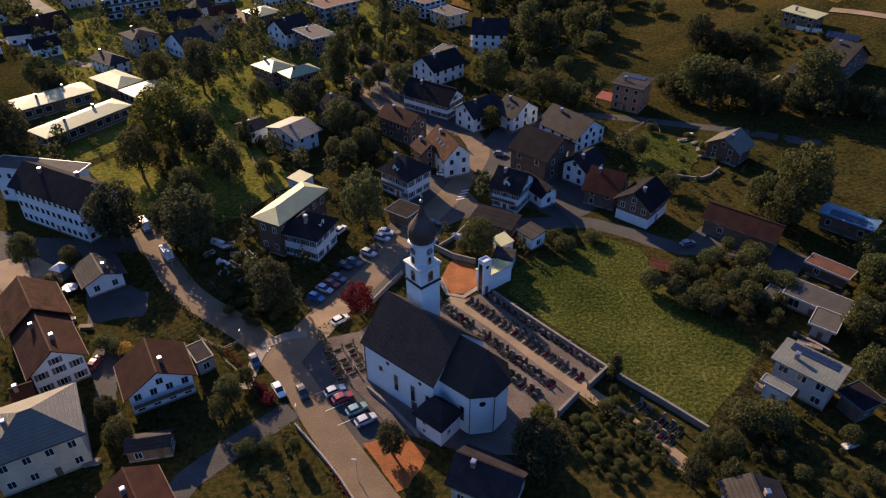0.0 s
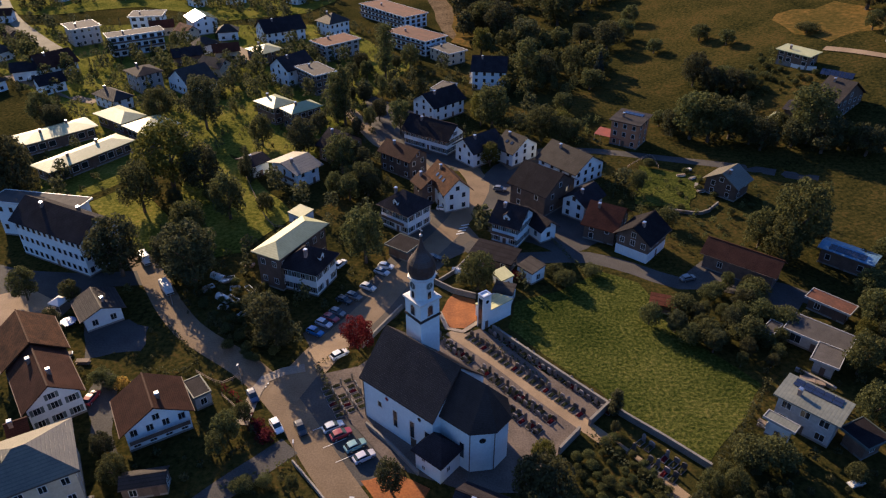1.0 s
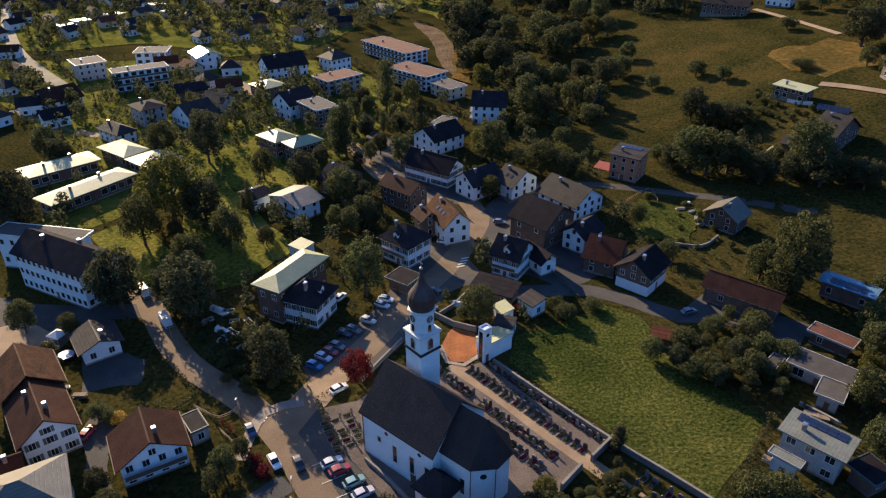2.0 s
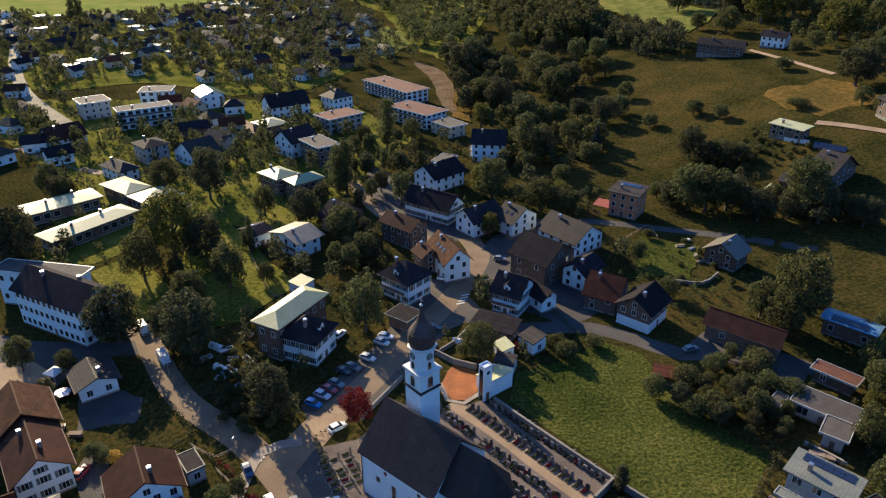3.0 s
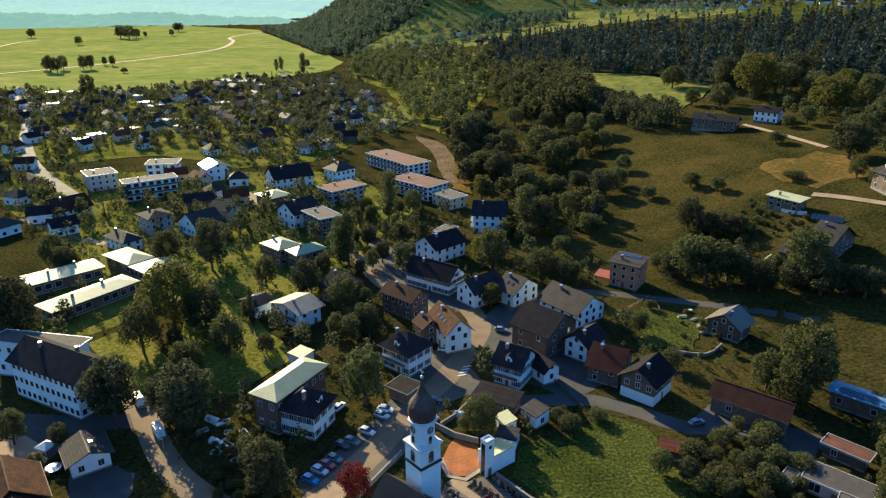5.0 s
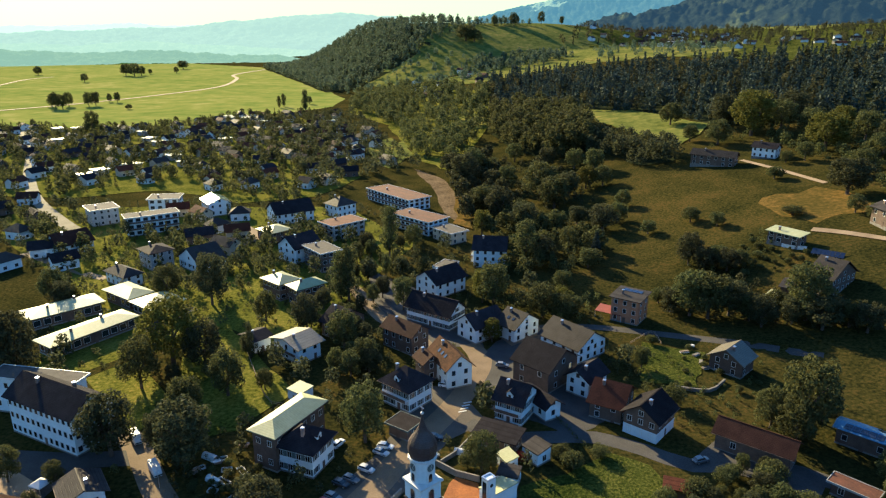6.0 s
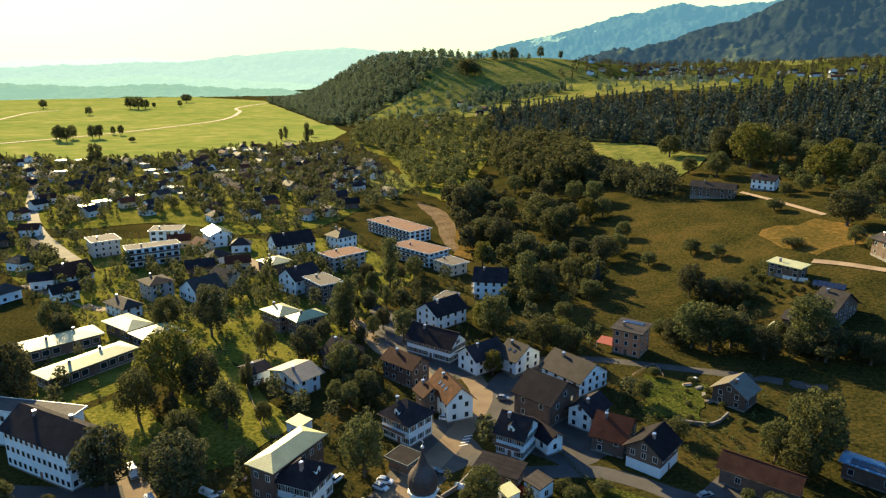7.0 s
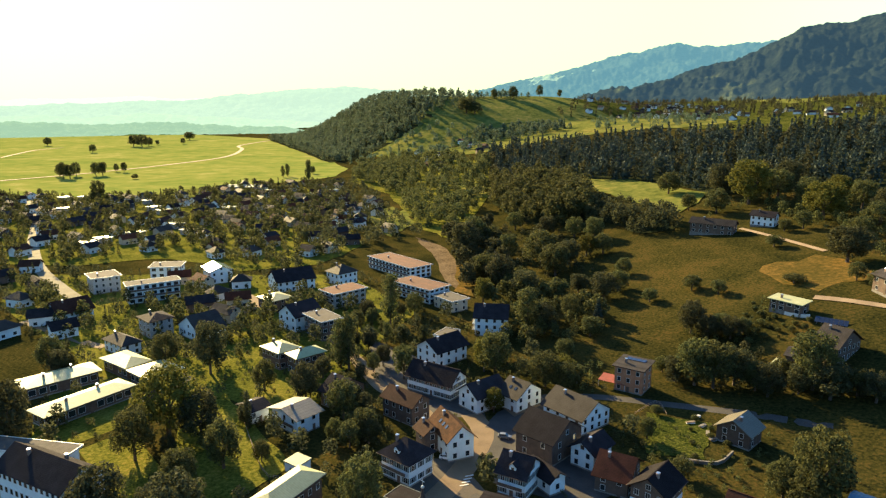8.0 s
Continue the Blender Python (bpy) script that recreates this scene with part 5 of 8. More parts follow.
def fence(pts, height):
    c = curve_points(pts, 2.2)
    o = c[0]
    ob = thing("fence", pose(o.x, o.y, 0), "low weathered wooden garden fence with rails", "fence", "garden fences")
    for i, p in enumerate(c):
        z = ground_z(p.x, p.y)
        bm = bmesh.new()
        box(bm, -0.06, 0.06, -0.06, 0.06, -0.4, height)
        q = part("post", bm, M["fence"], ob)
        q.location = (p.x - o.x, p.y - o.y, z)
        if i:
            a, b = c[i - 1] - o, p - o
            za, zb = ground_z(c[i - 1].x, c[i - 1].y), z
            for h in (0.45, 0.9):
                bm = bmesh.new()
                limb(bm, (a.x, a.y, za + height * h), (b.x, b.y, zb + height * h), 0.06, 0.06, 4)
                part("rail", bm, M["fence"], ob)
    return ob


# ---- distance: ridges beyond the valley, haze put in as glow and pale tint ----
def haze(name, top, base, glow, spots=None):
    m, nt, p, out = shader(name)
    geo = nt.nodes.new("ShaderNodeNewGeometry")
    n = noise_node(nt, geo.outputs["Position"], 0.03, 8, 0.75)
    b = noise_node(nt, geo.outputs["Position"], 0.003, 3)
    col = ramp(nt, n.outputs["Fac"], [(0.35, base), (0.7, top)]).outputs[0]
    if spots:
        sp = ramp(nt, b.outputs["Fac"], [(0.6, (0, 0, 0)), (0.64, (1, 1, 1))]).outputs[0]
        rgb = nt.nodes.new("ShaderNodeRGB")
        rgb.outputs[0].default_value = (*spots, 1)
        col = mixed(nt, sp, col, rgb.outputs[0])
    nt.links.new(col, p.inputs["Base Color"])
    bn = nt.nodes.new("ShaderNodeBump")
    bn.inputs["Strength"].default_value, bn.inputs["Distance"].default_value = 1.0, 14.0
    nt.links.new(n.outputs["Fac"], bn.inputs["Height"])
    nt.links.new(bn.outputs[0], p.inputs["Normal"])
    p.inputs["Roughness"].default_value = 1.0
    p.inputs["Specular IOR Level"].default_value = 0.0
    # even emission stands in for the haze in front of the slope
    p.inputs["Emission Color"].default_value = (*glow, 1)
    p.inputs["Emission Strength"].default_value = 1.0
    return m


def ridge(name, crest, near, far, foot_z, material, label, rough, seed):
    """A mountain side: azimuth in degrees to the right and crest height; from near to far range."""
    az = np.linspace(crest[0][0], crest[-1][0], 380)
    top = np.interp(az, [c[0] for c in crest], [c[1] for c in crest])
    v, f, rows = [], [], 40
    for j in range(rows):
        g = j / (rows - 1)
        r = near + (far - near) * g
        for i, a in enumerate(az):
            x, y = math.sin(radians(a)) * r, math.cos(radians(a)) * r
            bump = rough * (noise.noise(Vector((x * 0.004 + seed, y * 0.004, 0))) + 0.45 * noise.noise(Vector((x * 0.02, y * 0.02, seed))) + 0.3 * noise.noise(Vector((x * 0.07, y * 0.07, seed))))
            z = foot_z + (top[i] - foot_z) * g ** 0.85 + bump * (0.25 + 0.35 * math.sin(math.pi * g) + 0.15 * g)
            v.append((x, y, z))
    n = len(az)
    for j in range(rows - 1):
        for i in range(n - 1):
            k = j * n + i
            f.append((k, k + 1, k + n + 1, k + n))
    return tagged(new(name, mesh_from(name, v, f, material, True)), label, "backdrop", kind="structure")


# ---- roads, squares and fields ----
ribbon('road', [(-8.2, 64.5), (-12.6, 70.4), (-16.9, 76.4), (-23.0, 85.2), (-28.4, 93.8), (-34.2, 101.3), (-42.4, 109.5), (-49.8, 115.0), (-58.0, 121.6), (-66.0, 131.3), (-74.4, 143.6), (-87.9, 159.5)], 6.3, M['asphalt'], 0.018, 'grey asphalt village street in low sun', 'road')
ribbon('road', [(-32.6, 100.3), (-27.5, 112.4), (-21.2, 122.2), (-15.3, 133.0), (-10.0, 145.2), (-2.1, 158.9), (2.6, 168.1), (7.9, 181.4), (11.0, 194.5), (7.8, 206.8)], 7.0, M['asphalt'], 0.021, 'asphalt street that crosses the village square', 'road')
patch('square', [(-27.4, 111.5), (-18.2, 117.1), (-11.1, 126.3), (0.9, 150.5), (11.0, 158.9), (2.7, 178.0), (-4.8, 178.0), (-7.8, 166.6), (-12.8, 156.1), (-17.7, 142.7), (-24.9, 130.8), (-31.9, 120.2)], M['shade_asphalt'], 0.013, 'asphalt village square with parked cars', 'square')
# both lanes: shade of houses and trees put into a darker asphalt
ribbon('road', [(5.6, 158.3), (14.4, 151.7), (26.3, 151.7), (38.2, 151.6), (48.9, 146.2), (58.7, 139.8), (71.8, 140.9), (83.1, 137.2), (89.4, 132.5)], 5.5, M['dark_asphalt'], 0.027, 'narrow asphalt lane between the houses', 'road')
ribbon('road', [(13.8, 196.4), (22.1, 211.0), (34.6, 220.1), (52.2, 220.0), (70.5, 215.2), (96.2, 206.5), (118.1, 194.1)], 4.5, M['dark_asphalt'], 0.030, 'lane along the foot of the slope', 'road')
ribbon('driveway', [(-28.6, 87.6), (-32.5, 83.6), (-38.3, 77.9), (-43.4, 72.1), (-45.5, 66.7)], 5.0, M['dark_asphalt'], 0.033, 'grey paved driveway', 'driveway')
patch('graveyard', [(-1.8, 117.1), (8.5, 122.0), (18.8, 109.5), (31.1, 96.9), (25.4, 90.9), (21.0, 86.0), (12.7, 93.9), (5.3, 103.5), (-0.8, 111.4)], M['yard_gravel'], 0.036, 'pale gravelled graveyard', 'graveyard')
ribbon('path', [(1.4, 121.0), (11.6, 110.4), (20.0, 100.1), (29.5, 89.5), (36.9, 80.7), (42.0, 74.1)], 3.2, M['gravel'], 0.039, 'tan gravel path of the graveyard', 'path')
patch('court', [(0.8, 132.9), (2.2, 135.3), (7.4, 132.9), (7.6, 125.2), (4.6, 122.0), (1.4, 122.1), (-0.8, 127.4)], M['clay'], 0.042, 'orange clay courtyard', 'courtyard')
patch('field', [(16.4, 131.7), (28.6, 136.3), (39.9, 144.9), (48.9, 139.8), (52.2, 126.0), (57.6, 113.9), (65.2, 103.2), (56.2, 92.2), (47.9, 83.3), (34.2, 96.9), (20.0, 115.0), (14.9, 122.0)], M['meadow'], 0.045, 'green mown hay meadow', 'meadow', 7)
patch('verge', [(-14.6, 79.7), (-8.7, 81.6), (-2.5, 77.8), (-6.2, 70.3), (-8.0, 69.8)], M['clay'], 0.048, 'orange dry soil beside the street', 'verge', 2.5)
patch('dry_field', [(149.4, 320.6), (161.3, 329.3), (170.4, 325.5), (180.7, 329.8), (187.9, 318.2), (190.3, 304.2), (188.3, 288.5), (179.2, 285.1), (171.3, 288.0), (158.6, 282.0), (155.5, 292.4), (150.6, 297.6), (151.1, 309.7)], M['dry'], 0.051, 'orange dry mown slope', 'field', 12)

# ---- houses ----
house('long house with pale sheet-metal hipped roof', -38.2, 146.3, -28, 8.7, 20.0, 9.8, rise=1.8, roof='hip', axis='y', wall='timber', tiles='r_pale', over=0.9, chim=0)
house('white villa with dark hipped roof and shuttered windows', -33.4, 140.4, -22, 11.6, 11.0, 6.9, rise=4, roof='hip', axis='y', tiles='r_dark', shutters=True, cols=2.2, dormers=1)
house('long white school building with dark roof', -98.1, 153.4, -27, 26.9, 13.0, 10.4, rise=4.5, tiles='r_dark', floors=3, cols=2.0, chim=2)
house('small white house with grey gabled roof', -79.8, 126.4, 37, 9.7, 10.1, 3.7, rise=2.0, axis='y', tiles='r_grey', floors=1)
house('large white farmhouse with a dark brown tiled roof', -77.8, 99.0, 38, 11.0, 15.6, 5.8, rise=4.2, axis='y', tiles='r_brown', shutters=True, chim=2)
house('older rear barn of the farmhouse with weathered rusty tiles', -86.2, 109.7, 38, 12.6, 13.6, 6.2, rise=4.6, axis='y', tiles='r_rust', wall='timber', chim=0, cols=4)
house('cream house with hipped tiled roof', -69.6, 77.2, 30, 15.4, 13.4, 8.2, rise=3.4, roof='hip', wall='cream', tiles='r_gloss')
house('white house with brown gabled roof', -54.9, 92.9, 31, 13.1, 10.8, 5.0, rise=3, axis='y', tiles='r_brown', balcony=((3, 1),))
house('house with brown tiled roof and chimneys', -46.4, 62.5, 127, 13.7, 9.7, 5.8, rise=3, tiles='r_brown', chim=2)
house('low garage with a dark roof', -51.3, 77.9, 11, 7.8, 3.9, 3.0, rise=1, tiles='r_grey', floors=1, chim=0, over=0.3, wall='timber')
house('low grey garage with a dark flat roof', -48.8, 99.6, -52, 6.0, 3.6, 3.5, rise=0, roof='flat', tiles='r_dark', wall='grey', floors=1, chim=0, over=0.2)
house('white inn with balconies and dark roof', 18.7, 162.1, -31, 9.4, 11.0, 6.3, rise=4.2, tiles='r_dark', shutters=True, cols=2.0, balcony=((0, 1), (0, 0.1)), dormers=1)
house('low annex with dark roof', 25.9, 164.0, 32, 6.8, 11.3, 4.0, rise=2.5, axis='y', tiles='r_dark', floors=1, chim=0)
house('white half-timbered house with red tiled roof', 1.2, 183.6, -66, 15.5, 9.6, 6.2, rise=4.4, tiles='r_rust', skylights=3)
house('old house with weathered brown roof', -13.2, 204.8, -41, 14.8, 9.7, 6.5, rise=3, tiles='r_brown', wall='timber')
house('white house with dark hipped roof on the square', -10.9, 169.5, -40, 12.0, 11.0, 6.8, rise=4.2, roof='hip', tiles='r_dark', shutters=True, dormers=1, cols=2.1, balcony=((0, 1),))
house('long white house with blue-grey roof', -3.7, 225.6, -35, 20.3, 11.5, 5.4, rise=4.5, tiles='r_dark', cols=2.0, shutters=True)
house('white three-storey house with dark roof', -2.0, 256.1, -47, 13.8, 17.4, 5.9, rise=4, tiles='r_dark', axis='y')
house('flat-roofed shed with pale roof', -0.0, 277.5, -28, 7.3, 11.4, 4.0, rise=0, roof='flat', tiles='r_gravel', floors=1, chim=0, over=0.2)
house('white gabled house with dark roof', 11.8, 213.8, -51, 11.0, 14.5, 5.4, rise=4, axis='y', tiles='r_dark')
house('white gabled house with roof windows', 24.4, 213.8, -48, 9.7, 13.8, 5.0, rise=4, tiles='r_grey', skylights=2)
house('farm building with grey roof', 40.9, 201.7, -51, 17.4, 15.0, 5.0, rise=3.5, tiles='r_grey')
house('dark timber barn with a wide roof', 29.4, 182.7, -44, 14.4, 16.2, 6.9, rise=3.5, tiles='r_dark', wall='timber', chim=0, cols=5)
house('small white house with dark roof', 40.4, 176.2, -43, 9.0, 11.3, 5.2, rise=3, tiles='r_dark', axis='y')
house('timber house with red tiled roof', 45.1, 164.9, -30, 10.3, 14.0, 4.6, rise=3.4, tiles='r_red', wall='timber')
house('wooden chalet with a white base storey', 52.5, 155.5, -41, 10.8, 12.2, 5.8, rise=3.8, axis='y', tiles='r_dark', wall='timber', lower='white')
house('long barn with brown roof', 75.3, 144.4, -39, 18.9, 8.9, 4.6, rise=2.5, tiles='r_brown', wall='timber', floors=1, chim=0, cols=6)
house('long shed with a blue metal roof', 103.5, 147.3, -44, 13.5, 6.9, 4.6, rise=0.8, tiles='r_blue', wall='timber', floors=1, chim=0, panels=10)
house('flat-roofed bungalow with glass front', 81.5, 115.8, -43, 13.1, 7.5, 3.7, rise=0, roof='flat', tiles='r_gravel', wall='grey', floors=1, chim=0, winw=2.2, winh=2.0, cols=2.8)
house('flat-roofed wing of the bungalow', 79.8, 108.3, -39, 5.6, 7.0, 3.8, rise=0, roof='flat', tiles='r_gravel', wall='grey', floors=1, chim=0)
house('modern house with solar panels on its roof', 68.6, 92.5, -45, 12.0, 7.4, 6.7, rise=0.5, roof='shed', tiles='r_zinc', wall='grey', chim=1, panels=10, winw=1.6)
house('low terrace wing with flat roof', 61.8, 89.2, -46, 5.9, 2.5, 4.6, rise=0, roof='flat', tiles='r_zinc', floors=1, chim=0)
house('low garage wing with flat roof', 76.2, 86.9, -65, 6.0, 6.3, 4.0, rise=0, roof='flat', tiles='r_dark', wall='timber', floors=1, chim=0)
house('dark timber house with grey gabled roof', 87.1, 188.9, -46, 11.6, 10.5, 4.6, rise=3, axis='y', tiles='r_gloss', wall='timber')
house('orange larch-clad house with a shallow roof', 65.8, 227.9, -35, 11.7, 11.5, 9.2, rise=0.6, roof='shed', tiles='r_grey', wall='larch', floors=3, panels=8)
house('house with pale roof on the slope', 141.0, 271.7, -55, 14.9, 8.0, 4.8, rise=0.8, roof='shed', tiles='r_pale', wall='timber', winw=1.8, cols=2.8)
house('dark timber house among the trees', 139.7, 233.5, -55, 10.2, 18.5, 5.8, rise=3, tiles='r_grey', wall='timber')
house('white house with a shallow grey roof and wide eaves', -47.4, 198.3, -41, 15.3, 11.0, 5.7, rise=2, axis='y', tiles='r_gloss', over=1.3, balcony=((3, 1),))
house('small white garden house with dark roof', -62.0, 203.6, -42, 9.4, 7.8, 4.6, rise=1.5, axis='y', tiles='r_dark', floors=1)
house('apartment house with pale hipped roof', -64.8, 251.3, -42, 13.2, 10.5, 7.0, rise=2, roof='hip', tiles='r_pale', axis='x', wall='timber', winw=1.8, cols=2.6)
house('apartment house with pale hipped roof', -53.5, 245.3, -48, 9.0, 13.7, 7.0, rise=2, roof='hip', tiles='r_pale', axis='y', wall='timber', winw=1.8, cols=2.6)
house('grey apartment house with flat gravel roof', -54.3, 285.6, -51, 17.0, 11.1, 8.9, rise=0, roof='flat', tiles='r_gravel', floors=3, wall='timber', winw=1.8, cols=2.6)
house('old white house with dark gabled roof', -66.8, 297.3, -40, 14.0, 16.0, 7.0, rise=5, tiles='r_dark', axis='y')
house('apartment house with red planted flat roof', -52.7, 334.7, -47, 14.1, 20.8, 7.9, rise=0, roof='flat', tiles='r_sedum', floors=3, winw=2.2, winh=1.7, cols=3.2, balcony=((0, 1), (0, 2)), wall='grey')
house('long apartment block with red planted flat roof', -28.9, 402.3, -50, 44.0, 17.0, 7.4, rise=0, roof='flat', tiles='r_sedum', floors=3, winw=2.2, winh=1.7, cols=3.2, balcony=((0, 1), (0, 2)))
house('apartment block with red planted flat roof', -13.9, 346.7, -44, 29.5, 15.8, 7.7, rise=0, roof='flat', tiles='r_sedum', floors=3, winw=2.2, winh=1.7, cols=3.2, balcony=((0, 1), (0, 2)))
house('beige house with flat roof', 1.8, 326.4, -52, 16.5, 11.4, 5.9, rise=0, roof='flat', tiles='r_gravel', wall='cream')
house('tall white house with dark roof and balconies', 19.8, 289.8, -8, 15.5, 15.5, 8.3, rise=4.6, tiles='r_dark', floors=3, balcony=((3, 1), (3, 2)))
house('long school wing with pale metal roof', -119.7, 209.6, 57, 31.2, 10.8, 4.6, rise=1.4, roof='hip', tiles='r_pale', wall='timber', floors=1, chim=2, over=1.2, winw=2.2, winh=2.0, cols=2.9)
house('long school wing with pale metal roof', -138.3, 228.2, 45, 25.6, 12.2, 4.6, rise=1.4, roof='hip', tiles='r_pale', wall='timber', floors=1, chim=2, over=1.2, winw=2.2, winh=2.0, cols=2.9)
house('school hall with pale pyramid roof', -121.2, 243.1, -36, 18.7, 11.0, 5.0, rise=2, roof='hip', tiles='r_pale', wall='timber', floors=1, chim=0, over=1.2, winw=2.2, winh=2.0, cols=2.9)
house('school hall with pale pyramid roof', -105.9, 233.2, -38, 14.9, 14.7, 5.0, rise=2, roof='hip', tiles='r_pale', wall='timber', floors=1, chim=0, over=1.2, winw=2.2, winh=2.0, cols=2.9)
house('white apartment block with flat roof', -152.6, 341.8, 33, 26.8, 10.7, 9.9, rise=0, roof='flat', tiles='r_gravel', floors=3, winw=2.2, winh=1.7, cols=3.2, balcony=((0, 1), (0, 2)))
house('white apartment block with flat roof', -160.0, 379.9, 9, 17.9, 14.0, 9.9, rise=0, roof='flat', tiles='r_gravel', floors=3, winw=2.2, winh=1.7, cols=3.2)
house('grey apartment block with flat roof', -187.2, 359.9, 39, 15.4, 16.0, 8.9, rise=0, roof='flat', tiles='r_gravel', floors=3, wall='grey')
house('house with brown gabled roof', -178.0, 308.7, 50, 17.3, 16.0, 5.0, rise=4, tiles='r_brown')

# ---- more houses ----
house('low dark-roofed shed with roof lights', 13.1, 148.6, -28, 12.1, 6.9, 3.5, rise=0.9, roof='shed', tiles='r_dark', wall='timber', floors=1, chim=0)
house('small shed with a grey sunlit roof', 21.8, 142.4, -51, 5.5, 4.9, 3.5, rise=0.8, roof='shed', tiles='r_grey', floors=1, chim=0, over=0.2)
house('small lean-to shed with pale roof', 14.5, 139.4, -63, 4.7, 3.6, 3.0, rise=0.6, roof='shed', tiles='r_pale', floors=1, chim=0, over=0.2)
house('garden shed with grey metal roof', 14.4, 133.4, -19, 5.1, 4.3, 3.0, rise=0.5, roof='shed', tiles='r_grey', floors=1, chim=0, over=0.2)
house('flat-roofed terrace pavilion beside the inn', -10.7, 153.4, -35, 7.7, 6.9, 3.5, rise=0, roof='flat', tiles='r_dark', wall='timber', floors=1, chim=0)
house('white villa with hipped roof', -132.6, 264.7, -37, 16.5, 9.4, 5.0, rise=2.6, roof='hip', tiles='r_grey')
house('grey apartment house with dark roof', -128.1, 286.9, -44, 13.7, 11.9, 7.9, rise=2, roof='hip', tiles='r_dark', wall='grey', floors=3)
house('low workshop with long grey roof', -107.0, 284.5, -42, 19.4, 14.3, 4.6, rise=2.4, roof='gable', axis='y', tiles='r_grey', floors=1, chim=0)
house('white villa with dormers and grey roof', -59.7, 376.4, -44, 13.1, 14.7, 7.0, rise=4, roof='hip', tiles='r_grey')
house('gabled house with long dark roof', -85.8, 365.2, -58, 17.3, 23.0, 5.9, rise=5, axis='y', tiles='r_dark')
house('bungalow with a bright pale hipped roof', -85.9, 328.8, -44, 14.5, 13.3, 5.2, rise=2, roof='hip', tiles='r_pale', wall='timber')
house('apartment house whose smooth metal roof mirrors the sun', -131.9, 381.0, -56.5, 18, 14, 7.5, rise=2.8, tiles='mirror_roof', chim=0)
house('farmhouse on the slope with grey roof', 157.6, 399.3, -37, 26.4, 10.0, 5.8, rise=3, tiles='r_grey', wall='timber', cols=3.6, winw=1.4)
house('white house on the slope', 186.5, 397.5, -46, 15.1, 9.0, 5.8, rise=3, tiles='r_dark')
house('dark timber house at the end of the lane', 180.0, 269.5, -85, 11.4, 10.0, 6.9, rise=2, tiles='r_grey', wall='timber')
house('small pale-roofed garden cabin', 119.1, 233.2, -43, 3.2, 6.5, 3.0, rise=0.3, roof='shed', tiles='r_pale', floors=1, chim=0, over=0.2)
house('grey-roofed barn among the trees', 125.6, 235.1, -41, 4.2, 12.3, 4.6, rise=1.5, roof='gable', tiles='r_grey', wall='timber', floors=1, chim=0)
house('long low red-roofed shed on the lane', 51.2, 128.4, -20, 6.4, 3.9, 2.9, rise=0.6, roof='shed', tiles='r_red', wall='timber', floors=1, chim=0)
house('flat carport with planted roof', 89.6, 127.4, -47, 10.2, 5.0, 3.5, rise=0, roof='flat', tiles='r_sedum', wall='timber', floors=1, chim=0)
house('flat-roofed garage of pale concrete', 72.2, 118.3, -45, 2.8, 5.7, 3.2, rise=0, roof='flat', tiles='r_gravel', wall='grey', floors=1, chim=0)
house('house with grey tiled roof below the lawn', 48.3, 65.2, -0, 9.5, 5.6, 5.2, rise=2, tiles='r_grey', axis='y')
house('flat white school extension with bright roof edges', -109.7, 164.2, -11, 27.1, 7.0, 11.0, rise=0, roof='flat', tiles='r_gravel', floors=2, chim=0)
house('brown-roofed house with a white porch', -77.3, 87.6, 31, 3.8, 5.1, 4.6, rise=2, tiles='r_brown', floors=1)
house('dark house in the trees by the street', -35.3, 216.2, -38, 9.8, 14.1, 5.2, rise=3, tiles='r_dark', wall='timber')
house('pale shed by the garden', -40.9, 170.8, -36, 5.6, 5.1, 3.5, rise=0.4, roof='shed', tiles='r_pale', floors=1, chim=0, over=0.2)
house('timber house with weathered roof beside the street', -5.6, 184.3, -60, 7.2, 6.9, 5.8, rise=2.5, tiles='r_brown', wall='timber')

# ---- more surfaces ----
patch('school_yard', [(-122.7, 151.2), (-108.1, 145.8), (-91.5, 144.4), (-79.0, 145.6), (-75.2, 139.3), (-87.4, 138.2), (-89.3, 126.8), (-93.8, 122.6), (-102.4, 114.7)], M['dark_asphalt'], 0.054, 'dark asphalt school yard', 'yard')
patch('school_path', [(-111.5, 133.6), (-102.9, 138.3), (-92.1, 131.6), (-91.9, 126.8), (-98.8, 124.7), (-104.4, 120.6)], M['gravel'], 0.057, 'tan gravel walk in the sun', 'path')
patch('plain', [(-1102.7, 762), (-495, 752), (-318, 752), (-268, 862), (-190, 915), (-160, 985), (-160, 1104), (-272.5, 1436.3), (-549.1, 2158.7), (-1059.4, 2639.6), (-3245.4, 2333.0)], M['plain'], 0.295, 'flat yellow-green valley meadows', 'field', 55)
patch('meadow_strip', [(124.6, 644.1), (161.2, 603.3), (181.2, 543.1), (192.5, 503.5), (177.1, 477.7), (157.4, 458.8), (137.7, 527.3), (126.8, 579.3)], M['pasture'], 0.548, 'sunlit yellow meadow strip on the slope', 'field', 25)
patch('meadow_strip', [(9.9, 751.9), (43.8, 721.2), (41.2, 639.7), (9.0, 681.4)], M['pasture'], 0.551, 'sunlit meadow between woods', 'field', 25)
patch('knoll_meadow', [(-150, 1276), (-60, 1323), (10, 1430), (160, 1440), (240, 1430), (320, 1240), (420, 1100), (400, 960), (300, 905), (218, 985), (150, 1000), (60, 995), (-26, 1031), (-95, 1147)], M['pasture'], 0.7, 'rolling pasture over the knoll and the terrace', 'field', 30)
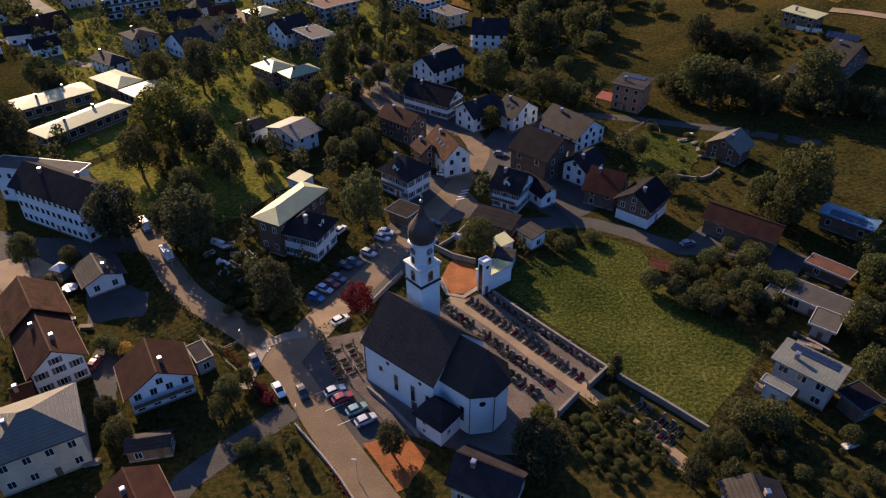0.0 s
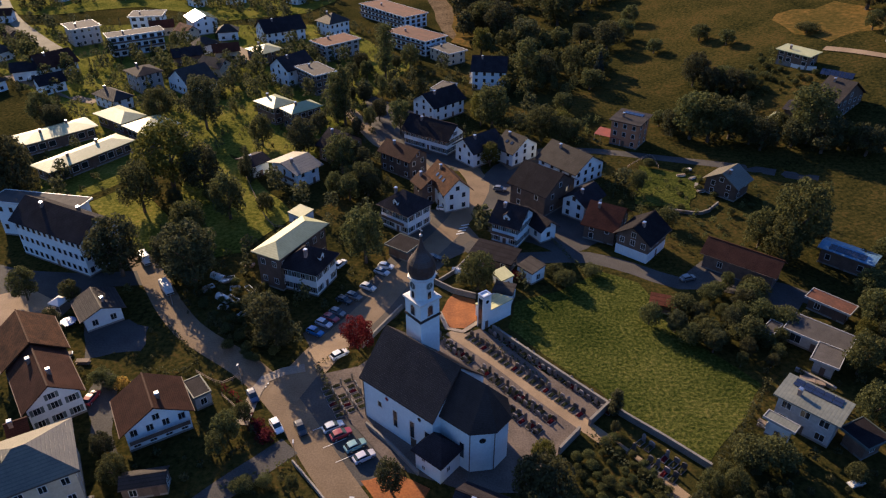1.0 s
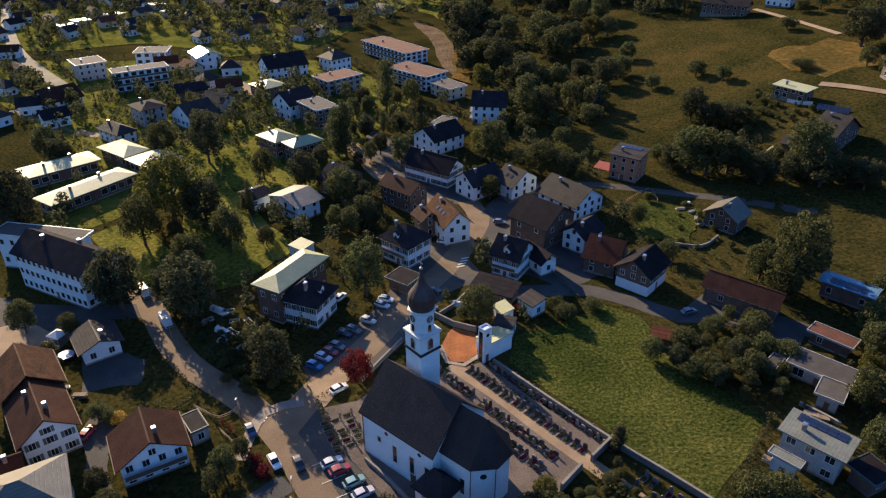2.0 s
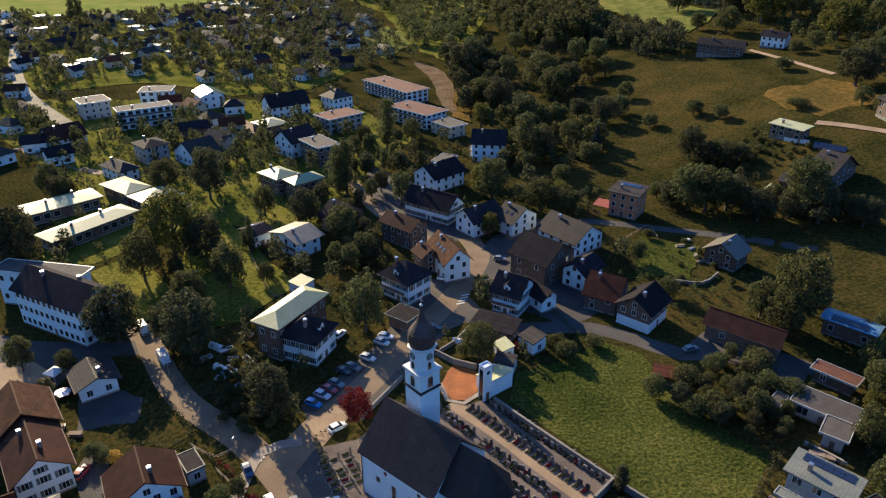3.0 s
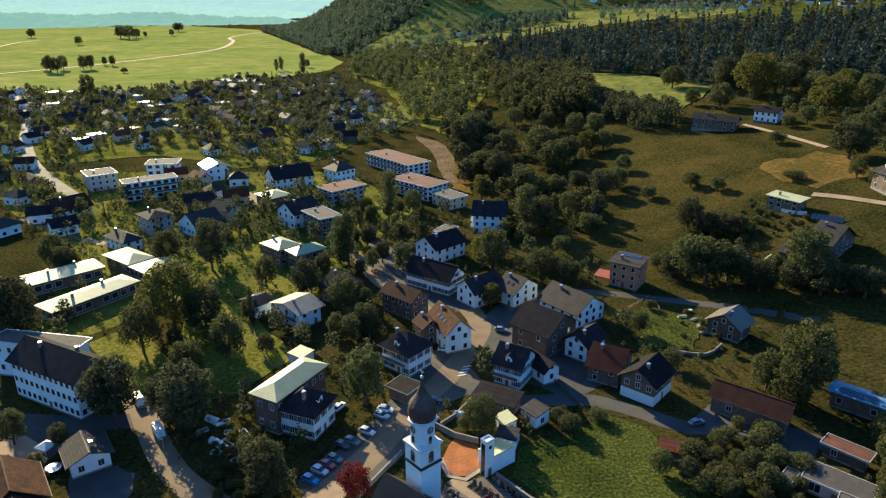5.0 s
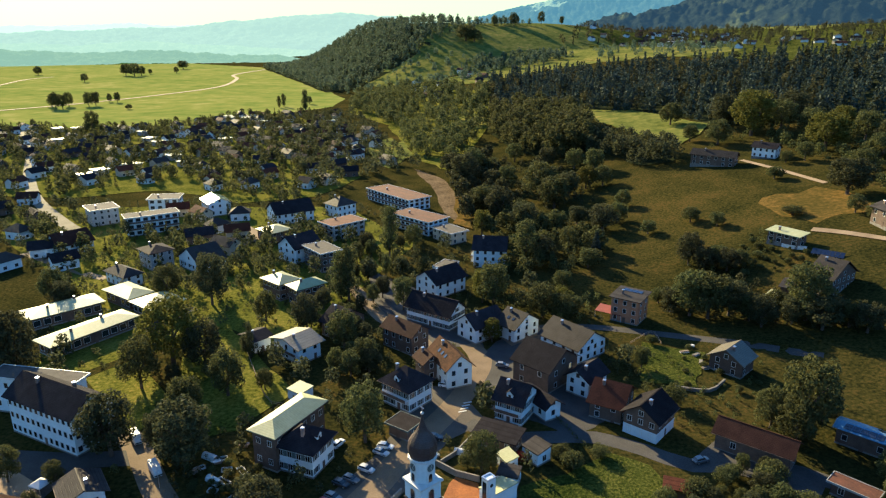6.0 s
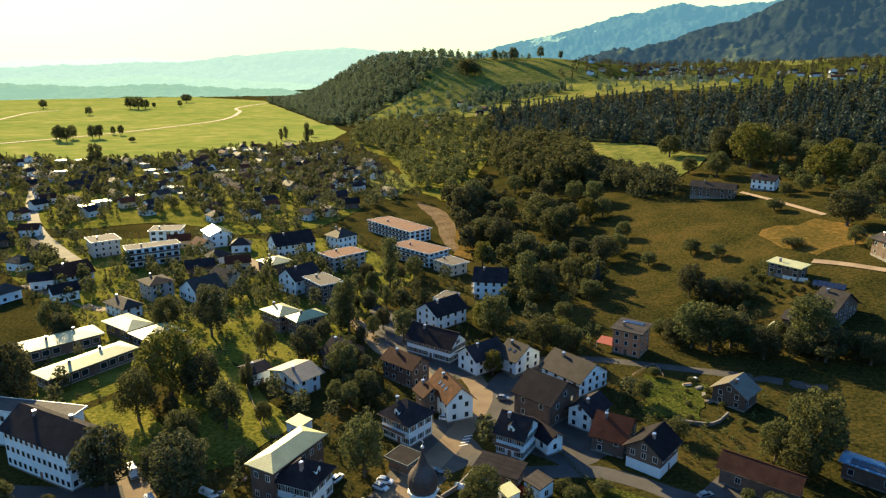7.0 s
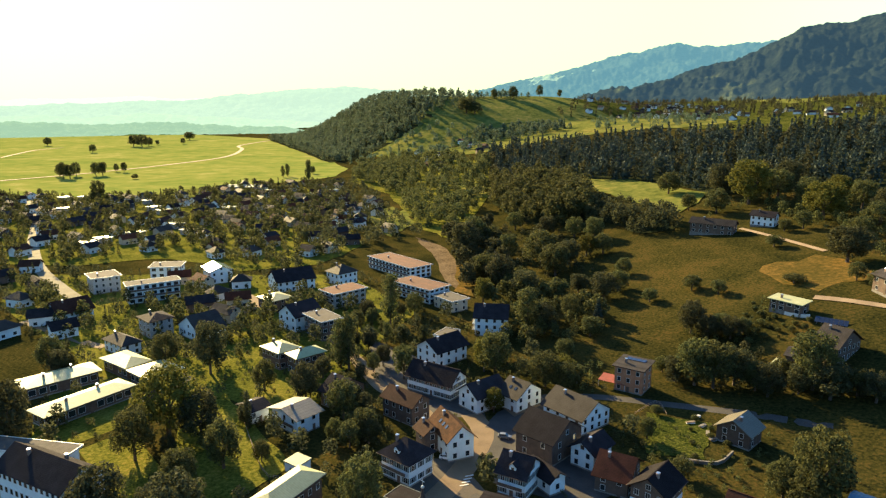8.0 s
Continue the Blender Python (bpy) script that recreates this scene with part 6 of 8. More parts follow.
patch('knoll_meadow', [(-59.9, 1323.2), (10.7, 1427.8), (160.2, 1425.0), (222.0, 1309.7), (278.8, 1127.9), (224.6, 1024.2), (171.4, 1246.3), (69.2, 1228.0), (9.5, 1261.5)], M['pasture'], 1.254, 'bright pasture on the knoll', 'field', 30)
patch('knoll_meadow', [(-147.5, 1275.9), (-87.7, 1249.6), (-10.8, 1231.9), (72.0, 1187.4), (61.3, 1006.3), (-26.1, 1031.8), (-95.1, 1146.8)], M['pasture'], 0.857, 'rough pasture in the side valley', 'field', 30)
forest('knoll_trees', [(20, 1150), (60, 1200), (170, 1215), (210, 1120), (120, 1090), (60, 1110)], 60, 72, 11.0, 12.0, 20.0, 0.1, 'copse on the pasture of the knoll', 'leaf_hazed', 0.9, 0.13)
forest('knoll_trees', [(-60, 1330), (10, 1420), (150, 1420), (165, 1390), (20, 1390), (-40, 1310)], 40, 73, 13.0, 10.0, 18.0, 0.1, 'row of trees along the crest of the knoll', 'leaf_hazed', 0.9, 0.13)
forest('knoll_trees', [(220, 1000), (300, 920), (400, 970), (420, 1090), (320, 1230), (240, 1180)], 70, 74, 14.0, 8.0, 14.0, 0.15, 'hedgerow trees on the terrace', 'leaf_hazed', 0.9, 0.14)
forest('knoll_trees', [(-180.8, 1180.6), (-162.9, 1316.4), (-52.5, 1270.3), (69.3, 1192.4), (65.4, 1032.4), (-27.0, 1069.2), (-94.0, 1132.8)], 70, 71, 15.0, 10.0, 17.0, 0.10, 'trees and copses of the side valley', 'leaf_hazed', 0.7, 0.150)
patch('terrace_ground', [(195, 1265), (250, 1390), (640, 1950), (1250, 2350), (1300, 1900), (960, 1540), (570, 905), (470, 740), (360, 740), (290, 912), (330, 1030), (300, 1230)], M['meadow'], 0.6, 'green gardens and orchards of the terrace village', 'ground', 45)
patch('terrace_meadow', [(159.1, 1227.6), (219.2, 1292.7), (309.7, 1233.6), (340.7, 1025.0), (289.0, 912.7), (218.4, 995.0)], M['pasture'], 1.260, 'bright pasture above the forest', 'field', 30)
patch('plateau_meadow', [(737.7, 1832.0), (1036.3, 2114.6), (1718.3, 2757.1), (1048.2, 1677.7), (692.8, 1409.0)], M['pasture'], 1.563, 'bright pasture on the terrace above the forest', 'field', 40)
patch('building_site', [(-24.2, 514.5), (-0.3, 471.8), (13.0, 390.1), (7.3, 352.9), (-0.3, 376.9), (-7.7, 435.6)], M['soil'], 0.266, 'bare churned earth of a building site', 'soil', 15)
patch('clearing', [(-323.3, 820.6), (-273.3, 855.4), (-220.4, 716.9), (-251.4, 668.3)], M['pasture'], 0.600, 'bright hay field inside the village', 'field', 15)
patch('clearing', [(-191.6, 565.4), (-171.9, 600.4), (-148.2, 565.4), (-157.2, 515.0)], M['pasture'], 0.603, 'sunlit gardens between the far houses', 'field', 15)
patch('clearing', [(-75.7, 632.5), (-52.6, 676.0), (-38.0, 600.3), (-56.9, 549.1)], M['pasture'], 0.606, 'bright clearing among the trees', 'field', 15)
patch('bank', [(5.6, 415.5), (19.4, 423.1), (13.6, 344.7), (4.9, 356.0)], M['dry'], 0.609, 'orange dry bank above the building site', 'field', 15)
patch('village_lawns', [(-282, 420), (-495, 750), (-312, 749), (-264, 858), (-140, 885), (-82, 560), (-60, 480), (-82, 419), (-128, 404), (-184, 440), (-236, 420)], M['orchard'], 0.25, 'sunlit lawns and gardens of the far village', 'lawn', 25)
patch('village_lawns', [(-120, 172), (-155, 262), (-225, 330), (-262, 395), (-60, 395), (-15, 320), (-40, 240), (-45, 200), (-85, 222)], M['orchard'], 0.006, 'sunlit garden lawns between the village houses', 'lawn', 12)
patch('orchard_clearing', [(-70.1, 594.5), (-39.1, 661.2), (-28.8, 565.2), (-43.7, 514.6)], M['pasture'], 0.469, 'bright clearing in the trees', 'field', 20)
ribbon('track', [(-693.6, 760.9), (-604.7, 920.6), (-543.0, 1023.0), (-479.9, 1184.5), (-441.9, 1373.6), (-480.5, 1612.8), (-534.0, 1779.6), (-521.4, 2049.1)], 9.0, M['gravel'], 0.672, 'pale gravel track across the meadows', 'road')
ribbon('track', [(-880.5, 1349.7), (-950.1, 1579.9), (-945.5, 1689.5)], 7.0, M['gravel'], 0.675, 'pale field track', 'road')
ribbon('road', [(-183.2, 331.6), (-219.5, 370.7), (-259.1, 419.6), (-305.7, 493.0), (-355.9, 580.6), (-435.1, 704.4), (-465.2, 779.6)], 7.5, M['shine'], 0.378, 'pale village street that shines in the low sun', 'road')
ribbon('road', [(-276.6, 924.8), (-206.3, 772.8), (-181.2, 747.9)], 5.0, M['paving'], 0.381, 'far village street', 'road')
ribbon('road', [(-148.6, 377.0), (-109.3, 352.9), (-96.0, 326.7), (-105.6, 312.6)], 5.0, M['asphalt'], 0.099, 'narrow asphalt street between gardens', 'road')
ribbon('track', [(154.0, 277.4), (162.9, 268.5), (175.6, 253.0)], 3.5, M['gravel'], 0.287, 'pale farm track on the slope', 'road')
ribbon('track', [(173.5, 399.0), (180.3, 370.8), (187.8, 333.0)], 3.0, M['gravel'], 0.290, 'farm track below the wood', 'road')
ribbon('road', [(-54.4, 291.5), (-35.7, 255.1), (-23.1, 227.8), (-12.2, 215.8), (-4.3, 200.6)], 5.5, M['asphalt'], 0.108, 'asphalt street into the village', 'road')
ribbon('path', [(-38.8, 92.7), (-37.1, 105.4), (-29.4, 108.8)], 2.5, M['paving'], 0.111, 'paved footway along the street', 'road')
patch('drying_yard', [(16.7, 215.6), (31.2, 224.9), (34.0, 215.5), (21.6, 204.6)], M['asphalt'], 0.114, 'asphalt farmyard', 'yard')
patch('yard', [(57.3, 139.8), (67.6, 150.0), (77.0, 139.7), (86.6, 132.5), (81.1, 125.8), (71.1, 134.9)], M['dark_asphalt'], 0.117, 'asphalt farmyard beside the barn', 'yard')
patch('garden', [(23.3, 84.0), (31.5, 88.8), (39.1, 77.6), (30.4, 69.6), (24.6, 74.1)], M['grass'], 0.120, 'rough garden ground between shrubs', 'garden')
patch('lawn', [(-62.8, 109.9), (-61.4, 118.4), (-55.1, 114.5), (-52.6, 110.7), (-57.2, 105.4)], M['grass'], 0.123, 'sunlit lawn', 'lawn')

patch('plaza', [(-29.7, 114.3), (-23.6, 120.2), (-20.4, 116.6), (-24.9, 107.0)], M['gravel'], 0.126, 'tan gravel forecourt in the sun', 'square')
patch('churchyard', [(-24.9, 107.0), (-18.4, 109.1), (-14.9, 94.0), (-6.7, 82.2), (-8.6, 81.3), (-15.6, 90.4), (-20.6, 96.3)], M['yard_gravel'], 0.129, 'gravelled churchyard beside the church', 'graveyard')
patch('car_park', [(-25.4, 92.6), (-31.2, 100.3), (-26.8, 107.7), (-24.3, 107.0), (-20.6, 96.3), (-8.2, 82.2), (-14.5, 78.5)], M['dark_asphalt'], 0.017, 'asphalt parking bays below the church', 'car park')
patch('church_surround', [(-18.4, 109.1), (-10.7, 118.1), (1.9, 114.2), (21.0, 86.0), (14.3, 77.1), (4.4, 77.2), (-6.6, 81.6), (-14.9, 94.0)], M['yard_gravel'], 0.009, 'dark gravelled ground around the church', 'graveyard')
ribbon('path', [(-1.1, 128.0), (0.7, 121.9), (4.3, 120.8), (8.1, 124.5)], 1.1, M['paving'], 0.138, 'pale curved paving edge of the court', 'path')
ribbon('road', [(-197.8, 304.4), (-175.2, 289.1), (-151.4, 273.7), (-142.8, 269.7)], 4.5, M['asphalt'], 0.141, 'asphalt garden street', 'road')
patch('yard', [(-82.1, 122.5), (-72.9, 125.6), (-67.6, 122.4), (-66.3, 114.5), (-77.5, 111.8)], M['dark_asphalt'], 0.013, 'dark paved yard beside the small house', 'yard', 4)
patch('yard', [(-71.8, 100.5), (-72.2, 109.0), (-67.2, 105.5), (-63.4, 91.3), (-59.6, 85.7), (-64.9, 87.1)], M['dark_asphalt'], 0.014, 'dark paved yard between the houses', 'yard', 4)
patch('yard', [(12.1, 200.5), (22.5, 215.5), (32.1, 215.5), (39.5, 200.3), (47.5, 184.7), (48.4, 164.6), (32.3, 151.6), (24.1, 158.8), (12.1, 164.9), (10.4, 181.4)], M['dark_asphalt'], 0.015, 'dark paved yards between the village houses', 'yard', 5)
patch('yard', [(-131.5, 238.0), (-107.3, 228.5), (-102.4, 244.2), (-93.1, 236.1), (-101.9, 213.3), (-111.0, 228.6)], M['dark_asphalt'], 0.016, 'dark paved school forecourt', 'yard', 5)
patch('yard', [(-33.8, 280.7), (-14.1, 260.9), (9.2, 222.7), (12.3, 204.6), (-4.3, 204.8), (-25.2, 232.9)], M['dark_asphalt'], 0.017, 'dark paved yards among the houses', 'yard', 5)
patch('lawn', [(-85.0, 221.1), (-74.3, 217.7), (-58.9, 196.1), (-43.4, 174.2), (-53.6, 154.9), (-65.3, 150.9), (-77.2, 167.0), (-83.4, 197.1)], M['orchard'], 0.159, 'sunlit yellow-green orchard lawn', 'lawn', 6)
patch('lawn', [(-107.7, 182.2), (-97.6, 196.4), (-78.8, 171.8), (-79.4, 150.9), (-94.2, 165.6)], M['orchard'], 0.162, 'sunlit lawn below the school', 'lawn', 6)
patch('lawn', [(-176.3, 296.5), (-158.0, 311.9), (-142.1, 285.2), (-156.7, 275.1)], M['orchard'], 0.165, 'sunlit garden lawn', 'lawn', 6)
patch('lawn', [(64.9, 207.6), (83.1, 199.9), (72.8, 177.5), (56.9, 181.1)], M['meadow'], 0.168, 'grazed garden lawn on the slope', 'lawn', 6)
# ---- woods ----
forest('forest', [(44.8, 681.9), (61.5, 945.4), (155.2, 906.2), (253.4, 797.4), (349.7, 705.0), (452.3, 716.7), (282.4, 439.9), (242.8, 482.0), (193.1, 496.3), (184.3, 558.4), (131.7, 639.4)], 760, 1, 11.0, 15.0, 25.0, 0.90, 'dark conifer forest on the slope', 'needle', 0.7, 0.110)
forest('forest', [(44.8, 681.9), (61.5, 945.4), (155.2, 906.2), (253.4, 797.4), (349.7, 705.0), (452.3, 716.7), (282.4, 439.9), (242.8, 482.0), (193.1, 496.3), (184.3, 558.4), (131.7, 639.4)], 280, 9, 20.0, 13.0, 19.0, 0.10, 'broad-leaved trees in the slope forest', 'leaf_dark', 0.6, 0.130)
forest('knoll_wood', [(-539.5, 2120.9), (-279.0, 1471.5), (-193.2, 1229.3), (-161.8, 1307.0), (-52.7, 1275.1), (-33.6, 1353.4), (-203.8, 1666.1), (-397.0, 2114.0)], 600, 2, 11.0, 14.0, 22.0, 0.10, 'broad-leaved wood on the knoll', 'leaf_hazed', 0.3, 0.150)
forest('slope_wood', [(-130.6, 923.5), (-146.5, 1179.1), (-63.7, 1093.0), (49.7, 871.9), (38.9, 676.0), (4.0, 513.2), (-24.1, 565.2), (-66.5, 794.8)], 215, 3, 12.5, 13.0, 22.0, 0.12, 'leafy wood below the slope', 'leaf', 1.6, 0.085)
forest('slope_wood', [(40.1, 621.7), (52.4, 542.5), (72.1, 489.7), (90.8, 481.5), (102.2, 488.9), (115.4, 568.9), (93.2, 644.8), (49.4, 682.2)], 140, 4, 10.0, 18.0, 26.0, 0.06, 'leafy wood above the meadow', 'leaf', 1.5, 0.075)
forest('slope_wood', [(99.0, 472.2), (107.9, 468.7), (121.3, 417.8), (141.7, 415.0), (148.1, 437.6), (126.4, 481.2), (111.1, 523.9)], 90, 44, 8.0, 11.0, 17.0, 0.0, 'lower leafy wood along the meadow', 'leaf_dark', 1.8, 0.09)
forest('village_trees', [(-128.7, 565.6), (-158.5, 826.7), (-111.1, 888.6), (-22.0, 514.5), (-56.2, 472.0), (-82.3, 419.4)], 150, 5, 9.0, 8.0, 13.0, 0.15, 'leafy trees between the far gardens', 'leaf_dark', 1.2, 0.120, True)
forest('village_trees', [(-282.8, 419.6), (-495.1, 749.9), (-312.6, 748.8), (-264.1, 857.6), (-133.2, 888.8), (-82.3, 419.4), (-127.8, 404.3), (-184.2, 472.2), (-236.2, 419.6)], 850, 25, 6.5, 6.0, 12.0, 0.15, 'garden trees of the far village', 'leaf', 1.6, 0.13, True)
forest('terrace_trees', [(193.7, 1260.6), (244.4, 1380.1), (1115.0, 3553.3), (703.4, 1587.2), (953.1, 1540.1), (565.2, 908.1), (435.9, 996.9), (360.5, 1141.4), (301.0, 1282.8)], 900, 26, 9.5, 8.0, 14.0, 0.30, 'dark trees among the houses of the terrace', 'leaf_dark', 0.35, 0.170)

KEEP_HOUSES.append((-53.0, 136.0, 6.5))
# gardens of the village: shrubs, hedges run wild and small trees between the houses
VILLAGE = [(-125, 170), (-160, 262), (-230, 330), (-270, 405), (-60, 405), (0, 350), (25, 270), (60, 222), (62, 180), (50, 160), (20, 135), (-15, 130), (-40, 108), (-70, 130)]
forest('garden_shrubs', VILLAGE, 900, 91, 3.0, 1.2, 3.6, 0.05, 'mixed garden shrubs between the village houses', 'leaf_dark', 1.3, 0.17, True)
forest('garden_shrubs', VILLAGE, 420, 92, 5.0, 1.5, 4.5, 0.05, 'lighter green garden shrubs between the houses', 'leaf', 1.3, 0.16, True)
forest('garden_trees', VILLAGE, 230, 93, 8.0, 5.0, 10.0, 0.12, 'small garden trees between the village houses', 'leaf_dark', 2.2, 0.12, True)
forest('garden_shrubs', [(-66, 66), (-95, 95), (-100, 125), (-62, 122), (-45, 106), (-30, 84), (-18, 66), (-40, 60)], 150, 94, 2.6, 0.9, 2.4, 0.0, 'clipped and loose shrubs of the front gardens', 'leaf_dark', 1.8, 0.2, True)
forest('garden_shrubs', [(44, 92), (66, 106), (75, 125), (100, 130), (125, 160), (95, 85), (60, 66)], 150, 95, 3.0, 1.0, 3.2, 0.0, 'shrubs round the houses below the meadow', 'leaf_dark', 1.6, 0.18, True)
forest('garden_shrubs', [(55, 160), (72, 200), (95, 195), (110, 165), (80, 150)], 70, 96, 3.5, 1.0, 2.8, 0.0, 'shrubs on the garden terraces', 'leaf', 1.6, 0.18, True)

# ---- trees ----
tree('yellow', -84.5, 191.1, 24.2, 1.05)
tree('broad', -88.1, 176.3, 17.3, 0.91)
tree('broad', -61.8, 172.3, 15.4, 0.91)
tree('dark', -73.5, 188.0, 16.7, 1.00)
tree('dark', -81.4, 143.3, 17.6, 1.05)
tree('broad', -68.9, 158.5, 13.8, 1.00)
tree('dark', -61.7, 139.1, 18.3, 1.11)
tree('dark', -70.1, 145.3, 11.2, 1.00)
tree('broad', -100.4, 133.0, 9.7, 0.91)
tree('broad', -88.8, 131.8, 6.7, 1.00)
tree('dark', -125.0, 178.3, 25.4, 0.83)
tree('broad', -150.8, 244.6, 14.0, 1.00)
tree('broad', -20.3, 149.3, 17.0, 0.87)
tree('copper', -18.6, 114.7, 8.9, 1.11)
tree('dark', -36.8, 115.5, 14.0, 1.00)
tree('dark', -43.1, 124.9, 8.2, 1.00)
tree('broad', 8.3, 137.1, 11.3, 1.00)
tree('dark', -9.2, 77.4, 7.8, 0.91)
tree('dark', 15.6, 72.7, 14.1, 1.00)
tree('yellow', 17.8, 83.6, 5.2, 1.25)
tree('yellow', 92.3, 117.2, 6.4, 1.00)
tree('bush', 46.8, 123.4, 6.1, 0.83)
tree('broad', 91.5, 152.4, 23.0, 0.84)
tree('column', 33.0, 95.3, 7.0, 2.22)
tree('tall', -9.7, 270.5, 9.7, 1.11)
tree('tall', -37.3, 244.9, 22.8, 0.91)
tree('tall', -40.6, 246.7, 19.7, 0.91)
tree('broad', -15.8, 235.7, 13.5, 0.91)
tree('dark', -47.8, 216.0, 14.9, 1.00)
tree('broad', -64.1, 224.6, 12.2, 0.91)
tree('column', -61.6, 195.5, 13.7, 1.00)
tree('dark', -88.7, 240.9, 21.8, 0.80)
tree('broad', -107.3, 245.8, 14.8, 1.00)
tree('broad', -33.1, 203.2, 14.1, 1.00)
tree('broad', -24.5, 188.3, 11.1, 1.00)
tree('yellow', 15.3, 208.1, 8.8, 1.00)
tree('broad', 17.8, 239.8, 18.1, 1.00)
tree('yellow', 13.9, 243.3, 13.8, 0.83)
tree('broad', 35.0, 229.1, 14.0, 1.11)
tree('broad', 40.5, 224.6, 11.6, 1.11)
tree('broad', -57.0, 79.1, 7.1, 1.00)
tree('dark', -61.6, 85.2, 6.0, 1.00)
tree('broad', -40.4, 89.0, 7.1, 1.00)
tree('broad', -41.2, 85.6, 5.7, 1.00)
tree('bush', -70.4, 104.3, 4.1, 1.00)
tree('gold', -65.3, 102.5, 3.0, 1.00)
tree('bush', -67.5, 103.2, 3.3, 1.00)
tree('broad', -38.5, 93.7, 5.0, 1.00)
tree('broad', -25.9, 77.2, 4.3, 0.77)
tree('bush', -35.0, 77.8, 3.0, 1.25)
tree('bush', -31.2, 78.5, 2.7, 1.00)
tree('dark', 98.9, 158.5, 12.6, 1.00)
tree('broad', 87.2, 148.8, 13.8, 1.00)
tree('broad', 84.5, 156.1, 12.1, 1.00)
tree('broad', 85.9, 106.7, 11.0, 0.91)
tree('broad', 96.6, 121.9, 11.2, 0.91)
tree('broad', 80.6, 92.1, 11.1, 0.83)
tree('broad', 60.0, 189.7, 7.5, 1.00)
tree('bush', 68.0, 206.5, 3.5, 1.00)
tree('dark', 32.2, 90.9, 2.8, 1.00)
tree('bush', 5.0, 139.3, 4.1, 1.00)
tree('bush', 30.0, 138.4, 5.0, 1.00)
tree('bush', 27.9, 142.8, 4.3, 1.00)
tree('redbush', 17.8, 141.3, 3.1, 1.00)
tree('broad', 9.8, 170.2, 6.1, 0.71)
tree('bush', 37.3, 143.4, 3.5, 1.25)
tree('bush', 63.0, 168.3, 6.0, 1.00)
tree('dark', -89.3, 123.2, 5.1, 1.00)
tree('redbush', -33.6, 89.4, 2.0, 1.67)
tree('redbush', -35.6, 91.6, 2.1, 1.43)
tree('broad', -73.5, 95.7, 3.1, 1.00)
tree('bush', 54.4, 82.7, 6.7, 1.00)
tree('bush', 59.4, 83.2, 5.5, 1.25)
tree('broad', 44.4, 75.4, 7.7, 0.77)
tree('broad', 48.5, 75.1, 8.4, 0.71)
tree('dark', 41.0, 70.7, 8.1, 0.77)
tree('dark', 46.3, 69.8, 7.6, 0.83)
tree('broad', -536.2, 951.9, 23.9, 0.83)
tree('broad', -524.5, 947.7, 21.7, 0.91)
tree('broad', -534.8, 983.1, 21.7, 0.83)
tree('broad', -506.8, 984.2, 21.5, 0.83)
tree('broad', -501.3, 992.8, 21.6, 0.83)
tree('broad', -557.4, 981.0, 19.2, 0.83)
tree('broad', -509.2, 1051.8, 13.8, 0.77)
tree('broad', -493.7, 1043.3, 16.7, 0.77)
tree('broad', -773.5, 1499.1, 19.9, 1.11)
tree('broad', -1027.0, 1768.5, 23.1, 1.25)
tree('broad', -789.8, 1733.7, 30.8, 1.25)
tree('broad', -755.8, 1705.2, 33.1, 1.25)
tree('broad', -756.5, 1745.1, 24.6, 1.25)
tree('broad', -757.7, 1802.0, 14.2, 1.11)
tree('broad', -708.6, 1848.5, 18.0, 1.00)
tree('broad', -433.3, 946.0, 7.6, 1.67)
tree('broad', -769.3, 2062.9, 26.7, 1.67)
tree('tall', -228.5, 978.4, 19.0, 1.00)
tree('tall', -231.8, 964.8, 16.9, 1.00)
tree('broad', -199.7, 1017.1, 12.6, 1.00)
tree('broad', -370.5, 719.6, 23.5, 0.91)
tree('broad', 94.1, 1385.1, 23.5, 0.71)
tree('broad', 228.7, 1424.4, 17.5, 0.83)
tree('broad', 187.2, 1415.0, 26.2, 0.77)
tree('broad', 130.7, 1383.0, 28.0, 1.00)
tree('broad', 35.6, 1285.0, 31.1, 1.67)
tree('broad', 51.2, 1282.5, 23.3, 1.67)
tree('yellow', 18.4, 335.8, 14.0, 1.00)
tree('tall', -185.3, 913.1, 29.5, 0.83)
tree('yellow', -141.8, 240.7, 8.9, 1.00)
tree('dark', -142.5, 236.7, 11.7, 1.00)
tree('tall', -25.8, 298.8, 24.9, 0.80)
tree('broad', -15.6, 314.3, 11.9, 1.00)
# trees of the slope, one by one
tree('broad', 169.3, 521.2, 17.7, 1.34)
tree('broad', 164.5, 462.1, 12.0, 1.22)
tree('dark', 194.0, 483.5, 25.8, 1.10)
tree('broad', 175.8, 442.9, 16.8, 1.34)
tree('yellow', 200.5, 452.0, 31.3, 1.22)
tree('broad', 221.8, 457.0, 20.2, 1.34)
tree('dark', 235.2, 469.9, 22.1, 1.22)
tree('yellow', 217.0, 391.4, 23.0, 1.52)
tree('broad', 199.2, 377.7, 11.3, 1.10)
tree('broad', 226.4, 426.7, 18.2, 1.22)
tree('dark', 186.9, 312.4, 18.2, 1.52)
tree('broad', 205.5, 335.6, 14.7, 1.22)
tree('broad', 219.7, 344.4, 18.4, 1.22)
tree('broad', 172.2, 353.8, 6.7, 1.95)
tree('broad', 189.7, 379.2, 7.4, 1.46)
tree('dark', 239.9, 371.3, 17.7, 1.22)
tree('broad', 241.3, 395.1, 18.9, 1.22)
tree('yellow', 243.8, 423.9, 17.2, 1.22)
tree('broad', 117.5, 318.0, 7.8, 1.59)
tree('broad', 125.3, 305.3, 6.9, 1.59)
tree('broad', 177.0, 287.4, 8.7, 1.22)
tree('bush', 155.1, 296.9, 4.8, 1.83)
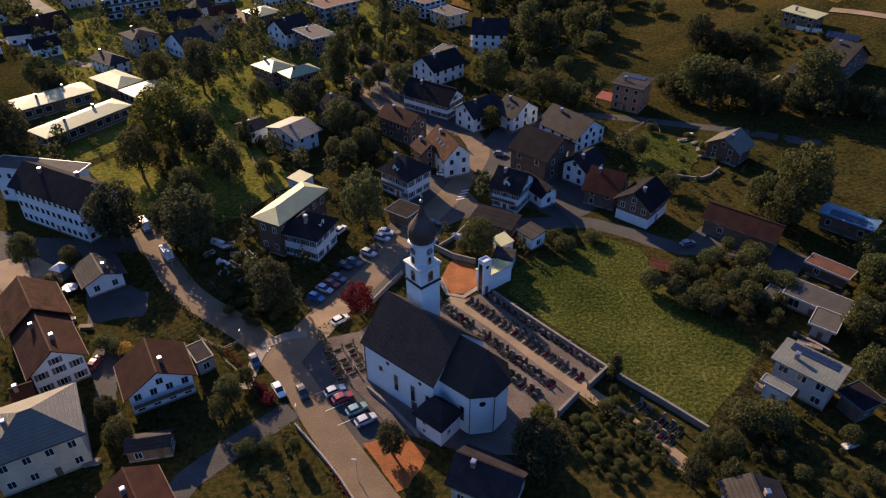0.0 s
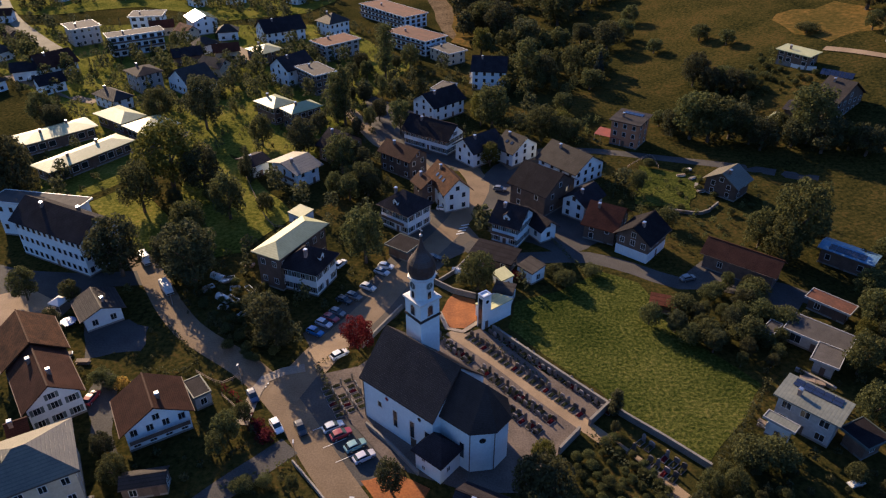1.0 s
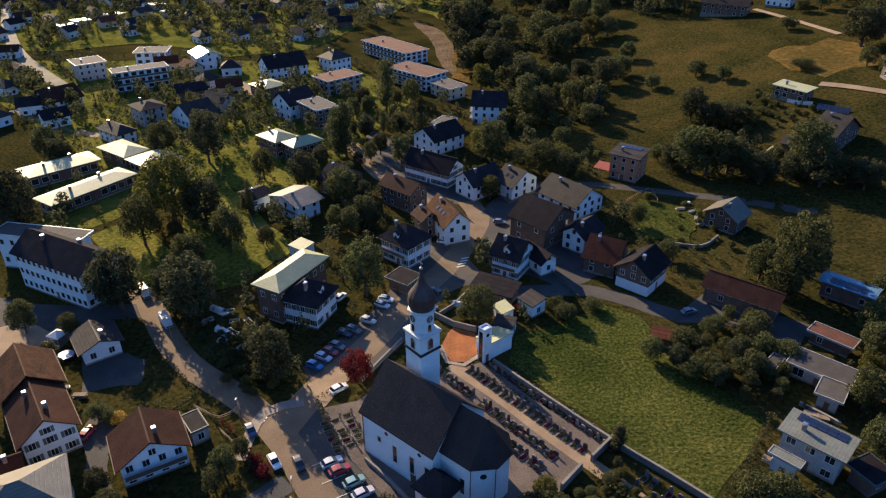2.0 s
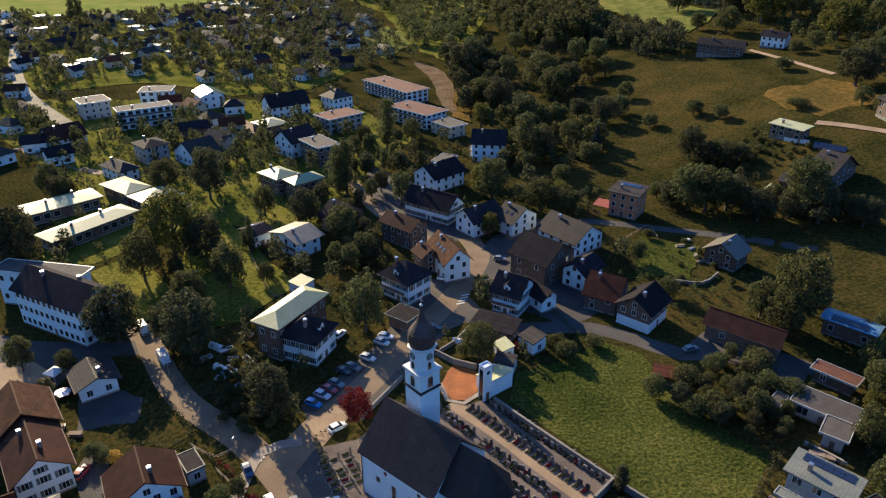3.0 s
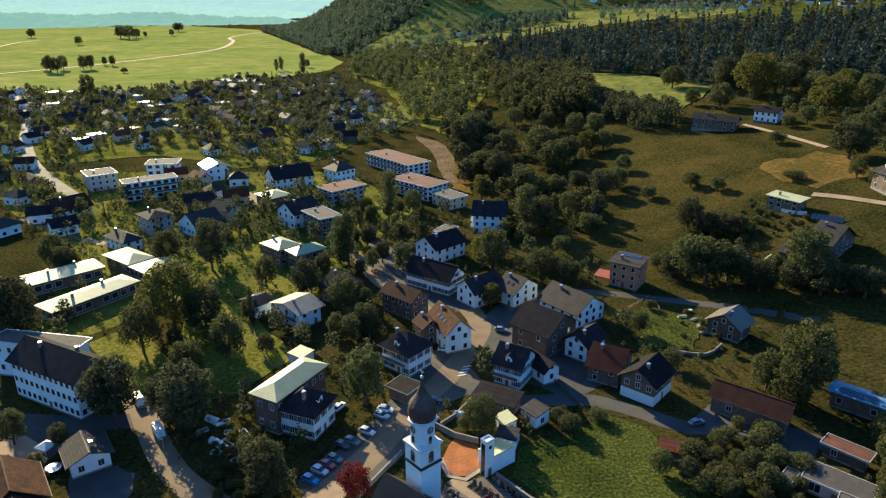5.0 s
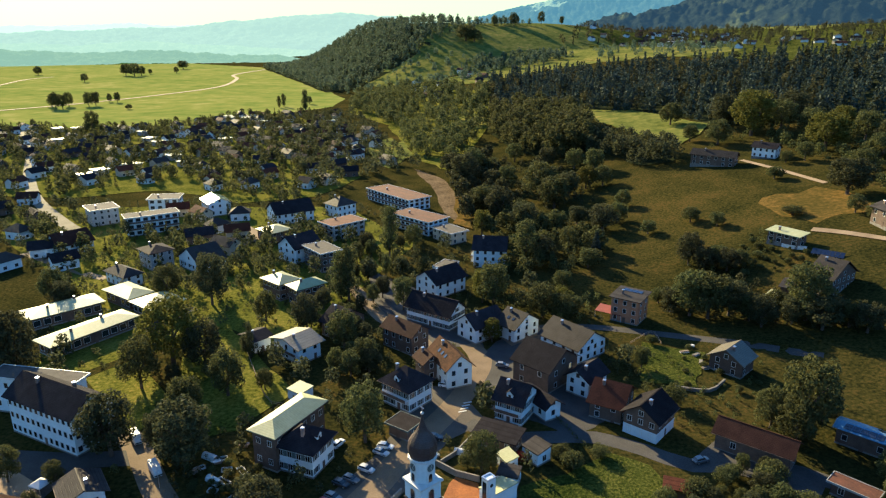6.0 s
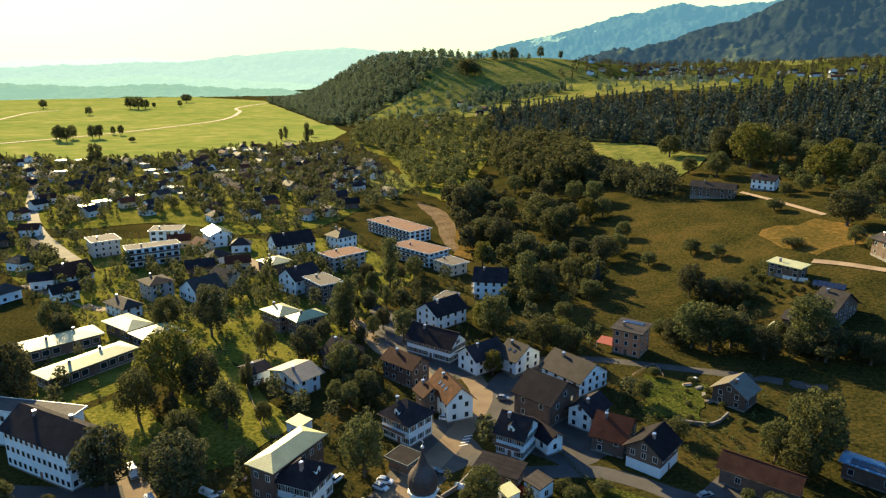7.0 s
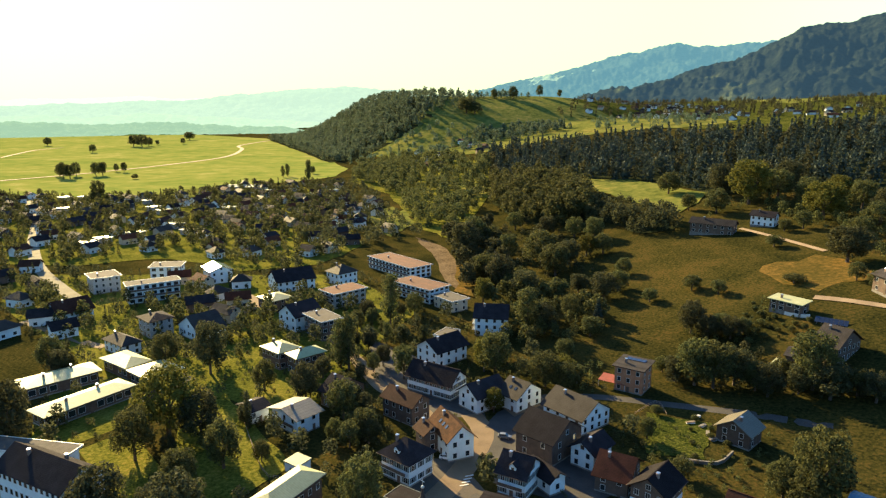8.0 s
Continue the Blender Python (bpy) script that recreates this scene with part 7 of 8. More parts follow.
tree('broad', 178.1, 274.9, 8.3, 1.22)
tree('broad', 57.0, 404.0, 24.8, 1.22)
tree('dark', 73.9, 403.3, 15.9, 1.22)
tree('broad', 62.3, 382.5, 20.0, 1.22)
tree('yellow', 85.3, 410.2, 14.9, 1.22)
tree('broad', 95.0, 407.6, 12.9, 1.34)
tree('broad', 96.1, 438.6, 15.9, 1.22)
tree('broad', 51.6, 509.9, 14.9, 1.22)
tree('dark', 30.0, 365.3, 19.1, 1.22)
tree('dark', 40.0, 342.2, 16.3, 1.34)
tree('broad', 21.3, 377.9, 17.7, 1.22)
tree('broad', 19.4, 480.1, 22.1, 1.22)
tree('dark', 11.9, 453.8, 23.2, 1.22)
tree('dark', 78.8, 331.8, 14.0, 1.46)
tree('broad', 87.8, 340.3, 11.3, 1.34)
tree('broad', 97.1, 316.5, 6.9, 1.59)
tree('broad', 86.4, 455.9, 14.3, 1.22)
tree('dark', 69.8, 472.9, 15.6, 1.22)
tree('broad', 40.1, 435.2, 17.0, 1.10)
tree('broad', 32.6, 478.9, 14.3, 1.22)
tree('broad', 95.9, 362.0, 10.1, 1.22)
tree('broad', 56.8, 336.7, 12.0, 1.34)
tree('dark', 69.0, 348.2, 10.6, 1.34)
tree('tall', 35.4, 287.8, 20.9, 1.40)
tree('dark', 43.0, 287.8, 14.3, 1.10)
tree('broad', 56.8, 302.7, 13.3, 0.98)
tree('spruce', 67.3, 292.9, 13.8, 1.10)
tree('broad', 62.0, 282.8, 9.4, 1.46)
tree('dark', 102.0, 273.1, 14.7, 1.10)
tree('dark', 106.0, 265.6, 10.3, 1.34)
tree('broad', 111.9, 268.1, 9.0, 1.34)
tree('dark', 113.7, 261.9, 9.4, 1.46)
tree('broad', 119.5, 264.2, 6.9, 1.46)
tree('broad', 88.1, 229.1, 17.9, 1.16)
tree('broad', 93.6, 225.9, 17.9, 1.22)
tree('dark', 101.2, 226.9, 14.7, 1.22)
tree('broad', 106.1, 221.4, 10.8, 1.22)
tree('dark', 108.3, 216.4, 12.0, 1.22)
tree('broad', 116.7, 225.6, 8.5, 1.22)
tree('broad', 123.3, 216.9, 21.2, 1.04)
tree('dark', 118.1, 215.8, 10.8, 1.22)
tree('dark', 125.2, 209.4, 13.1, 1.34)
tree('broad', 133.4, 208.5, 9.7, 1.34)
tree('dark', 136.4, 203.5, 10.3, 1.46)
tree('dark', 82.3, 233.4, 10.1, 1.10)
tree('broad', 80.5, 241.4, 6.4, 1.34)
tree('yellow', 42.3, 236.7, 9.2, 1.46)
tree('broad', 37.5, 239.6, 7.1, 1.46)
tree('broad', 46.7, 231.8, 7.6, 1.34)
tree('broad', 15.0, 257.6, 8.3, 1.46)
tree('broad', 21.6, 254.6, 8.0, 1.46)
tree('broad', 46.8, 257.8, 8.3, 1.34)
grove(['broad', 'dark', 'broad'], [(-87.0, 197.2), (-69.6, 214.0), (-49.4, 171.6), (-51.3, 145.5), (-69.4, 143.0), (-86.9, 171.9)], 5, 11, 7.0, 6.0, 11.0, 'orchard trees')
grove(['broad', 'dark', 'tall'], [(-41.8, 310.7), (-16.3, 314.6), (-14.3, 267.2), (-29.5, 235.5), (-38.6, 261.2)], 16, 12, 5.0, 6.0, 11.0, 'garden trees')
grove(['broad', 'dark', 'bush'], [(51.1, 121.8), (64.3, 137.3), (78.2, 137.2), (75.8, 117.6), (73.8, 108.3), (64.8, 106.6), (53.2, 115.8)], 30, 15, 3.0, 3.5, 6.5, 'trees around the bungalow')
grove(['broad', 'dark'], [(105.9, 149.7), (120.1, 149.0), (83.4, 82.5), (83.1, 90.7), (92.8, 117.6)], 16, 16, 5.0, 5.0, 10.0, 'garden trees')
grove(['bush', 'broad', 'dark'], [(42.1, 77.6), (54.7, 85.2), (65.0, 82.5), (82.0, 79.9), (74.5, 66.3), (37.9, 66.4)], 22, 17, 3.5, 1.5, 4.0, 'shrubs below the meadow')
grove(['bush'], [(23.3, 84.0), (31.5, 88.8), (39.1, 77.6), (30.4, 69.6), (24.6, 74.1)], 38, 18, 1.8, 1.1, 2.2, 'shrubs of the garden')
grove(['bush'], [(-60.8, 135.6), (-51.5, 140.4), (-42.3, 118.3), (-37.8, 108.9), (-47.7, 114.4)], 16, 19, 3.5, 1.2, 2.6, 'shrubs of the garden')
forest('garden_trees', [(-273.1, 404.5), (-156.2, 266.1), (-128.8, 273.0), (-80.2, 253.5), (-62.3, 312.7), (-40.7, 312.7), (-69.9, 352.9), (-97.5, 312.6), (-133.6, 352.9), (-154.3, 312.6), (-173.3, 312.6)], 80, 20, 7.0, 6.0, 11.0, 0.10, 'leafy garden trees between the houses', 'leaf', 2.6, 0.110)
forest('slope_scrub', [(13.4, 515.8), (49.7, 512.1), (82.6, 455.6), (99.0, 381.4), (88.5, 337.1), (62.4, 335.3), (34.4, 344.8), (15.4, 393.7)], 90, 81, 5.0, 3.5, 8.0, 0.0, 'scrub and young trees on the lower slope', 'leaf_dark', 1.8, 0.14)
forest('slope_scrub', [(81.2, 243.8), (99.5, 253.2), (118.1, 245.6), (127.5, 234.0), (143.4, 212.7), (137.5, 202.2), (117.5, 212.7), (100.2, 221.4), (78.8, 228.8)], 70, 82, 4.0, 3.0, 7.0, 0.0, 'dark scrub between the trees along the lane', 'leaf_dark', 1.8, 0.14)
forest('slope_scrub', [(100.0, 275.4), (118.5, 263.0), (135.9, 283.6), (131.9, 268.3), (114.6, 247.3), (95.1, 260.2)], 45, 83, 4.0, 2.0, 5.0, 0.0, 'scrub on the steep bank', 'leaf', 1.8, 0.15)
forest('slope_scrub', [(164.9, 434.3), (199.7, 441.4), (205.6, 369.1), (198.7, 302.0), (222.5, 342.0), (242.7, 421.7), (220.7, 473.1)], 70, 84, 7.0, 4.0, 10.0, 0.0, 'orchard trees and bushes round the farm', 'leaf', 1.8, 0.13)
forest('slope_trees', [(20.3, 342.0), (44.5, 375.2), (72.2, 311.6), (63.7, 272.2), (25.3, 266.4)], 54, 21, 4.5, 7.0, 12.0, 0.05, 'leafy trees at the foot of the slope', 'leaf', 2.8, 0.110)
forest('slope_trees', [(-0.3, 513.8), (35.8, 539.1), (35.1, 376.4), (11.8, 352.9)], 44, 23, 5.0, 9.0, 15.0, 0.05, 'leafy trees above the building site', 'leaf_dark', 2.6, 0.110)
grove(['broad', 'dark'], [(-46.4, 238.3), (-29.7, 238.2), (-23.0, 185.2), (-31.1, 181.7), (-38.4, 196.8)], 12, 26, 5.0, 5.0, 9.0, 'garden trees')
grove(['bush'], [(-62.9, 140.5), (-44.5, 140.4), (-30.9, 118.2), (-37.4, 107.1), (-45.2, 114.4)], 22, 27, 3.0, 1.2, 2.6, 'shrubs of the garden')
grove(['bush'], [(76.3, 208.4), (93.6, 184.3), (89.0, 167.5), (69.4, 177.5)], 12, 28, 5.0, 1.2, 2.5, 'shrubs on the bank')
grove(['bush', 'bush', 'broad'], [(132.6, 286.3), (147.8, 264.7), (135.9, 248.7), (117.9, 254.0), (121.4, 271.6)], 34, 29, 4.0, 1.5, 3.0, 'scrub on the bank')
hedge([(-45.3, 102.9), (-40.0, 98.0), (-34.6, 91.2), (-32.4, 88.3)], 1.0, 1.2, 'leaf_red', 'reddish clipped hedge along the street')
hedge([(-43.7, 83.0), (-38.3, 86.3), (-32.6, 89.0)], 1.0, 1.2, 'leaf_dark', 'clipped dark green hedge along the garden')
hedge([(-38.3, 77.9), (-33.0, 81.0), (-28.4, 83.6)], 1.0, 1.0, 'leaf', 'green garden hedge beside the driveway')
hedge([(-19.9, 74.1), (-17.5, 70.9), (-15.5, 67.7)], 1.0, 1.0, 'leaf_red', 'low red-flowered border along the street')
hedge([(-62.2, 108.1), (-56.5, 107.2), (-52.3, 109.8)], 1.0, 1.2, 'leaf_dark', 'clipped dark green hedge along the garden')
hedge([(-62.7, 122.4), (-55.7, 114.5), (-52.3, 109.8)], 1.0, 1.4, 'leaf_dark', 'clipped dark green hedge along the garden')
hedge([(-27.0, 108.8), (-23.8, 112.4), (-20.4, 114.3)], 1.0, 1.2, 'leaf_dark', 'clipped dark green hedge along the garden')
hedge([(27.3, 89.5), (32.3, 82.7), (38.5, 75.2), (40.9, 71.8)], 1.6, 1.6, 'leaf_dark', 'clipped dark green hedge along the garden')
hedge([(8.3, 118.0), (14.2, 112.2), (20.5, 104.2), (24.4, 98.5)], 0.9, 0.8, 'leaf_dark', 'clipped dark green hedge along the garden')
hedge([(49.0, 82.9), (55.6, 90.8), (64.7, 101.8)], 1.5, 1.4, 'leaf_dark', 'clipped dark green hedge along the garden')
hedge([(25.2, 169.5), (31.4, 155.8), (36.6, 142.4)], 1.0, 1.0, 'leaf', 'clipped dark green hedge along the garden')
strip_wall('churchyard_wall', [(11.0, 121.4), (19.6, 111.3), (32.5, 96.9), (40.2, 89.4), (47.4, 82.0)], 0.50, 1.50, M['stone'], 'grey stone churchyard wall beside the meadow', 'wall')
strip_wall('churchyard_wall', [(20.9, 85.6), (25.4, 90.6)], 0.50, 1.80, M['stone'], 'short grey stone wall across the churchyard', 'wall')
strip_wall('churchyard_wall', [(27.6, 92.4), (32.7, 97.7)], 0.50, 1.80, M['stone'], 'short grey stone wall across the churchyard', 'wall')
strip_wall('churchyard_wall', [(-14.9, 92.6), (-10.0, 87.5), (-4.6, 80.9)], 0.40, 1.00, M['stone'], 'low stone wall beside the church', 'wall')
strip_wall('churchyard_wall', [(-18.0, 115.2), (-12.4, 125.3), (-10.0, 129.6)], 0.40, 1.20, M['stone'], 'low plastered wall along the square', 'wall')
strip_wall('garden_wall', [(-1.3, 140.1), (2.3, 143.9), (9.3, 156.0)], 0.35, 1.20, M['stone'], 'low garden wall on the square', 'wall')
strip_wall('garden_wall', [(-27.3, 83.6), (-22.4, 77.9), (-17.7, 72.0), (-14.8, 67.7)], 0.30, 0.90, M['stone'], 'low garden wall along the street', 'wall')
hedge([(-26.1, 107.7), (-23.1, 101.9), (-19.7, 95.9)], 1.2, 1.4, 'leaf_dark', 'clipped dark green hedge along the garden')

# ---- cars ----
car(-21.1, 91.8, 30, 'silver', '')
car(-19.4, 90.0, 30, 'red', '')
car(-16.4, 87.2, 32, 'teal', '')
car(-14.5, 84.6, 32, 'lilac', '')
car(-38.3, 100.0, -60, 'navy', '')
car(-31.9, 92.0, -57, 'white', '')
car(-27.2, 91.4, -62, 'black', '')
car(-18.7, 137.5, -28, 'silver', '')
car(-21.8, 133.7, -30, 'grey', '')
car(-23.9, 132.1, -30, 'black', '')
car(-24.9, 127.3, -30, 'grey', '')
car(-26.2, 125.2, -30, 'red', '')
car(-27.5, 123.2, -30, 'lilac', '')
car(-29.0, 120.2, -30, 'blue', '')
car(-15.0, 146.8, -15, 'white', '')
car(-15.8, 144.2, -30, 'silver', '')
car(-26.9, 147.9, 60, 'white', '')
car(-0.1, 177.8, -10, 'white', '')
car(-2.8, 150.8, -10, 'black', '')
car(17.4, 190.3, -15, 'grey', '')
car(-31.1, 193.4, 20, 'white', '')
car(-28.5, 191.0, 20, 'grey', '')
car(-70.4, 99.5, 80, 'red', '')
car(-22.6, 112.5, 40, 'white', '')
car(-3.4, 142.4, 40, 'silver', '')
car(61.1, 141.2, 20, 'grey', '')
van(-78.3, 149.9, -52, 'white panel van parked at the roadside')
van(-68.1, 136.8, -52, 'white panel van parked at the roadside')

# ---- graves ----
grave_rows((1.4, 121.0), (29.4, 89.2), ((-3.0, 0.0, 0.84, 0), (-4.4, 0.02, 0.84, 1), (-7.0, 0.08, 0.84, 0), (-8.4, 0.25, 0.84, 1), (2.6, 0.1, 0.95, 0), (6.2, 0.15, 0.98, 1), (7.6, 0.18, 0.98, 0)), 1.75, 4)
grave_rows((-21.1, 103.9), (-16.5, 95.3), ((0.0, 0.0, 1.0, 0), (-2.4, 0.0, 1.0, 0), (2.4, 0.0, 1.0, 0)), 1.6, 8)
grave_rows((34.1, 86.0), (41.3, 78.2), ((1.0, 0.0, 1.0, 0), (4.0, 0.0, 1.0, 0)), 1.7, 9)

# ---- far houses ----
FAR = far_house_kinds()
far_village([(-288.0, 427.7), (-489.0, 740.4), (-308.8, 739.3), (-260.4, 845.3), (-140.6, 888.9), (-71.6, 565.4), (-85.3, 435.7), (-132.3, 419.5), (-184.2, 472.2), (-223.4, 453.4), (-240.5, 427.6)], 165, 31, 16.0, 'houses of the far village')
far_village([(-273.1, 404.5), (-252.3, 404.5), (-165.4, 287.6), (-162.6, 253.4), (-176.0, 253.4)], 7, 32, 17.0, 'houses of the far village')
far_village([(-155.1, 377.0), (-113.1, 377.0), (-92.1, 312.6), (-95.3, 280.2), (-127.3, 312.6)], 7, 33, 17.0, 'houses of the far village')
far_village([(-148.3, 772.4), (-103.4, 826.3), (-33.6, 565.2), (-58.5, 492.4), (-84.8, 453.1)], 18, 37, 20.0, 'houses of the far village')
far_houses([(-92.7, 1116.9), (-29.1, 1155.6), (65.6, 1158.1), (61.9, 951.9), (-8.0, 902.4)], 16, 34, 20.0, 'small pale and timber houses in the side valley')
far_houses([(222.0, 1309.7), (573.9, 1825.1), (561.0, 1286.6), (414.5, 965.3), (360.5, 1141.4), (310.5, 1278.7)], 62, 35, 19.0, 'small pale and timber houses on the terrace')
far_houses([(524.8, 1180.8), (749.8, 1208.6), (565.2, 908.1), (464.9, 941.3)], 12, 36, 26.0, 'small pale and timber houses on the terrace')

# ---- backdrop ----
# third colour of each: haze as a glow, stronger the farther the ridge
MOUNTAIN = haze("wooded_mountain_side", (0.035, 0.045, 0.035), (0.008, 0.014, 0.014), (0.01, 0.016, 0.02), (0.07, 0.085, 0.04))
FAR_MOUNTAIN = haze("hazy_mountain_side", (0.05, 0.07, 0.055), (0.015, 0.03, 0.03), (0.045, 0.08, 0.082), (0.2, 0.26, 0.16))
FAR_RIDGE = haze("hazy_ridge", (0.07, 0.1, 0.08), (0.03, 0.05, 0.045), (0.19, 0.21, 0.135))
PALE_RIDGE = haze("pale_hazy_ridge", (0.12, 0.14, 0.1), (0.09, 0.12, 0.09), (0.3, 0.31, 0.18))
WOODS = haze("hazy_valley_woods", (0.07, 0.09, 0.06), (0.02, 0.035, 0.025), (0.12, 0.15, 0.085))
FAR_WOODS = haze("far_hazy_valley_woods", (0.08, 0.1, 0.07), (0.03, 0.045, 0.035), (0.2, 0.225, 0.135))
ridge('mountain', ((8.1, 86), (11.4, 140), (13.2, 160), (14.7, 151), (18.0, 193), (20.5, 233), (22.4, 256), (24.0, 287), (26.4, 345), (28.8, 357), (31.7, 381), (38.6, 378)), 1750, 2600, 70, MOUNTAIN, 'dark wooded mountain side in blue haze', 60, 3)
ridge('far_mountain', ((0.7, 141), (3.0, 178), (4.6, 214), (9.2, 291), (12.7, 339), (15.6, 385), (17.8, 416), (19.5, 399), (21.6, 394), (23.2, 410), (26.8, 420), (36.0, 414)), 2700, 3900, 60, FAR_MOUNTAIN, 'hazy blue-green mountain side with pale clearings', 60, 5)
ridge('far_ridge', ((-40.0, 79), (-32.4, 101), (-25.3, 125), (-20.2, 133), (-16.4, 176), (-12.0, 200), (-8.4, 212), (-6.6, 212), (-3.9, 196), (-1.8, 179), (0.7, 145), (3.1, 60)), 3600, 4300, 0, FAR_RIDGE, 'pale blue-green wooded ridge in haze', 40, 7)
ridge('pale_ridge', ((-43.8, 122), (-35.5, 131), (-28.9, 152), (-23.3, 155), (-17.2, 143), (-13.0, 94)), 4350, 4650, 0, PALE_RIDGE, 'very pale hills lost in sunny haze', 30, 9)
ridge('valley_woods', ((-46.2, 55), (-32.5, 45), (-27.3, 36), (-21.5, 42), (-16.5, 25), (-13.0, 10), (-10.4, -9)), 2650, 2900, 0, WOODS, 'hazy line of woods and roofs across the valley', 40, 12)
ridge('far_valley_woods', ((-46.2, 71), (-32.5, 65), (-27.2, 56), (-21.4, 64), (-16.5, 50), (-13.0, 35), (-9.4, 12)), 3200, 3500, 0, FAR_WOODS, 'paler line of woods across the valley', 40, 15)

# ---- the house below the churchyard ----
house('dark-tiled house with pale gutters below the church', 7.1, 69.3, -26, 11.8, 9.0, 4.6, rise=3, tiles='r_dark', wall='cream')
# ---- crossing stripes and street lamps ----
stripe(4.5, 164.0, 20, 2.4, 0.5)
stripe(5.0, 165.5, 20, 2.4, 0.5)
stripe(5.5, 167.1, 20, 2.4, 0.5)
stripe(6.0, 168.7, 20, 2.4, 0.5)
stripe(-37.3, 102.5, -20, 1.2, 0.45)
stripe(-36.9, 103.3, -20, 1.2, 0.45)
stripe(-36.6, 104.2, -20, 1.2, 0.45)
street_lamp(-14.6, 71.8)
street_lamp(-26.5, 83.2)
street_lamp(-10.4, 92.5)
street_lamp(-41.4, 103.7)
street_lamp(-3.8, 171.3)
street_lamp(-64.8, 131.0)

# ---- forest floors: soil sheets with the shade under the crowns in their colour ----
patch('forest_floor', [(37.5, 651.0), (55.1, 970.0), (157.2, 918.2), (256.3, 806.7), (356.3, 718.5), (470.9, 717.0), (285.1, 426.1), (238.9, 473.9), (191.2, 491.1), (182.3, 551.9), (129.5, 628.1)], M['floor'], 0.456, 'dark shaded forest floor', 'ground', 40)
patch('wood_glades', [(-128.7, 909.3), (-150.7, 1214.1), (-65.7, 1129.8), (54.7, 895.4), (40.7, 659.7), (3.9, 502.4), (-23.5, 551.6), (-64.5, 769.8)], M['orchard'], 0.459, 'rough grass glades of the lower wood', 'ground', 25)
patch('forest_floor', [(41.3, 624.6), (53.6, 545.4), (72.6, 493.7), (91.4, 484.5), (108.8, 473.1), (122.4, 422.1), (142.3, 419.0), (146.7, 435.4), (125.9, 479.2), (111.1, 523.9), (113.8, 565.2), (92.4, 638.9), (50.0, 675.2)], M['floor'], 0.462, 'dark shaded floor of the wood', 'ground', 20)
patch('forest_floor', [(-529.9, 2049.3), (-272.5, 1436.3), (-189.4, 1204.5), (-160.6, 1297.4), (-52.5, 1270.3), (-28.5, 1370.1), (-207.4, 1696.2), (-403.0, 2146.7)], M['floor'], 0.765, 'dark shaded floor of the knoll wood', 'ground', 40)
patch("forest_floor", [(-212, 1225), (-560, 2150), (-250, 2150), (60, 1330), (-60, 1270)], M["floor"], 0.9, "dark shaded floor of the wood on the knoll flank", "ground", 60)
forest("knoll_wood", [(-212, 1225), (-560, 2150), (-250, 2150), (60, 1330), (-60, 1270)], 560, 16, 14, 14, 22, 0.1, "broad-leaved wood on the flank of the knoll", "leaf_hazed", 0.3, 0.16)

forest('garden_shrubs', [(-197.8, 304.4), (-124.3, 311.6), (-97.5, 328.3), (-81.2, 281.1), (-106.1, 255.7), (-144.5, 268.4), (-178.9, 268.7)], 60, 61, 4.0, 1.5, 4.0, 0.05, 'mixed garden shrubs between the houses', 'leaf_dark', 1.4, 0.160)
forest('garden_shrubs', [(-57.3, 310.9), (-11.0, 310.4), (-17.9, 249.1), (-28.8, 227.9), (-45.9, 249.4)], 60, 62, 3.5, 1.5, 4.0, 0.05, 'mixed garden shrubs behind the houses', 'leaf', 1.4, 0.160)
forest('garden_shrubs', [(10.9, 273.5), (37.4, 243.0), (59.5, 248.4), (50.6, 222.4), (23.4, 227.5)], 60, 63, 3.5, 1.5, 4.0, 0.05, 'shrubs at the foot of the slope', 'leaf', 1.6, 0.150)
forest('garden_shrubs', [(47.8, 196.2), (72.2, 200.0), (74.0, 170.8), (61.7, 150.1), (51.4, 171.0)], 46, 64, 3.0, 1.0, 2.6, 0.00, 'low shrubs in the sloping garden', 'leaf', 1.6, 0.150)
forest('garden_shrubs', [(-68.0, 143.0), (-49.3, 142.9), (-37.7, 114.4), (-48.4, 117.3), (-60.1, 126.6)], 60, 65, 2.5, 1.0, 3.0, 0.05, 'garden shrubs beside the street', 'leaf_dark', 1.8, 0.150)
# ---- garden and yard things ----
polytunnel(4.1, 144.6, -18)
polytunnel(-57.0, 142.4, -30)
polytunnel(-53.2, 133.3, -35)
garden_frame(-54.4, 141.8, 20, 3.2, 1.4)
garden_frame(-51.0, 133.2, -35, 3.6, 1.4)
garden_frame(-47.8, 137.1, -50, 3.4, 1.4)
garden_frame(-58.2, 138.1, 40, 2.6, 1.4)
garden_frame(-46.8, 128.0, 60, 3.8, 1.4)
garden_frame(-52.4, 129.8, -10, 2.2, 1.4)
garden_frame(-51.6, 137.6, 10, 2.4, 1.4)
panel_array(149.0, 254.3, -38)
awning(59.5, 229.2, -35)
pavilion(-90.9, 129.8, -20)
trampoline(-86.3, 123.8)
wood_pile(76.7, 200.0, 10)
wood_pile(79.7, 197.9, 40)
wood_pile(79.4, 192.8, 70)
wood_pile(79.7, 189.0, 20)
wood_pile(80.3, 204.1, 30)
wood_pile(-50.4, 147.5, 10)
wood_pile(-55.0, 140.4, 30)
wood_pile(-58.7, 136.8, 60)
wood_pile(-81.6, 112.7, 20)
wood_pile(-77.0, 110.5, 0)
wood_pile(74.5, 104.5, -30)
wood_pile(76.4, 103.5, -25)
wood_pile(61.0, 92.2, -45)
wood_pile(62.9, 90.0, -45)
wood_pile(71.4, 78.7, 10)
wood_pile(-61.0, 75.4, 20)
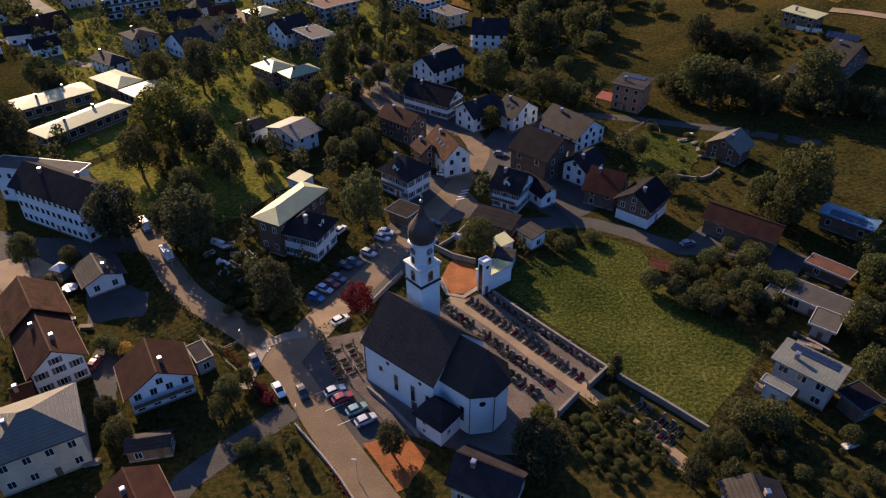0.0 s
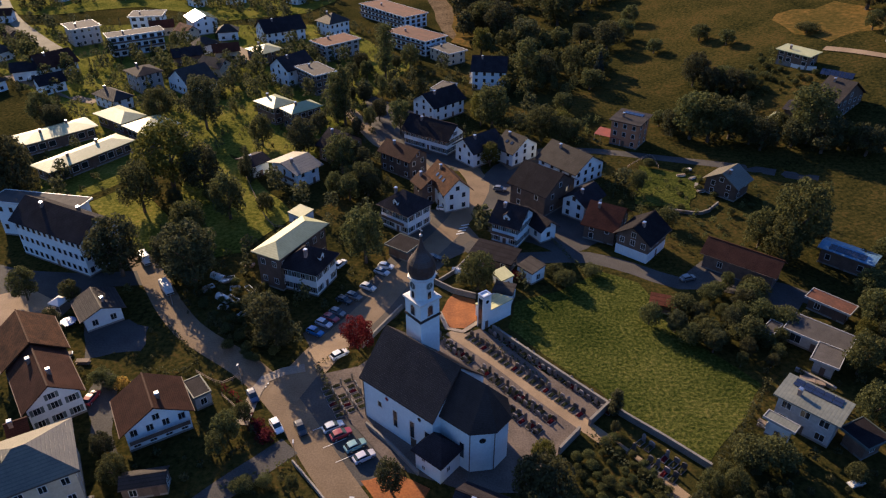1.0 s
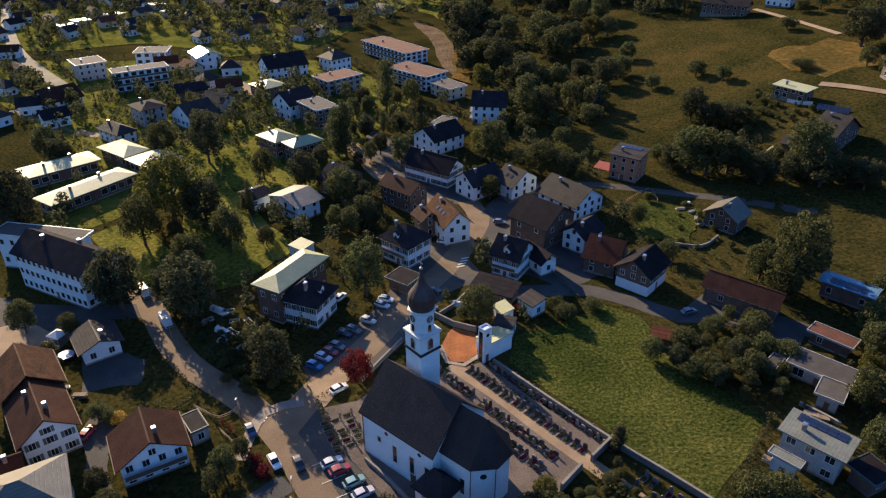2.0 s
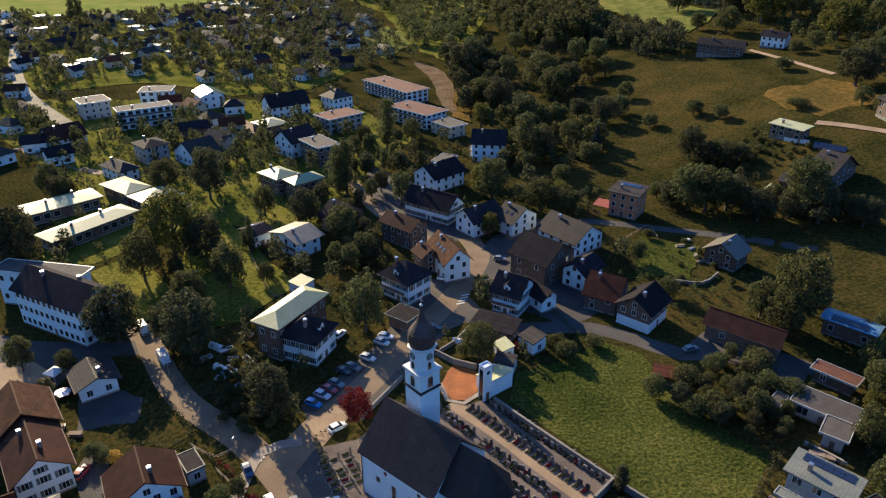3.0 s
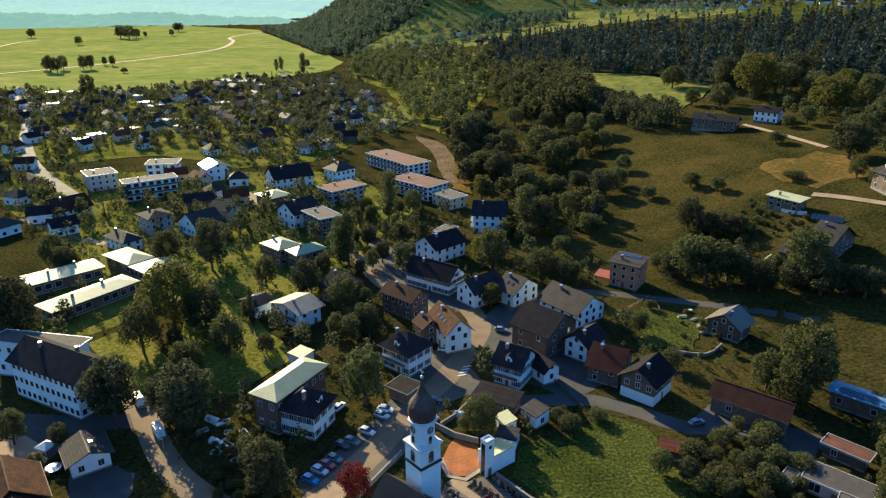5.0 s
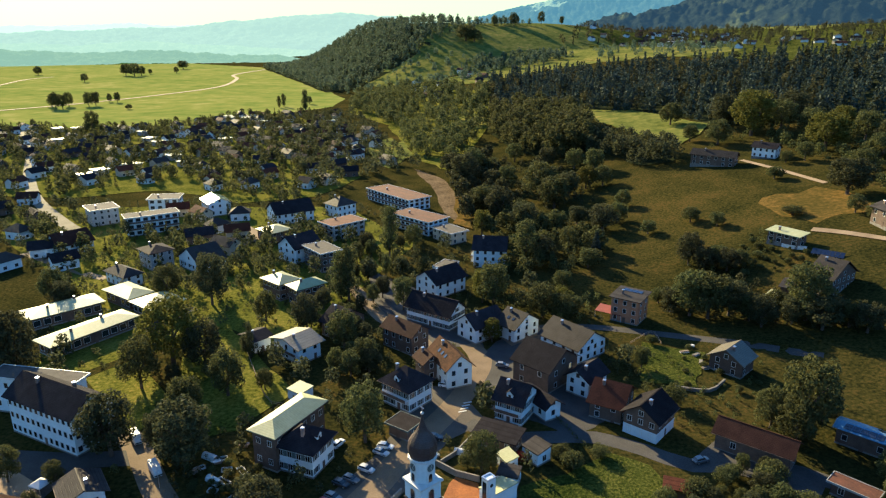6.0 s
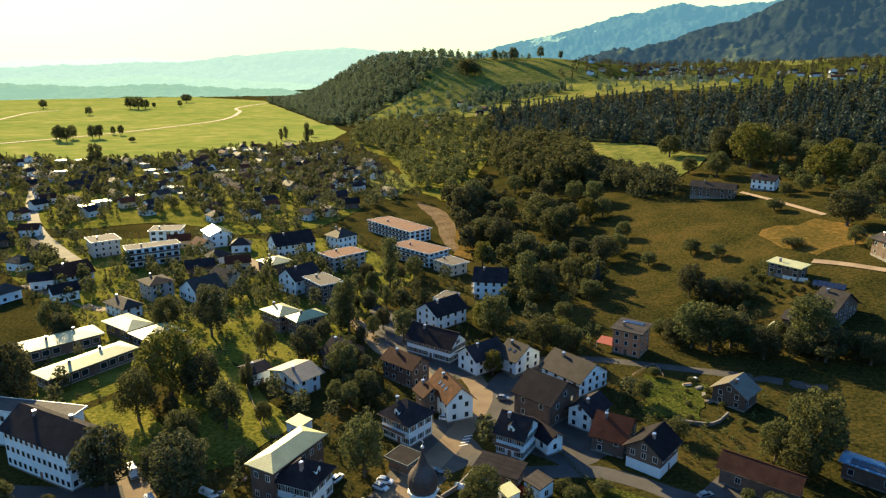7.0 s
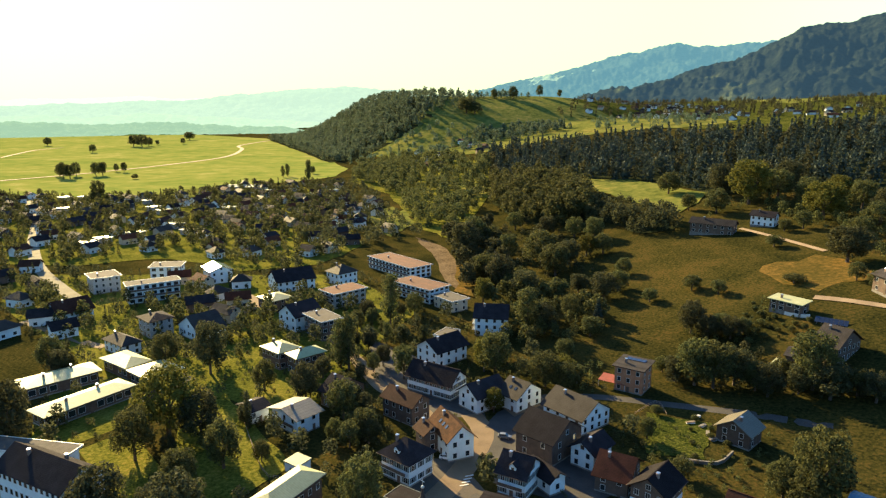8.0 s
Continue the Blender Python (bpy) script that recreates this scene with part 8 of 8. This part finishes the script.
fence([(-101.6, 122.6), (-95.9, 126.8), (-91.8, 129.4)], 1.1)
fence([(-68.5, 209.5), (-51.1, 171.6), (-45.2, 166.8)], 1.1)
fence([(60.9, 206.4), (70.5, 215.2), (71.1, 206.3)], 1.0)
fence([(64.8, 175.8), (75.4, 175.1), (81.9, 180.9)], 1.0)
fence([(-44.6, 100.4), (-39.4, 95.4), (-34.5, 89.0)], 1.0)
fence([(-51.8, 107.2), (-45.5, 103.7), (-42.2, 107.1)], 1.0)
strip_wall('retaining_wall', [(65.9, 176.9), (75.3, 174.8), (82.2, 180.9)], 0.50, 1.00, M['stone'], 'low stone terrace wall in the grass', 'wall')
strip_wall('retaining_wall', [(136.1, 274.9), (140.5, 266.9), (145.0, 262.6)], 0.50, 1.40, M['trim'], 'pale terrace wall below the house', 'wall')
strip_wall('retaining_wall', [(73.6, 107.9), (76.9, 104.5), (79.1, 101.8)], 0.50, 0.90, M['stone'], 'curved stone garden wall', 'wall')
strip_wall('retaining_wall', [(-2.3, 139.6), (2.2, 135.7), (7.7, 133.4)], 0.40, 1.60, M['stone'], 'plastered wall behind the clay court', 'wall')
for ob in FAR:
    for o in [*ob.children_recursive, ob]:
        bpy.data.objects.remove(o)

# ---- the mortuary chapel with its white pylon ----
chapel = thing("chapel", pose(8.7, 121.4, 0, 0, 0, 38), "small white modern chapel with a tall pylon beside the courtyard", "chapel")
bm = bmesh.new()
box(bm, 0, 2.3, 0, 1.9, -1, 8.9)
pylon = part("pylon", bm, M["white"], chapel, "tall white rendered pylon")
bm = bmesh.new()
lattice(bm, [-0.08, 0.25, 2.05, 2.38], [-0.08, 0.25, 1.65, 1.98], [(1, 1)], 8.9, 9.12)
bmesh.ops.transform(bm, matrix=Matrix(((1, 0, 0, 0), (0, 0, 1, 0), (0, 1, 0, 0), (0, 0, 0, 1))), verts=bm.verts)
part("coping", bm, M["metal"], pylon, "metal coping")
bm = bmesh.new()
box(bm, -0.05, 0.02, 0.35, 1.55, 0, 8.2)
part("recess", bm, M["pane"], pylon, "tall dark glazed slot")
disc(pylon, "oculus", pose(1.15, 0, 7.4), 0.45, 0.05, M["pane"], "round opening")
bm = bmesh.new()
box(bm, 0.7, 1.6, -0.05, 0.02, 0, 2.1)
part("door", bm, M["timber"], pylon, "dark door")
bm = bmesh.new()
solid(bm, [[(x, 0.25, -1), (x, 5.2, -1), (x, 5.2, 3.0), (x, 0.25, 4.3)] for x in (2.3, 8.9)])
part("wall", bm, M["white"], chapel)
bm = bmesh.new()
solid(bm, [[(x, 0.05, 4.42), (x, 5.6, 2.96), (x, 5.6, 3.16), (x, 0.05, 4.62)] for x in (2.3, 9.2)])
wing = part("roof", bm, M["r_pale"], chapel, "grey standing-seam roof")

# ---- road markings ----
for x, y, rot, l in ((-20.3, 88.2, 30, 4.6), (-17.6, 84.8, 30, 4.6), (-22.9, 92.4, 30, 4.6)):
    bm = bmesh.new()
    box(bm, -l / 2, l / 2, -0.06, 0.06, 0.1, 0.104)
    ob = tagged(part("marking", bm, M["trim"], None), "white painted parking line on asphalt", "marking", "parking lines")
    ob.matrix_basis = pose(x, y, 0, 0, 0, rot)
    bm = None
